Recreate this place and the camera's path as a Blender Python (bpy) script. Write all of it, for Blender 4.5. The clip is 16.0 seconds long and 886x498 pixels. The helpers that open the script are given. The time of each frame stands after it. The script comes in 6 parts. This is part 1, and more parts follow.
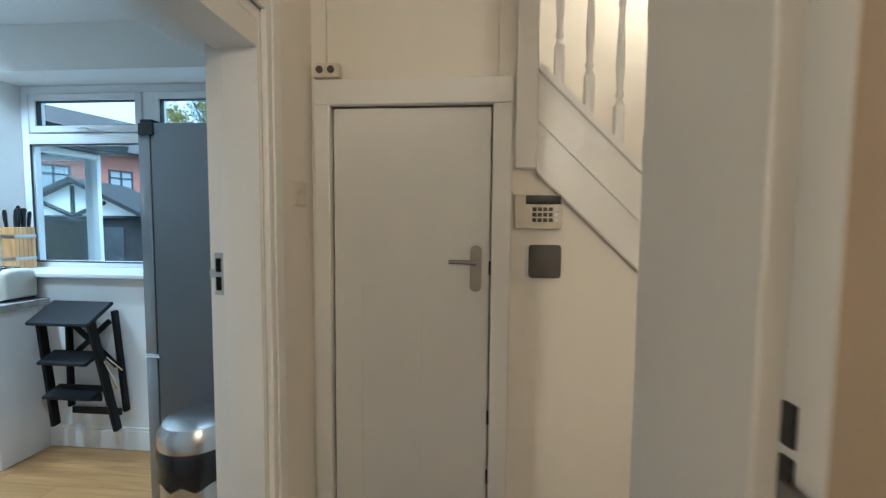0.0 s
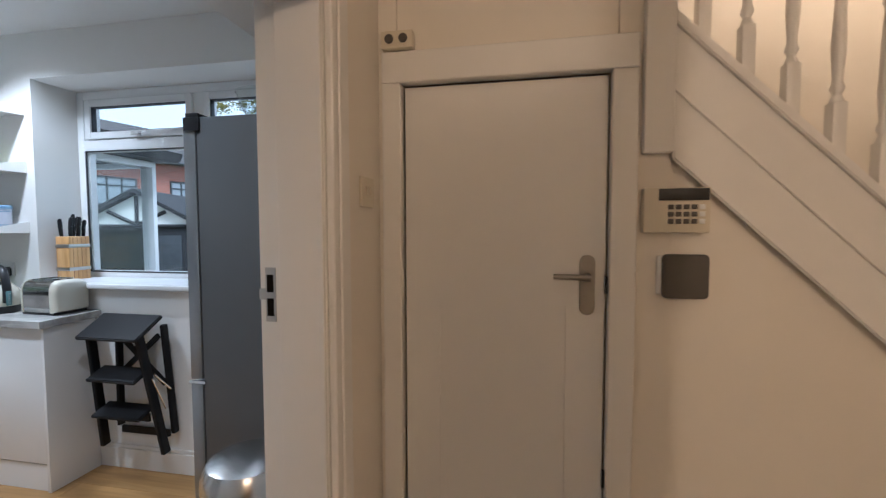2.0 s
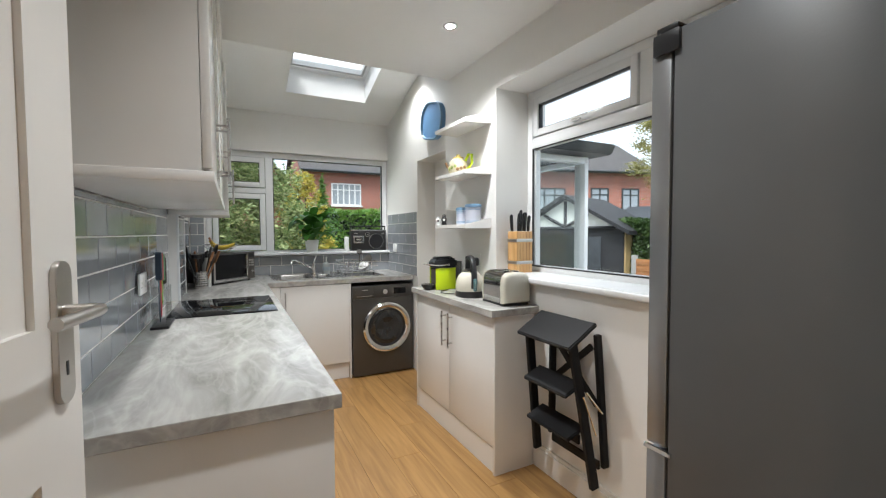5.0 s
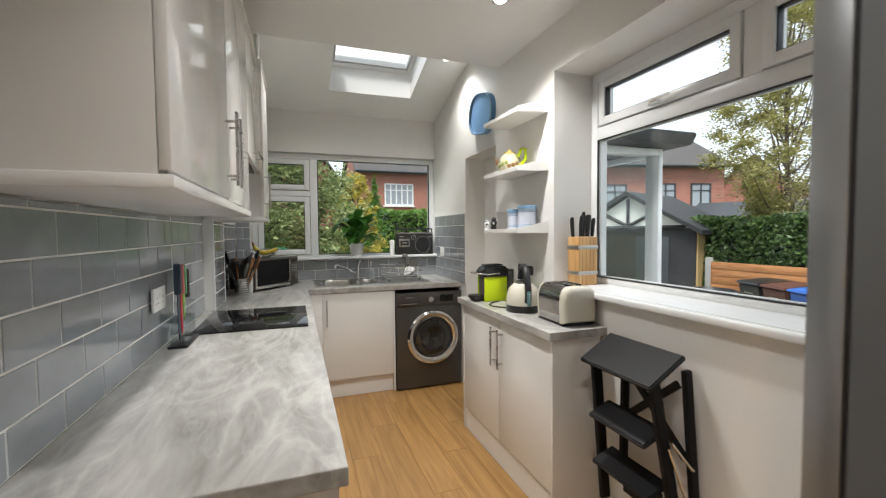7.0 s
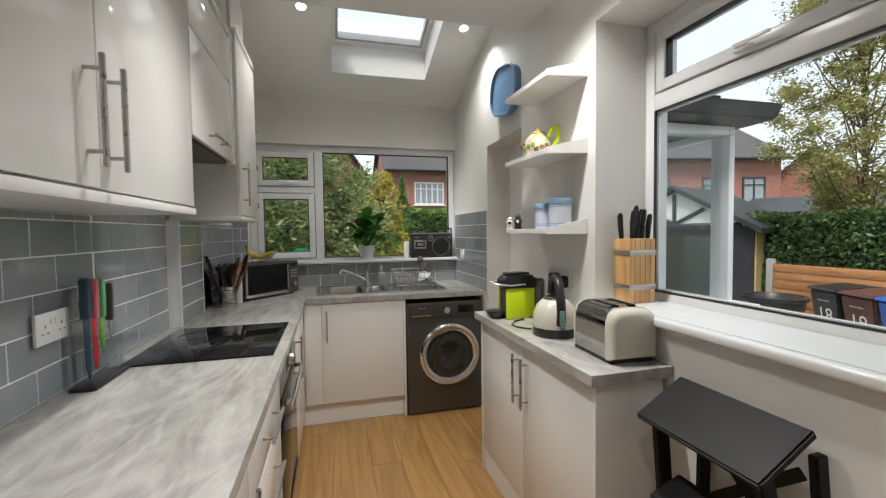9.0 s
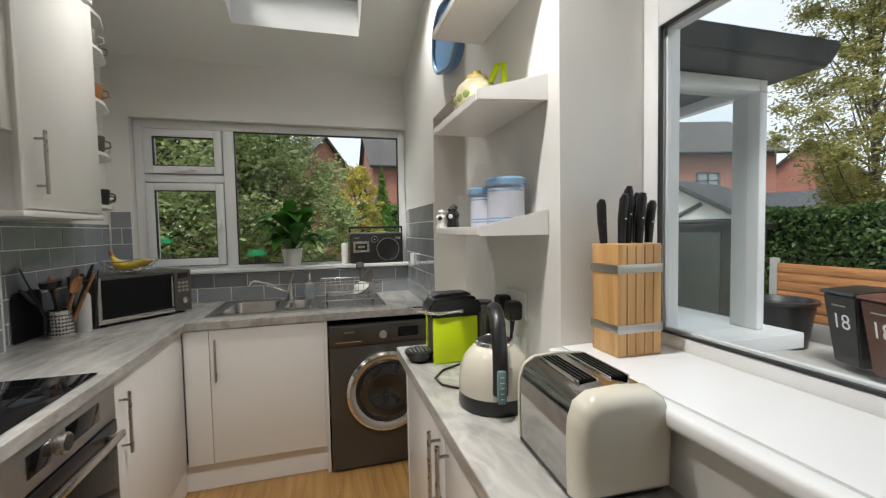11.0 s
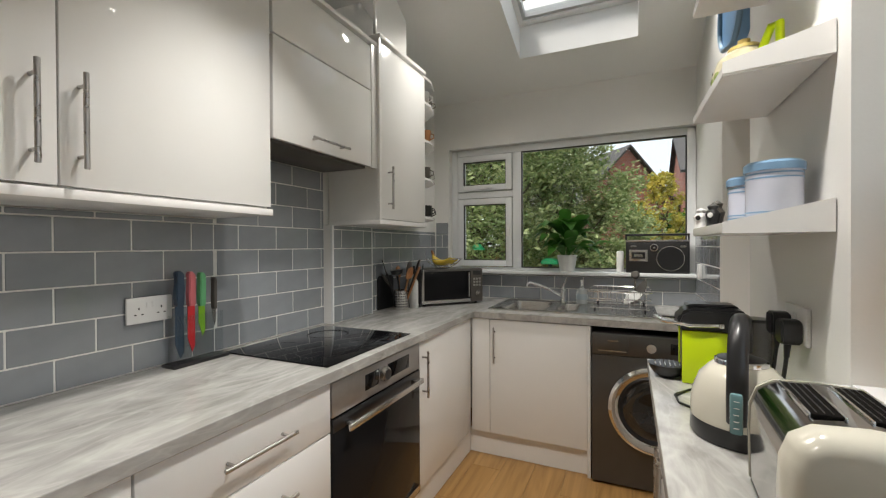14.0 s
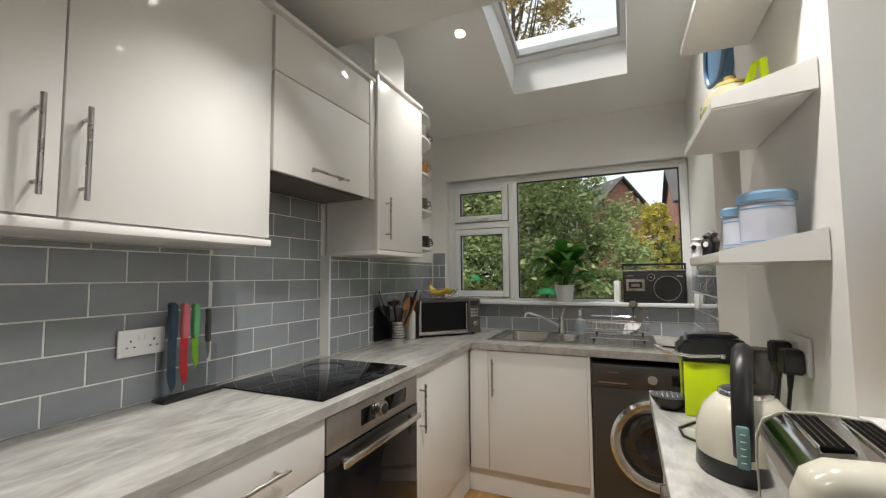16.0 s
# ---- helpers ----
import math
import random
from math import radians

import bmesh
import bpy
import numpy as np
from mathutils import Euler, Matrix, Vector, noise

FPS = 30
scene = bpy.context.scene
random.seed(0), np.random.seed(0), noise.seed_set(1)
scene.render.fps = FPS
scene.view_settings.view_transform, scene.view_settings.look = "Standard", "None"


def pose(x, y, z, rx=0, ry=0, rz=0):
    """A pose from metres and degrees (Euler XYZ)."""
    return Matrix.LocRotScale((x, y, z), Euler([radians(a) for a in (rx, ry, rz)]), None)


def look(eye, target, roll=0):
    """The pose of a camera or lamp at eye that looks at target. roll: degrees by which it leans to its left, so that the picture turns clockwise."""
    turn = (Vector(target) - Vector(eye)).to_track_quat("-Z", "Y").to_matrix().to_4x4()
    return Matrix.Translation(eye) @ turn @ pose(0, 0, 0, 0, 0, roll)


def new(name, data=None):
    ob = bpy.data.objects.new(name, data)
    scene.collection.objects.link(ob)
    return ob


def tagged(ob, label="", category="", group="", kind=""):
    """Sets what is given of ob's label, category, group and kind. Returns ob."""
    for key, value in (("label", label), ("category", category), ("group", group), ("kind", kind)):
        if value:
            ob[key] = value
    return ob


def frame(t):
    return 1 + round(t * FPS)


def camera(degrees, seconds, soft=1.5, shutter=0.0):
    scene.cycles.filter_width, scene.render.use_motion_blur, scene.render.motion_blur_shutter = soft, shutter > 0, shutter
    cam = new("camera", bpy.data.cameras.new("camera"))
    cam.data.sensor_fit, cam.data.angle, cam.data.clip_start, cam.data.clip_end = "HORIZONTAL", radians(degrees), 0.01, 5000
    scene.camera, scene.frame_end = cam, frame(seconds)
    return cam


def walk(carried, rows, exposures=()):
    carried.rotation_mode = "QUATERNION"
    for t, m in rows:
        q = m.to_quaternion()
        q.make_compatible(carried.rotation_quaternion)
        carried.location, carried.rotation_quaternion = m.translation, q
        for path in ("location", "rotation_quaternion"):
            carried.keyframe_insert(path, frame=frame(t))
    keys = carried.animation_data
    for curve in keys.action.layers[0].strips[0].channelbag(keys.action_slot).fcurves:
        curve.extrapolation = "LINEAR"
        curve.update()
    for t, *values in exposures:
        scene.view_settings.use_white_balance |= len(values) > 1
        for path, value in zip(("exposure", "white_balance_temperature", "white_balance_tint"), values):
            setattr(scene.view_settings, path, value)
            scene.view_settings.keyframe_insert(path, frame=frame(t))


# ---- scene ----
# Camera and its walk
cam = camera(93.9, 16.0, soft=1.2, shutter=0.3)
PATH = [
    (0, (0.0, 0.117, 1.382), (-0.169, 2.105, 1.253), 0.5),
    (0.5, (-0.094, 0.249, 1.38), (-0.357, 2.229, 1.265), 0.1),
    (1, (-0.138, 0.323, 1.378), (-0.406, 2.302, 1.268), -0.1),
    (1.5, (-0.158, 0.356, 1.373), (-0.455, 2.331, 1.268), -0.2),
    (2, (-0.197, 0.411, 1.377), (-0.562, 2.375, 1.274), -0.1),
    (2.5, (-0.321, 0.578, 1.363), (-0.953, 2.473, 1.264), 0.1),
    (3, (-0.477, 0.768, 1.367), (-1.567, 2.442, 1.262), 0.3),
    (3.5, (-0.622, 0.84, 1.344), (-2.067, 2.219, 1.239), -0.0),
    (4, (-0.706, 0.848, 1.324), (-2.352, 1.981, 1.226), -0.1),
    (6.5, (-0.812, 0.921, 1.321), (-2.652, 1.701, 1.242), -0.4),
    (7, (-1.01, 1.008, 1.361), (-2.892, 1.678, 1.278), -0.5),
    (7.5, (-1.189, 1.121, 1.337), (-3.109, 1.677, 1.261), -0.3),
    (8, (-1.274, 1.183, 1.354), (-3.211, 1.674, 1.27), -0.6),
    (10.5, (-1.869, 1.61, 1.373), (-3.785, 2.178, 1.284), -1.1),
    (11, (-2.06, 1.797, 1.37), (-3.981, 2.345, 1.274), -1.1),
    (11.5, (-2.17, 1.926, 1.346), (-4.144, 2.236, 1.262), -0.6),
    (12, (-2.11, 1.973, 1.334), (-4.104, 1.838, 1.262), -0.4),
    (12.5, (-1.978, 1.979, 1.335), (-3.903, 1.444, 1.257), -0.4),
    (13, (-1.977, 1.994, 1.326), (-3.83, 1.246, 1.251), -0.4),
    (13.5, (-1.979, 1.995, 1.326), (-3.807, 1.186, 1.261), -0.4),
    (14, (-1.978, 1.998, 1.326), (-3.8, 1.175, 1.31), -0.3),
    (14.5, (-1.977, 1.992, 1.325), (-3.802, 1.176, 1.366), -0.4),
    (15, (-1.975, 1.992, 1.326), (-3.8, 1.179, 1.427), -0.4),
    (15.5, (-1.973, 1.991, 1.325), (-3.799, 1.186, 1.464), -0.5),
    (16, (-1.976, 1.994, 1.325), (-3.802, 1.189, 1.456), -0.5),
]
EXPOSURES = [
    (0.0, 0.42, 4250, -6), (0.5, 0.18, 4900, 4), (1.0, 0.10, 5300, 10), (2.0, 0.06, 4950, 8), (2.5, 0.08, 5150, 10), (3.0, 0.22, 5600, 10), (3.5, 0.24, 5700, 9), (4.0, 0.35, 5850, 9),
    (6.4, 0.36, 6050, 9), (7.0, 0.19, 6250, 10), (8.0, -0.11, 6250, 10), (10.3, -0.12, 6350, 10), (11.5, -0.21, 6350, 10), (12.5, -0.08, 6450, 10), (16.0, -0.08, 6450, 10),
]
walk(cam, [(t, look(eye, target, roll)) for t, eye, target, roll in PATH], EXPOSURES)

# Sky: bright overcast afternoon
world = bpy.data.worlds.new("overcast_sky")
scene.world = world
world.use_nodes = True
wn, wl = world.node_tree.nodes, world.node_tree.links
sky = wn.new("ShaderNodeTexSky")
sky.sky_type, sky.sun_disc = "NISHITA", False
sky.sun_elevation, sky.sun_rotation = radians(60), radians(130)
cloud = wn.new("ShaderNodeMixRGB")
cloud.inputs[0].default_value = 0.85
cloud.inputs[2].default_value = (8.6, 8.9, 9.4, 1)
wl.new(sky.outputs[0], cloud.inputs[1])
wl.new(cloud.outputs[0], wn["Background"].inputs[0])
wn["Background"].inputs[1].default_value = 0.15


def lamp(name, kind, m, energy, color, size=0.1, size_y=None, spot=None):
    data = bpy.data.lights.new(name, kind)
    data.energy, data.color = energy, color
    if kind == "AREA":
        data.size = size
        if size_y:
            data.shape, data.size_y = "RECTANGLE", size_y
        else:
            data.shape = "DISK"
    elif kind == "SUN":
        data.angle = size
    else:
        data.shadow_soft_size = size
    if spot:
        data.spot_size, data.spot_blend = radians(spot), 1.0
    ob = new(name, data)
    ob.matrix_world = m
    return ob


WARM = (1.0, 0.645, 0.37)
lamp("sun", "SUN", look((3.5, -3.0, 8), (0, 0, 0)), 4.8, (1.0, 0.96, 0.9), radians(20))
# the last spot is unseen, added to brighten the wall cabinet's end panel
SPOTS = [(-2.88, 1.985, 2.475), (-2.88, 1.28, 2.475), (-1.45, 1.28, 2.475)]
SLOPE_SPOTS = [(-4.22, 1.13), (-4.24, 2.20)]
for x, y, z in SPOTS:
    lamp("downlight_beam", "SPOT", look((x, y, z - 0.02), (x, y, 0)), 78 if x < -2 else 55, (1.0, 0.96, 0.90), 0.035, spot=104 if y < 1.5 else 132)
for x, y in SLOPE_SPOTS:
    lamp("downlight_beam", "SPOT", look((x, y, 2.750), (x - 0.03, y, 0)), 36, (1.0, 0.955, 0.88), 0.035, spot=130)
lamp("stair_lamp_glow", "POINT", pose(1.15, 2.02, 3.0), 24, WARM, 0.09)
# fill light added behind the camera to even out the hall walls; source unseen
lamp("hall_fill_glow", "POINT", pose(0.6, -1.1, 2.1), 40, WARM, 0.09)


# Materials
def material(name, color, rough=0.5, metal=0.0, spread=0.06, scale=8.0, bump=0.0, bump_scale=60.0, coat=0.0, vary=0.0, trans=0.0):
    m = bpy.data.materials.new(name)
    m.use_nodes = True
    n, l = m.node_tree.nodes, m.node_tree.links
    b = n["Principled BSDF"]
    b.inputs["Roughness"].default_value, b.inputs["Metallic"].default_value = rough, metal
    b.inputs["Coat Weight"].default_value, b.inputs["Coat Roughness"].default_value = coat, 0.04
    b.inputs["Transmission Weight"].default_value = trans
    geo = n.new("ShaderNodeTexCoord")
    tex = n.new("ShaderNodeTexNoise")
    tex.inputs["Scale"].default_value, tex.inputs["Detail"].default_value = scale, 5
    l.new(geo.outputs["Object"], tex.inputs["Vector"])
    ramp = n.new("ShaderNodeValToRGB")
    lo, hi = 1 - spread, 1 + spread
    ramp.color_ramp.elements[0].position, ramp.color_ramp.elements[1].position = 0.3, 0.7
    ramp.color_ramp.elements[0].color = (*[c * lo for c in color], 1)
    ramp.color_ramp.elements[1].color = (*[min(1, c * hi) for c in color], 1)
    l.new(tex.outputs["Fac"], ramp.inputs["Fac"])
    out = ramp.outputs["Color"]
    if vary:
        info = n.new("ShaderNodeObjectInfo")
        hsv = n.new("ShaderNodeHueSaturation")
        mr = n.new("ShaderNodeMapRange")
        mr.inputs["To Min"].default_value, mr.inputs["To Max"].default_value = 1 - vary, 1 + vary
        l.new(info.outputs["Random"], mr.inputs["Value"])
        l.new(mr.outputs["Result"], hsv.inputs["Value"])
        l.new(out, hsv.inputs["Color"])
        out = hsv.outputs["Color"]
    l.new(out, b.inputs["Base Color"])
    rr = n.new("ShaderNodeMapRange")
    rr.inputs["To Min"].default_value, rr.inputs["To Max"].default_value = max(0, rough * 0.85), min(1, rough * 1.15)
    l.new(tex.outputs["Fac"], rr.inputs["Value"])
    l.new(rr.outputs["Result"], b.inputs["Roughness"])
    if bump:
        t2 = n.new("ShaderNodeTexNoise")
        t2.inputs["Scale"].default_value, t2.inputs["Detail"].default_value = bump_scale, 4
        l.new(geo.outputs["Object"], t2.inputs["Vector"])
        bp = n.new("ShaderNodeBump")
        bp.inputs["Strength"].default_value, bp.inputs["Distance"].default_value = bump, 0.004
        l.new(t2.outputs["Fac"], bp.inputs["Height"])
        l.new(bp.outputs["Normal"], b.inputs["Normal"])
    return m


def wood(name, dark, light, along=(0.6, 9.0, 9.0), rough=0.35, vary=0.0, bump=0.12):
    m = material(name, light, rough, vary=0)
    n, l = m.node_tree.nodes, m.node_tree.links
    b = n["Principled BSDF"]
    geo = n.new("ShaderNodeTexCoord")
    mp = n.new("ShaderNodeMapping")
    mp.inputs["Scale"].default_value = along
    info = n.new("ShaderNodeObjectInfo")
    shift = n.new("ShaderNodeVectorMath")
    shift.operation = "MULTIPLY_ADD"
    l.new(info.outputs["Random"], shift.inputs[0])
    shift.inputs[1].default_value = (7, 5, 3)
    l.new(geo.outputs["Object"], shift.inputs[2])
    l.new(shift.outputs[0], mp.inputs["Vector"])
    tex = n.new("ShaderNodeTexNoise")
    tex.inputs["Scale"].default_value, tex.inputs["Detail"].default_value, tex.inputs["Distortion"].default_value = 2.2, 8, 1.4
    l.new(mp.outputs[0], tex.inputs["Vector"])
    ramp = n.new("ShaderNodeValToRGB")
    e = ramp.color_ramp.elements
    e[0].position, e[1].position = 0.33, 0.66
    e[0].color, e[1].color = (*dark, 1), (*light, 1)
    l.new(tex.outputs["Fac"], ramp.inputs["Fac"])
    out = ramp.outputs["Color"]
    if vary:
        hsv = n.new("ShaderNodeHueSaturation")
        mr = n.new("ShaderNodeMapRange")
        mr.inputs["To Min"].default_value, mr.inputs["To Max"].default_value = 1 - vary, 1 + vary
        l.new(info.outputs["Random"], mr.inputs["Value"])
        l.new(mr.outputs["Result"], hsv.inputs["Value"])
        l.new(out, hsv.inputs["Color"])
        out = hsv.outputs["Color"]
    l.new(out, b.inputs["Base Color"])
    bp = n.new("ShaderNodeBump")
    bp.inputs["Strength"].default_value, bp.inputs["Distance"].default_value = bump, 0.003
    l.new(tex.outputs["Fac"], bp.inputs["Height"])
    l.new(bp.outputs["Normal"], b.inputs["Normal"])
    return m


def worktop_stone():
    m = material("grey_marble_laminate", (0.3, 0.3, 0.29), 0.24)
    n, l = m.node_tree.nodes, m.node_tree.links
    b = n["Principled BSDF"]
    geo = n.new("ShaderNodeTexCoord")
    mp = n.new("ShaderNodeMapping")
    mp.inputs["Rotation"].default_value = (0, 0, radians(24))
    mp.inputs["Scale"].default_value = (0.8, 2.1, 2.1)
    l.new(geo.outputs["Object"], mp.inputs["Vector"])
    cl = n.new("ShaderNodeTexNoise")
    cl.inputs["Scale"].default_value, cl.inputs["Detail"].default_value, cl.inputs["Distortion"].default_value = 3.0, 7, 1.0
    cl.inputs["Roughness"].default_value = 0.62
    l.new(mp.outputs[0], cl.inputs["Vector"])
    ramp = n.new("ShaderNodeValToRGB")
    e = ramp.color_ramp.elements
    e[0].position, e[1].position = 0.30, 0.68
    e[0].color, e[1].color = (0.245, 0.238, 0.222, 1), (0.48, 0.470, 0.445, 1)
    l.new(cl.outputs["Fac"], ramp.inputs["Fac"])
    out = ramp.outputs["Color"]
    for scale, width, bright in ((2.0, 0.055, 0.22), (4.2, 0.05, 0.11)):
        v = n.new("ShaderNodeTexNoise")
        v.inputs["Scale"].default_value, v.inputs["Detail"].default_value, v.inputs["Distortion"].default_value = scale, 3, 1.6
        l.new(mp.outputs[0], v.inputs["Vector"])
        off, ab = n.new("ShaderNodeMath"), n.new("ShaderNodeMath")
        off.operation, off.inputs[1].default_value = "SUBTRACT", 0.5
        ab.operation = "ABSOLUTE"
        l.new(v.outputs["Fac"], off.inputs[0])
        l.new(off.outputs[0], ab.inputs[0])
        mr = n.new("ShaderNodeMapRange")
        mr.inputs["From Max"].default_value, mr.inputs["To Min"].default_value, mr.inputs["To Max"].default_value = width, bright, 0.0
        l.new(ab.outputs[0], mr.inputs["Value"])
        mix = n.new("ShaderNodeMixRGB")
        l.new(mr.outputs["Result"], mix.inputs[0])
        l.new(out, mix.inputs[1])
        mix.inputs[2].default_value = (0.72, 0.70, 0.66, 1)
        out = mix.outputs[0]
    l.new(out, b.inputs["Base Color"])
    return m


def glass_pane(name, tint=(0.97, 0.985, 0.98)):
    m = bpy.data.materials.new(name)
    m.use_nodes = True
    n, l = m.node_tree.nodes, m.node_tree.links
    n.remove(n["Principled BSDF"])
    tr, gl, mix, fr = n.new("ShaderNodeBsdfTransparent"), n.new("ShaderNodeBsdfGlossy"), n.new("ShaderNodeMixShader"), n.new("ShaderNodeLayerWeight")
    tr.inputs[0].default_value = (*tint, 1)
    gl.inputs["Roughness"].default_value = 0.01
    fr.inputs["Blend"].default_value = 0.5
    pw, sc = n.new("ShaderNodeMath"), n.new("ShaderNodeMath")
    pw.operation, pw.inputs[1].default_value = "POWER", 5.0
    sc.operation, sc.inputs[1].default_value, sc.inputs[2].default_value = "MULTIPLY_ADD", 0.6, 0.025
    l.new(fr.outputs["Facing"], pw.inputs[0])
    l.new(pw.outputs[0], sc.inputs[0])
    l.new(sc.outputs[0], mix.inputs[0])
    l.new(tr.outputs[0], mix.inputs[1])
    l.new(gl.outputs[0], mix.inputs[2])
    l.new(mix.outputs[0], n["Material Output"].inputs[0])
    return m


def glowing(name, color, strength):
    m = bpy.data.materials.new(name)
    m.use_nodes = True
    b = m.node_tree.nodes["Principled BSDF"]
    b.inputs["Emission Color"].default_value, b.inputs["Emission Strength"].default_value = (*color, 1), strength
    return m


def brickwork(name, color):
    m = material(name, color, 0.85)
    n, l = m.node_tree.nodes, m.node_tree.links
    geo = n.new("ShaderNodeTexCoord")
    sep, com = n.new("ShaderNodeSeparateXYZ"), n.new("ShaderNodeCombineXYZ")
    l.new(geo.outputs["Object"], sep.inputs[0])
    sm = n.new("ShaderNodeMath")
    l.new(sep.outputs[0], sm.inputs[0])
    l.new(sep.outputs[1], sm.inputs[1])
    l.new(sm.outputs[0], com.inputs[0])
    l.new(sep.outputs[2], com.inputs[1])
    br = n.new("ShaderNodeTexBrick")
    br.inputs["Scale"].default_value = 1.0
    br.inputs["Brick Width"].default_value, br.inputs["Row Height"].default_value, br.inputs["Mortar Size"].default_value = 0.225, 0.075, 0.008
    br.inputs["Color1"].default_value, br.inputs["Color2"].default_value = (*[c * 0.8 for c in color], 1), (*[c * 1.2 for c in color], 1)
    br.inputs["Mortar"].default_value = (0.3, 0.26, 0.23, 1)
    l.new(com.outputs[0], br.inputs["Vector"])
    l.new(br.outputs["Color"], n["Principled BSDF"].inputs["Base Color"])
    return m


def leafy(name, a, b_, rough=0.5):
    m = material(name, a, rough)
    n, l = m.node_tree.nodes, m.node_tree.links
    geo = n.new("ShaderNodeNewGeometry")
    ramp = n.new("ShaderNodeValToRGB")
    ramp.color_ramp.elements[0].color, ramp.color_ramp.elements[1].color = (*a, 1), (*b_, 1)
    l.new(geo.outputs["Random Per Island"], ramp.inputs["Fac"])
    b = n["Principled BSDF"]
    l.new(ramp.outputs["Color"], b.inputs["Base Color"])
    thin = n.new("ShaderNodeBsdfTranslucent")
    l.new(ramp.outputs["Color"], thin.inputs["Color"])
    both = n.new("ShaderNodeMixShader")
    both.inputs[0].default_value = 0.38
    l.new(b.outputs[0], both.inputs[1])
    l.new(thin.outputs[0], both.inputs[2])
    l.new(both.outputs[0], n["Material Output"].inputs["Surface"])
    return m


PAINT = material("white_wall_paint", (0.77, 0.76, 0.73), 0.55, spread=0.02, scale=3, bump=0.06, bump_scale=120)
CEIL = material("ceiling_paint", (0.77, 0.77, 0.75), 0.6, spread=0.02, scale=2, bump=0.05, bump_scale=90)
HALLPAINT = material("cream_hall_paint", (0.77, 0.72, 0.63), 0.5, spread=0.012, scale=3, bump=0.08, bump_scale=90)
GLOSSWOOD = material("white_gloss_woodwork", (0.78, 0.76, 0.72), 0.32, spread=0.01, scale=5, bump=0.04, bump_scale=60)
HALLNICKEL = material("dull_nickel_handle", (0.30, 0.285, 0.26), 0.38, 1.0, spread=0.08, scale=20)
GLOSS = material("gloss_white_cabinet", (0.80, 0.795, 0.77), 0.05, spread=0.012, scale=4)
SATIN = material("satin_white_cabinet", (0.80, 0.79, 0.765), 0.22, spread=0.015, scale=4, coat=0.0)
CARCASS = material("white_carcass", (0.74, 0.73, 0.70), 0.4, spread=0.02)
GAP = material("dark_gap", (0.03, 0.03, 0.03), 0.8)
TILE = material("glazed_grey_tile", (0.285, 0.302, 0.322), 0.09, spread=0.05, scale=14, bump=0.12, bump_scale=9, coat=0.3, vary=0.07)
GROUT = material("pale_grout", (0.78, 0.77, 0.74), 0.9, spread=0.06, scale=40)
STONE = worktop_stone()
OAK = wood("oak_vinyl_plank", (0.26, 0.138, 0.044), (0.40, 0.228, 0.080), vary=0.06)
SEAM = material("plank_seam", (0.19, 0.11, 0.048), 0.7)
UPVC = material("white_upvc", (0.77, 0.78, 0.78), 0.25, spread=0.01)
GASKET = material("black_window_gasket", (0.02, 0.02, 0.022), 0.5)
GLASS = glass_pane("window_glass")
CLEAR = glass_pane("clear_acrylic", (0.93, 0.95, 0.95))
STEEL = material("brushed_steel", (0.62, 0.61, 0.59), 0.25, 1.0, spread=0.06, scale=30)
CHROME = material("chrome", (0.80, 0.80, 0.80), 0.06, 1.0, spread=0.02)
SATINSTEEL = material("satin_nickel", (0.50, 0.48, 0.45), 0.33, 1.0, spread=0.05, scale=20)
FRIDGE = material("dark_grey_fridge_side", (0.085, 0.088, 0.09), 0.38, 0.0, spread=0.05, scale=5, bump=0.05, bump_scale=200)
FRIDGEDOOR = material("silver_fridge_door", (0.32, 0.33, 0.34), 0.3, 0.8, spread=0.05, scale=10)
GRAPHITE = material("graphite_appliance", (0.095, 0.090, 0.084), 0.3, 0.6, spread=0.05)
BLACK = material("black_plastic", (0.014, 0.014, 0.015), 0.32, spread=0.15)
BLACKGLASS = material("black_ceramic_glass", (0.006, 0.006, 0.007), 0.04, spread=0.05)
BLACKGLASS.node_tree.nodes["Principled BSDF"].inputs["Specular IOR Level"].default_value = 0.3
DARKGLASS = material("smoked_glass", (0.012, 0.012, 0.013), 0.05, spread=0.05)
OVENSTEEL = material("brushed_oven_steel", (0.40, 0.39, 0.38), 0.36, 0.85, spread=0.05, scale=30)
BLACKWOOD = material("black_painted_wood", (0.010, 0.010, 0.011), 0.5, spread=0.2, scale=14, bump=0.06, bump_scale=60)
BARSTEEL = material("brushed_bar_handle", (0.46, 0.44, 0.42), 0.28, 1.0, spread=0.06, scale=30)
TOASTCHROME = material("polished_toaster_steel", (0.46, 0.45, 0.44), 0.09, 1.0, spread=0.03)
# near-black without gleam: the darkness inside open slots put into the colour
SLOTSHADE = material("slot_shade", (0.012, 0.011, 0.010), 0.95, spread=0.1)
SLOTSHADE.node_tree.nodes["Principled BSDF"].inputs["Specular IOR Level"].default_value = 0.0
DARKSTEEL = material("dark_brushed_steel", (0.15, 0.15, 0.15), 0.34, 1.0, spread=0.06, scale=24)
DARKGLASS.node_tree.nodes["Principled BSDF"].inputs["Specular IOR Level"].default_value = 0.12
BLACKWOOD.node_tree.nodes["Principled BSDF"].inputs["Specular IOR Level"].default_value = 0.25
RADIOGREY = material("dark_radio_case", (0.018, 0.0175, 0.017), 0.4, spread=0.1)
CREAM = material("cream_enamel", (0.62, 0.59, 0.49), 0.14, spread=0.02, coat=0.5)
LIME = material("lime_plastic", (0.60, 0.78, 0.005), 0.3, spread=0.02)
BEECH = wood("beech_block", (0.50, 0.27, 0.09), (0.66, 0.40, 0.16), along=(9, 9, 0.8), rough=0.4)
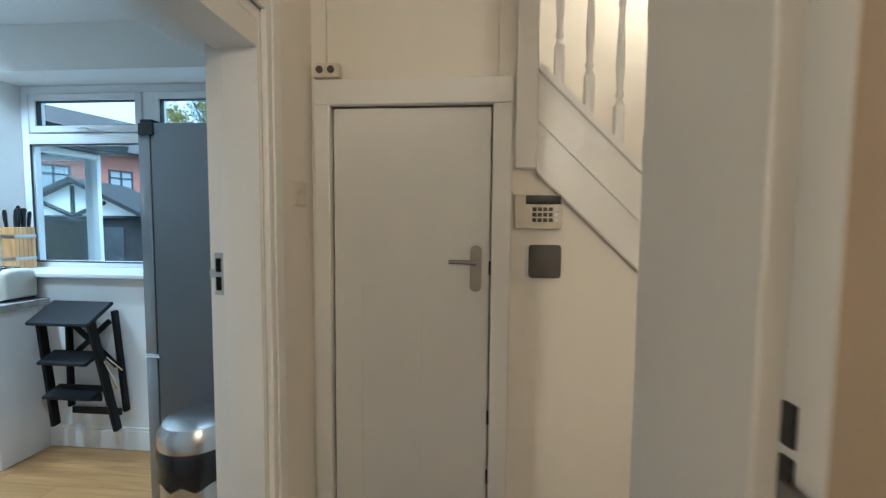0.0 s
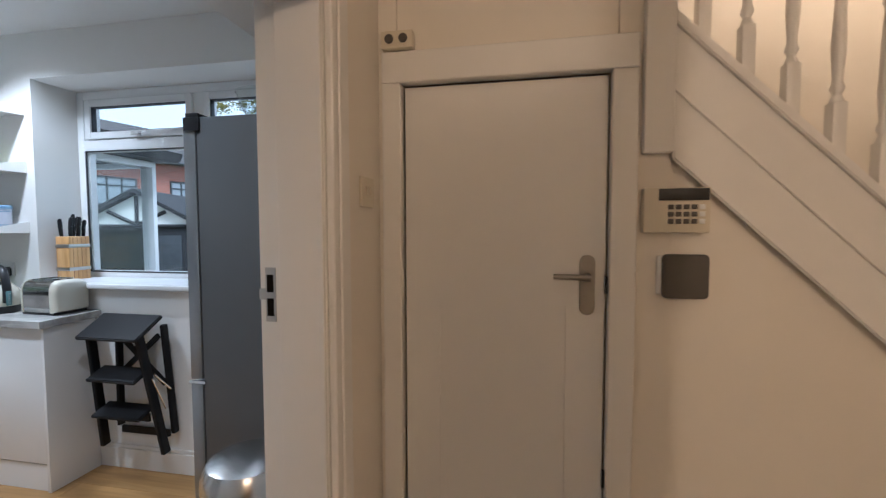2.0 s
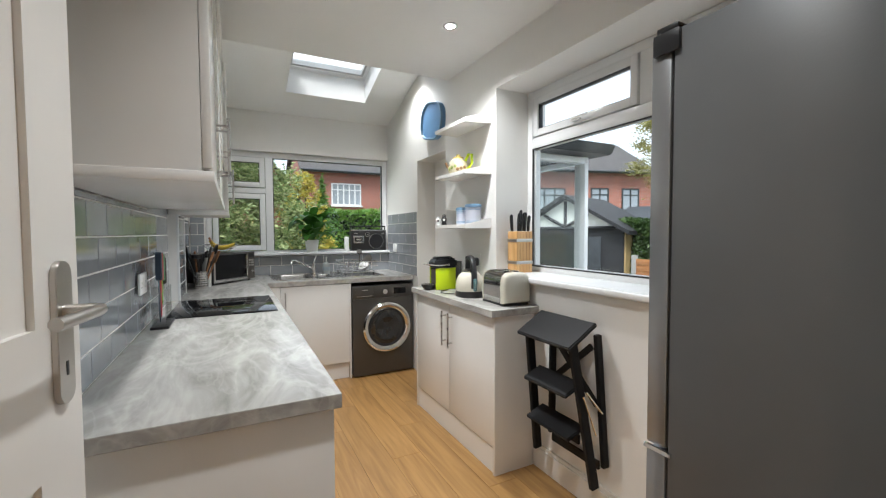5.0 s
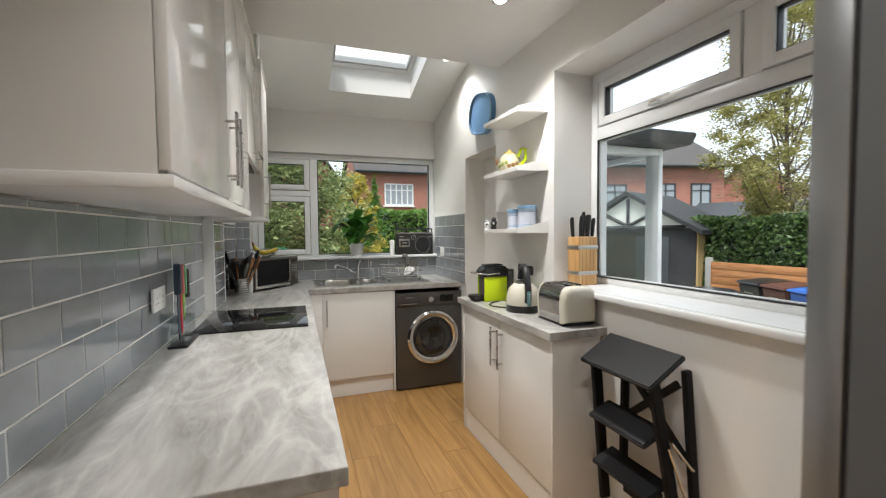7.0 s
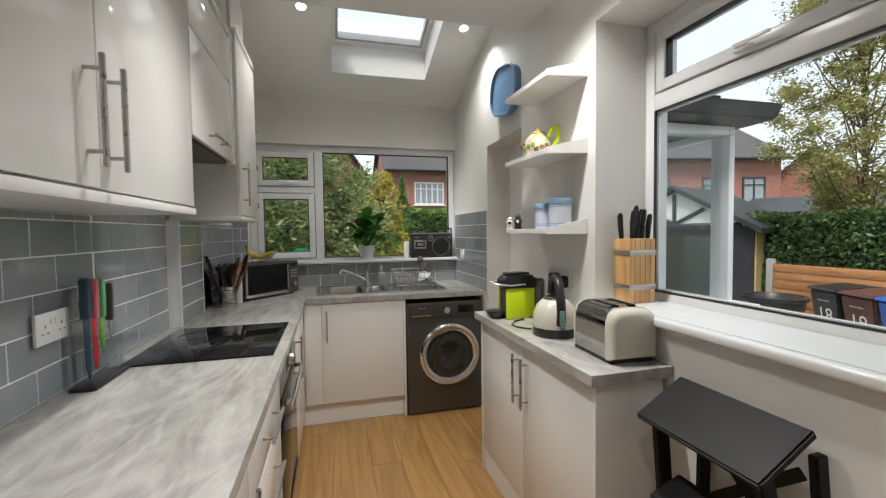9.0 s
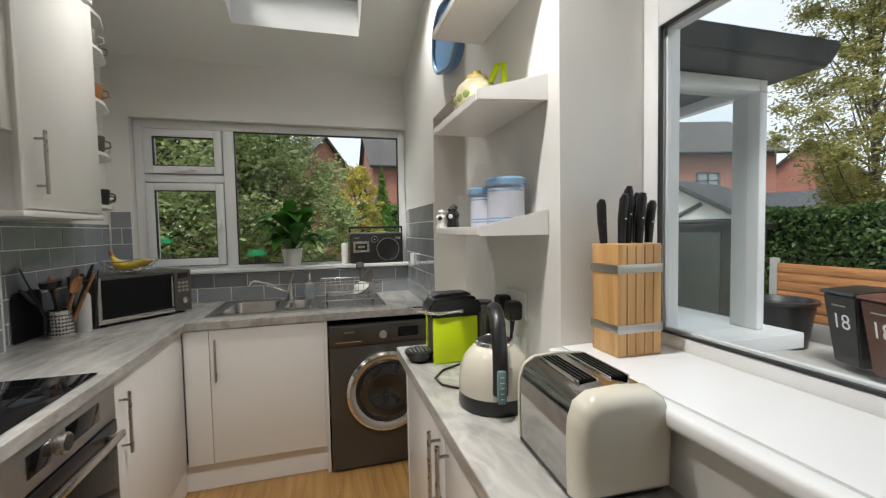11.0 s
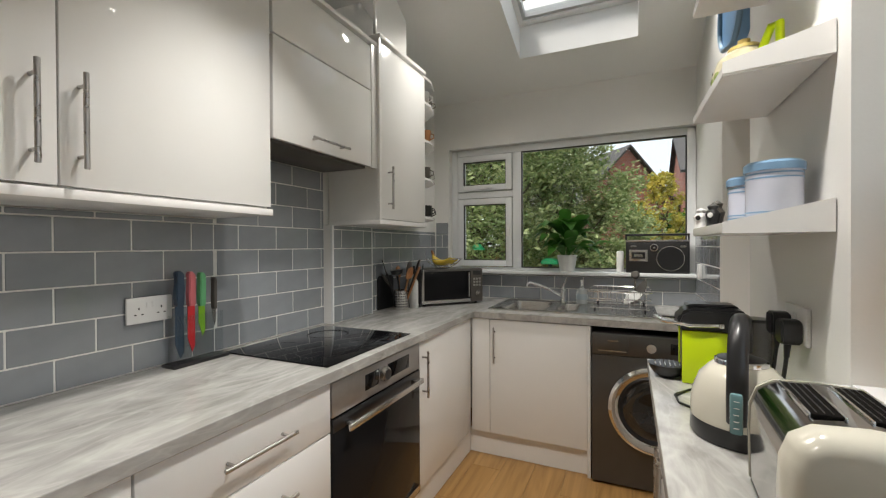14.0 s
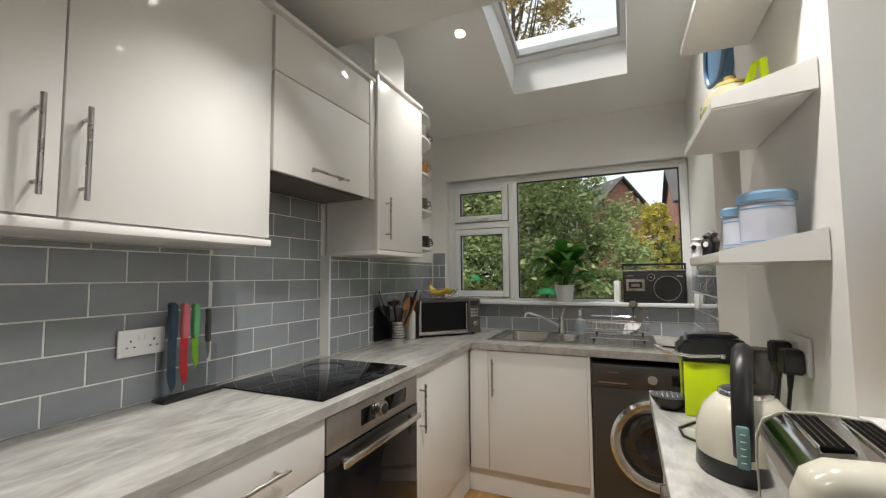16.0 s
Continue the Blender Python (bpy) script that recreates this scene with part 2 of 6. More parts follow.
WHITEPLASTIC = material("white_plastic", (0.78, 0.78, 0.76), 0.3, spread=0.02)
IVORY = material("ivory_plastic", (0.66, 0.60, 0.47), 0.35, spread=0.04)
GREYPLASTIC = material("grey_plastic", (0.085, 0.075, 0.065), 0.45, spread=0.1)
BLUE = material("pale_blue_enamel", (0.20, 0.34, 0.50), 0.3, spread=0.03)
TRAYBLUE = material("blue_plastic_tray", (0.16, 0.32, 0.55), 0.35, spread=0.06)
ENAMEL = material("white_enamel", (0.62, 0.64, 0.73), 0.2, spread=0.02, coat=0.3)
RED = material("red_blade", (0.62, 0.02, 0.03), 0.3)
PINK = material("pink_handle", (0.62, 0.16, 0.18), 0.4)
GREEN = material("green_blade", (0.22, 0.52, 0.02), 0.3)
NAVY = material("navy_blade", (0.03, 0.055, 0.09), 0.3)
MINT = material("mint_handle", (0.14, 0.45, 0.20), 0.4)
YELLOW = material("banana_skin", (0.68, 0.50, 0.06), 0.45, spread=0.12, scale=25)
LEAF = leafy("plant_leaf", (0.016, 0.065, 0.010), (0.06, 0.19, 0.025), 0.4)
BROWNWOOD = wood("wooden_spoon", (0.22, 0.09, 0.03), (0.42, 0.20, 0.08), along=(9, 9, 1), rough=0.5)
WARMWOOD = material("warm_door_paint", (0.60, 0.46, 0.30), 0.4, spread=0.05, scale=6)
BULB = glowing("lamp_disc", (1.0, 0.94, 0.85), 14)
CARPET = material("hall_carpet", (0.24, 0.21, 0.17), 0.95, spread=0.12, scale=120, bump=0.4, bump_scale=300)


# Mesh helpers
ORIGIN = {}


def thing(name, label, category, base=(0, 0, 0), group="", local=None):
    ob = new(name)
    ob.empty_display_size = 0.05
    m = local if local is not None else Matrix.Translation(base)
    ob.matrix_world = m
    ORIGIN[ob] = Matrix.Identity(4) if local is not None else m
    return tagged(ob, label, category, group)


def finish(bm, mat_, smooth):
    for f in bm.faces:
        f.smooth = smooth
    me = bpy.data.meshes.new("mesh")
    bm.to_mesh(me)
    bm.free()
    me.materials.append(mat_)
    if smooth:
        me.set_sharp_from_angle(angle=radians(38))
    return me


def part(name, bm, mat_, parent, label="", smooth=True):
    m = ORIGIN[parent]
    bm.transform(m.inverted())
    ob = new(name, finish(bm, mat_, smooth))
    ob.parent = parent
    ORIGIN[ob] = m
    return tagged(ob, label)


def solid(name, bm, mat_, label, category, kind="structure", smooth=False, group=""):
    ob = new(name, finish(bm, mat_, smooth))
    ORIGIN[ob] = Matrix.Identity(4)
    return tagged(ob, label, category, group, kind)


def single(name, bm, mat_, label, category, base, group=""):
    bm.transform(Matrix.Translation(base).inverted())
    ob = new(name, finish(bm, mat_, True))
    ob.location = base
    ORIGIN[ob] = Matrix.Translation(base)
    return tagged(ob, label, category, group)


def box(x0, x1, y0, y1, z0, z1, bevel=0.0, seg=2, bm=None):
    own = bmesh.new()
    bmesh.ops.create_cube(own, size=1, matrix=Matrix.Translation(((x0 + x1) / 2, (y0 + y1) / 2, (z0 + z1) / 2)) @ Matrix.Diagonal((abs(x1 - x0), abs(y1 - y0), abs(z1 - z0), 1)))
    if bevel:
        bmesh.ops.bevel(own, geom=own.edges[:], offset=bevel, segments=seg, affect="EDGES", profile=0.5)
    return join(bm, own)


def join(bm, own):
    if bm is None:
        return own
    me = bpy.data.meshes.new("tmp")
    own.to_mesh(me)
    own.free()
    bm.from_mesh(me)
    bpy.data.meshes.remove(me)
    return bm


def boxes(*specs, bevel=0.0):
    bm = bmesh.new()
    for s in specs:
        box(*s, bevel=bevel, bm=bm)
    return bm


def rod(a, b, r0, r1=None, seg=14, bm=None, bevel=0.0):
    a, b = Vector(a), Vector(b)
    own = bmesh.new()
    m = Matrix.Translation((a + b) / 2) @ (b - a).to_track_quat("Z", "Y").to_matrix().to_4x4()
    bmesh.ops.create_cone(own, cap_ends=True, segments=seg, radius1=r0, radius2=r0 if r1 is None else r1, depth=(b - a).length, matrix=m)
    if bevel:
        bmesh.ops.bevel(own, geom=[e for e in own.edges if any(len(f.verts) > 4 for f in e.link_faces)], offset=bevel, segments=2, affect="EDGES")
    return join(bm, own)


def lathe(profile, m=None, seg=28, bm=None):
    """Turn (radius, height) pairs round z."""
    own = bmesh.new()
    rings = []
    for r, z in profile:
        if r < 1e-5:
            rings.append([own.verts.new((0, 0, z))])
        else:
            rings.append([own.verts.new((r * math.cos(2 * math.pi * i / seg), r * math.sin(2 * math.pi * i / seg), z)) for i in range(seg)])
    for a, b in zip(rings, rings[1:]):
        for i in range(seg):
            j = (i + 1) % seg
            if len(a) == 1 and len(b) == 1:
                continue
            if len(a) == 1:
                own.faces.new((a[0], b[j], b[i]))
            elif len(b) == 1:
                own.faces.new((a[i], a[j], b[0]))
            else:
                own.faces.new((a[i], a[j], b[j], b[i]))
    bmesh.ops.recalc_face_normals(own, faces=own.faces[:])
    if m is not None:
        own.transform(m)
    return join(bm, own)


def tube(points, r, seg=10, bm=None, close=False):
    """A round bar along points; r may be a list of radii."""
    own = bmesh.new()
    pts = [Vector(p) for p in points]
    rr = r if isinstance(r, (list, tuple)) else [r] * len(pts)
    rings, up = [], Vector((0.13, 0.27, 0.95))
    for i, p in enumerate(pts):
        d = (pts[min(i + 1, len(pts) - 1)] - pts[max(i - 1, 0)]).normalized()
        u = d.cross(up)
        if u.length < 0.1:
            u = d.cross(Vector((1, 0, 0)))
        u.normalize()
        v = d.cross(u).normalized()
        up = v
        up = u.cross(d)
        rings.append([own.verts.new(p + rr[i] * (math.cos(2 * math.pi * k / seg) * u + math.sin(2 * math.pi * k / seg) * v)) for k in range(seg)])
    for a, b in zip(rings, rings[1:]):
        for k in range(seg):
            j = (k + 1) % seg
            own.faces.new((a[k], a[j], b[j], b[k]))
    own.faces.new(rings[0][::-1])
    own.faces.new(rings[-1])
    bmesh.ops.recalc_face_normals(own, faces=own.faces[:])
    return join(bm, own)


def arc(p0, p1, p2, n=10):
    p0, p1, p2 = Vector(p0), Vector(p1), Vector(p2)
    return [(1 - t) ** 2 * p0 + 2 * t * (1 - t) * p1 + t * t * p2 for t in [i / n for i in range(n + 1)]]


def prism(poly, axis, a, b, bevel=0.0, bm=None):
    """Extrude a polygon, given in the two other axes, along axis from a to b."""
    own = bmesh.new()
    place = {"x": lambda u, v, w: (w, u, v), "y": lambda u, v, w: (u, w, v), "z": lambda u, v, w: (u, v, w)}[axis]
    lo = [own.verts.new(place(u, v, a)) for u, v in poly]
    hi = [own.verts.new(place(u, v, b)) for u, v in poly]
    own.faces.new(lo)
    own.faces.new(hi)
    n = len(poly)
    for i in range(n):
        own.faces.new((lo[i], lo[(i + 1) % n], hi[(i + 1) % n], hi[i]))
    bmesh.ops.recalc_face_normals(own, faces=own.faces[:])
    if bevel:
        bmesh.ops.bevel(own, geom=own.edges[:], offset=bevel, segments=2, affect="EDGES")
    return join(bm, own)


def rounded(w, h, r, n=5):
    """Corner points of a rounded rectangle round the origin."""
    out = []
    for cx, cy, a0 in ((w / 2 - r, h / 2 - r, 0), (-w / 2 + r, h / 2 - r, 90), (-w / 2 + r, -h / 2 + r, 180), (w / 2 - r, -h / 2 + r, 270)):
        for i in range(n + 1):
            a = radians(a0 + 90 * i / n)
            out.append((cx + r * math.cos(a), cy + r * math.sin(a)))
    return out


def bar_handle(parent, a, b, out, r=0.006, stand=0.032):
    """A steel bar pull from a to b, standing off along out, on two legs."""
    a, b, out = Vector(a), Vector(b), Vector(out)
    d = (b - a).normalized()
    bm = rod(a + out * stand, b + out * stand, r, seg=12, bevel=0.001)
    for p in (a + d * 0.03, b - d * 0.03):
        rod(p, p + out * stand, 0.0045, seg=8, bm=bm)
    return part("handle", bm, BARSTEEL, parent, "brushed steel bar handle")


def text(name, body, size, m, mat_, parent, depth=0.0006):
    cu = bpy.data.curves.new(name, "FONT")
    cu.body, cu.size, cu.extrude, cu.align_x, cu.align_y = body, size, depth, "CENTER", "CENTER"
    tmp = bpy.data.objects.new("tmp", cu)
    scene.collection.objects.link(tmp)
    me = bpy.data.meshes.new_from_object(tmp.evaluated_get(bpy.context.evaluated_depsgraph_get()))
    bpy.data.objects.remove(tmp)
    bpy.data.curves.remove(cu)
    me.transform(ORIGIN[parent].inverted() @ m)
    me.materials.clear()
    me.materials.append(mat_)
    ob = new(name, me)
    ob.parent = parent
    ORIGIN[ob] = ORIGIN[parent]
    return ob

# ---------- Large structure ----------
TOP = 2.50
solid("floor", boxes((-5.30, -0.70, 0.40, 2.60, -0.12, -0.006)), SEAM, "oak-look vinyl plank kitchen floor", "floor")
solid("hall_floor", boxes((-0.70, 2.6, -1.6, 2.6, -0.12, -0.004)), CARPET, "plain beige carpet in the hall", "floor")
solid("wall_left", boxes((-5.45, -0.80, 0.36, 0.490, -0.1, 3.2)), PAINT, "white painted kitchen wall behind the tiles", "wall")
# end wall with window opening
WY0, WY1, WZ0, WZ1 = 0.625, 2.405, 1.095, 2.120
solid("wall_end", boxes((-5.40, -5.150, 0.490, WY0, -0.1, 3.2), (-5.40, -5.150, WY1, 2.80, -0.1, 3.2),
                        (-5.40, -5.150, WY0, WY1, -0.1, WZ0), (-5.40, -5.150, WY0, WY1, WZ1, 3.2)), PAINT, "white painted end wall with a wide window", "wall")
# right wall: deep niche, pier for the shelves, side window
RY, SX0, SX1, SZ0, SZ1 = 2.370, -2.985, -0.860, 1.045, 2.240
solid("wall_right", boxes((-5.150, -4.325, RY + 0.03, 2.695, -0.1, 3.2), (-4.325, -3.69, RY + 0.03, 2.695, 1.988, 3.2),
                          (-4.325, -3.69, 2.58, 2.695, -0.1, 1.988), (-3.69, SX0, RY, 2.695, -0.1, 3.2), (SX0, SX1, RY, 2.695, -0.1, SZ0),
                          (SX0, SX1, RY, 2.695, SZ1, 3.2), (SX1, -0.70, RY, 2.695, -0.1, 3.2)), PAINT, "white painted wall with a deep niche and a window", "wall")
solid("wall_lintel", boxes((-1.10, -0.802, 0.491, RY - 0.001, 2.03, TOP - 0.001)), PAINT, "white painted bulkhead over the kitchen doorway", "wall")
# wall between hall and kitchen, doorway y 0.50..1.255, head z 1.94
solid("wall_doorway", boxes((-0.775, -0.62, 1.285, 1.73, -0.1, 3.2), (-0.775, -0.62, 0.35, 1.285, 1.965, 3.2), (-0.775, -0.62, -1.6, 0.47, -0.1, 3.2),
                            (-0.80, -0.775, 1.30, 2.37, -0.1, 3.2)), HALLPAINT, "cream painted wall around the kitchen doorway", "wall")
solid("ceiling", boxes((-3.64, -0.62, 0.36, 2.80, TOP, TOP + 0.12)), CEIL, "flat white painted kitchen ceiling", "ceiling")
# sloped ceiling with skylight well
def slope(x):
    return 2.50 + 0.306 * (x + 5.15)


KX0, KX1, KY0, KY1 = -4.80, -3.92, 1.310, 2.045
bm = bmesh.new()
for xa, xb, ya, yb in ((-5.20, KX0, 0.40, 2.80), (KX1, -3.62, 0.40, 2.80), (KX0, KX1, 0.40, KY0), (KX0, KX1, KY1, 2.80)):
    prism([(xa, slope(xa)), (xb, slope(xb)), (xb, slope(xb) + 0.215), (xa, slope(xa) + 0.215)], "y", ya, yb, bm=bm)
solid("ceiling_slope", bm, CEIL, "sloping white ceiling over the kitchen end", "ceiling")
solid("ceiling_step", boxes((-3.638, -3.54, 0.36, 2.80, TOP + 0.121, 3.25)), CEIL, "white step between the flat and sloping ceilings", "ceiling")
# hall shell
solid("wall_hall", boxes((-0.62, -0.565, 1.63, 1.73, -0.1, 3.2), (0.065, 0.20, 1.63, 1.73, -0.1, 3.2), (-0.565, 0.065, 1.645, 1.73, 1.83, 3.2)),
      HALLPAINT, "cream wall around the cupboard door under the stairs", "wall")
solid("wall_understairs", prism([(0.20, -0.1), (2.6, -0.1), (0.20, 1.70)], "y", 1.642, 1.73), HALLPAINT, "cream triangular wall under the staircase", "wall")
solid("wall_stair", boxes((-0.62, 2.7, 2.50, 2.60, -0.1, 3.9), (-0.70, -0.62, 1.73, 2.60, -0.1, 3.9)), HALLPAINT, "warmly lit cream wall beside the staircase", "wall")
# unseen blocker: stops light leaking through the gaps round the cupboard door
solid("cupboard_light_block", boxes((-0.62, 0.2, 1.733, 1.76, -0.1, 1.9)), HALLPAINT, "unseen panel close behind the cupboard door that keeps its gaps dark", "wall")
solid("wall_hall_back", boxes((2.6, 2.7, -1.7, 2.6, -0.1, 3.9), (-0.8, 2.7, -1.7, -1.6, -0.1, 3.9)), HALLPAINT, "plain cream hall walls", "wall")
solid("hall_ceiling", boxes((-0.62, 2.7, -1.7, 1.73, 2.62, 2.72), (-0.70, 2.7, 1.73, 2.60, 3.8, 3.9), (-0.62, 2.7, 1.64, 1.73, 2.72, 3.8)), CEIL, "plain white hall ceiling", "ceiling")

# trims: doorway lining and architraves
solid("trim", boxes((-0.7765, -0.615, 1.255, 1.285, 0, 1.965), (-0.7765, -0.615, 0.47, 0.50, 0, 1.965), (-0.7765, -0.615, 0.50, 1.255, 1.935, 1.965),
                    (-0.722, -0.616, 1.243, 1.255, 0, 1.866), (-0.745, -0.6152, 0.501, 1.254, 1.86, 1.934), bevel=0.002), GLOSSWOOD, "white gloss door lining of the kitchen doorway", "door frame")
bm = boxes((-0.615, -0.597, 1.262, 1.335, 0, 2.04), (-0.597, -0.590, 1.285, 1.335, 0, 2.04), (-0.615, -0.597, 0.42, 1.262, 1.97, 2.04), (-0.615, -0.597, 0.42, 0.49, 0, 1.97), bevel=0.004)
solid("architrave", bm, GLOSSWOOD, "white moulded architrave round the kitchen doorway", "door frame")
bm = boxes((-0.605, -0.547, 1.610, 1.648, 0, 1.804), (0.047, 0.115, 1.610, 1.648, 0, 1.804), (-0.605, 0.115, 1.608, 1.648, 1.804, 1.895), bevel=0.004)
solid("architrave", bm, GLOSSWOOD, "white painted frame of the cupboard door", "door frame")
solid("baseboard", boxes((-2.60, -0.80, RY - 0.018, RY, 0, 0.115), (-2.60, -0.80, RY - 0.012, RY, 0.115, 0.135), bevel=0.003), GLOSSWOOD, "white moulded skirting board under the window", "baseboard")
solid("newel_panel", boxes((0.125, 0.200, 1.600, 1.63, 1.575, 2.62), bevel=0.004), GLOSSWOOD, "white painted newel post running up to the ceiling", "post")

# cupboard door under the stairs
d1 = thing("door_1", "closed white painted cupboard door with two lower panels", "door", (-0.25, 1.65, 0))
tagged(d1, kind="structure")
bm = boxes((-0.541, -0.435, 1.642, 1.68, 0.01, 1.797), (-0.065, 0.041, 1.642, 1.68, 0.01, 1.797), (-0.435, -0.065, 1.642, 1.68, 1.15, 1.797), (-0.435, -0.065, 1.642, 1.68, 0.01, 0.2),
           (-0.29, -0.21, 1.642, 1.68, 0.2, 1.15))
part("door_frame", bm, GLOSSWOOD, d1, smooth=False)
for xa, xb in ((-0.435, -0.29), (-0.21, -0.065)):
    part("door_panel", boxes((xa, xb, 1.646, 1.672, 0.2, 1.15)), GLOSSWOOD, d1, "recessed white panel", smooth=False)
bm = prism([(-0.008 + u, 1.213 + v) for u, v in rounded(0.042, 0.172, 0.02)], "y", 1.634, 1.642, bevel=0.0015)
plate = part("handle_plate", bm, HALLNICKEL, d1, "satin nickel lever handle plate")
bm = rod((-0.008, 1.64, 1.238), (-0.008, 1.592, 1.238), 0.009, bevel=0.001)
tube(arc((-0.008, 1.592, 1.238), (-0.03, 1.585, 1.240), (-0.105, 1.59, 1.241)), [0.0095, 0.0095, 0.009, 0.009, 0.0088, 0.0086, 0.0084, 0.0082, 0.008, 0.0078, 0.0076], bm=bm)
part("lever", bm, HALLNICKEL, plate)
for z in (0.42, 0.65, 1.215):
    part("hinge", rod((0.046, 1.638, z - 0.025), (0.046, 1.638, z + 0.025), 0.006, seg=10), BLACK, d1, "small dark hinge")

# stair string and balusters
st = thing("staircase_side", "white painted stair string with turned balusters", "staircase", (1.0, 1.63, 0))
def string_top(x):
    return 1.940 - 0.992 * (x - 0.20)


part("string", prism([(0.20, 1.575), (0.20, 1.925), (1.95, string_top(1.95) - 0.015), (1.95, -0.08)], "y", 1.625, 1.665, bevel=0.002), GLOSSWOOD, st, smooth=False)
part("top_rail", prism([(0.20, 1.915), (0.20, 1.95), (1.95, string_top(1.95) + 0.01), (1.95, string_top(1.95) - 0.025)], "y", 1.612, 1.678, bevel=0.003), GLOSSWOOD, st, smooth=False)
part("moulding", prism([(0.20, 1.560), (0.20, 1.590), (1.95, -0.055), (1.95, -0.095)], "y", 1.610, 1.6245, bevel=0.004), GLOSSWOOD, st)
part("moulding", prism([(0.20, 1.742), (0.20, 1.754), (1.95, 0.041), (1.95, 0.029)], "y", 1.618, 1.6245, bevel=0.002), GLOSSWOOD, st)
for i in range(14):
    x = 0.275 + 0.1055 * i
    z = string_top(x) - 0.03
    bm = box(x - 0.016, x + 0.016, 1.63, 1.662, z, z + 0.17, bevel=0.002)
    lathe([(0.0, 0.17), (0.016, 0.17), (0.009, 0.19), (0.015, 0.205), (0.010, 0.225), (0.0155, 0.30), (0.012, 0.42), (0.009, 0.50), (0.014, 0.515), (0.010, 0.53), (0.016, 0.56), (0.0, 0.56)],
          Matrix.Translation((x, 1.646, z)), 12, bm)
    box(x - 0.016, x + 0.016, 1.63, 1.662, z + 0.56, z + 0.80, bevel=0.002, bm=bm)
    part("baluster", bm, GLOSSWOOD, st)
part("handrail", prism([(0.20, 2.68), (0.20, 2.74), (1.95, 1.0), (1.95, 0.94)], "y", 1.615, 1.677, bevel=0.01), GLOSSWOOD, st)

# open kitchen door against the tiled side
hinge, free = Vector((-0.800, 0.520, 0)), Vector((-1.560, 0.622, 0))
ang = math.degrees(math.atan2(free.y - hinge.y, free.x - hinge.x))
d2 = thing("door_2", "open white painted panelled kitchen door", "door", local=pose(hinge.x, hinge.y, 0, 0, 0, ang))
tagged(d2, kind="structure")
W = (free - hinge).length
bm = boxes((0.0, 0.11, -0.02, 0.02, 0.01, 1.93), (W - 0.11, W, -0.02, 0.02, 0.01, 1.93), (0.11, W - 0.11, -0.02, 0.02, 1.80, 1.93), (0.11, W - 0.11, -0.02, 0.02, 1.0, 1.20), (0.11, W - 0.11, -0.02, 0.02, 0.01, 0.22))
part("door_frame", bm, GLOSSWOOD, d2, smooth=False)
for za, zb in ((0.22, 1.0), (1.20, 1.80)):
    part("door_panel", box(0.11, W - 0.11, -0.011, 0.011, za, zb), GLOSSWOOD, d2, smooth=False)
for s in (-1, 1):
    bm = prism([(W - 0.055 + u, 1.185 + v) for u, v in rounded(0.042, 0.20, 0.02)], "y", s * 0.0195, s * 0.028, bevel=0.001)
    hp = part("handle_plate", bm, SATINSTEEL, d2, "satin nickel lever handle plate")
    bm = rod((W - 0.055, s * 0.026, 1.215), (W - 0.055, s * 0.068, 1.215), 0.009)
    tube(arc((W - 0.055, s * 0.068, 1.215), (W - 0.09, s * 0.075, 1.217), (W - 0.17, s * 0.068, 1.216)), 0.0085, bm=bm)
    part("lever", bm, SATINSTEEL, hp)
    part("keyhole", box(W - 0.058, W - 0.052, s * 0.0275, s * 0.0285, 1.125, 1.145), BLACK, hp)

# latch keep on the doorway lining
k = thing("strike_plate", "worn steel latch keep on the white door lining", "latch", (-0.735, 1.252, 1.22))
bm = boxes((-0.762, -0.737, 1.2525, 1.2545, 1.165, 1.288))
# dark plates on the keep paint the shaded recesses
for za, zb in ((1.178, 1.218), (1.232, 1.272)):
    part("slot", box(-0.758, -0.742, 1.2515, 1.2524, za, zb), SLOTSHADE, k)
box(-0.7775, -0.762, 1.2525, 1.2545, 1.215, 1.24, bm=bm)
part("plate", bm, SATINSTEEL, k)

# front room door frame passed at the start, with the open door's edge and latch
solid("door_jamb", boxes((0.262, 0.345, 0.522, 0.82, 0, 2.62), bevel=0.004), GLOSSWOOD, "white painted jamb of the front room doorway", "door frame")
d3 = thing("door_3", "open warm-toned wooden front room door seen edge-on", "door", (0.29, 0.33, 0))
tagged(d3, kind="structure")
part("door_leaf", box(0.268, 0.308, -0.32, 0.445, 0.01, 1.95, bevel=0.002), WARMWOOD, d3)
part("door_edge_strip", box(0.266, 0.308, 0.4455, 0.492, 0.01, 1.95, bevel=0.002), GLOSSWOOD, d3)
part("latch_plate", boxes((0.2625, 0.2658, 0.474, 0.488, 1.08, 1.13), (0.2625, 0.2658, 0.474, 0.488, 1.145, 1.185), (0.2625, 0.2658, 0.474, 0.488, 1.195, 1.232)), BLACK, d3, "dark latch plate")
part("latch_bolt", boxes((0.254, 0.2624, 0.448, 0.476, 1.142, 1.168), bevel=0.002), HALLNICKEL, d3)

# hall small things
kp = thing("alarm_keypad", "ivory burglar alarm keypad with a dark display", "alarm", (0.21, 1.63, 1.42))
part("housing", box(0.128, 0.292, 1.602, 1.6295, 1.362, 1.482, bevel=0.004), IVORY, kp)
part("display", box(0.165, 0.287, 1.598, 1.6018, 1.448, 1.479, bevel=0.001), BLACK, kp)
for r in range(3):
    for c in range(5):
        part("key", box(0.188 + c * 0.019, 0.202 + c * 0.019, 1.599, 1.6018, 1.424 - r * 0.019, 1.437 - r * 0.019, bevel=0.001), GREYPLASTIC if c < 4 else WHITEPLASTIC, kp)
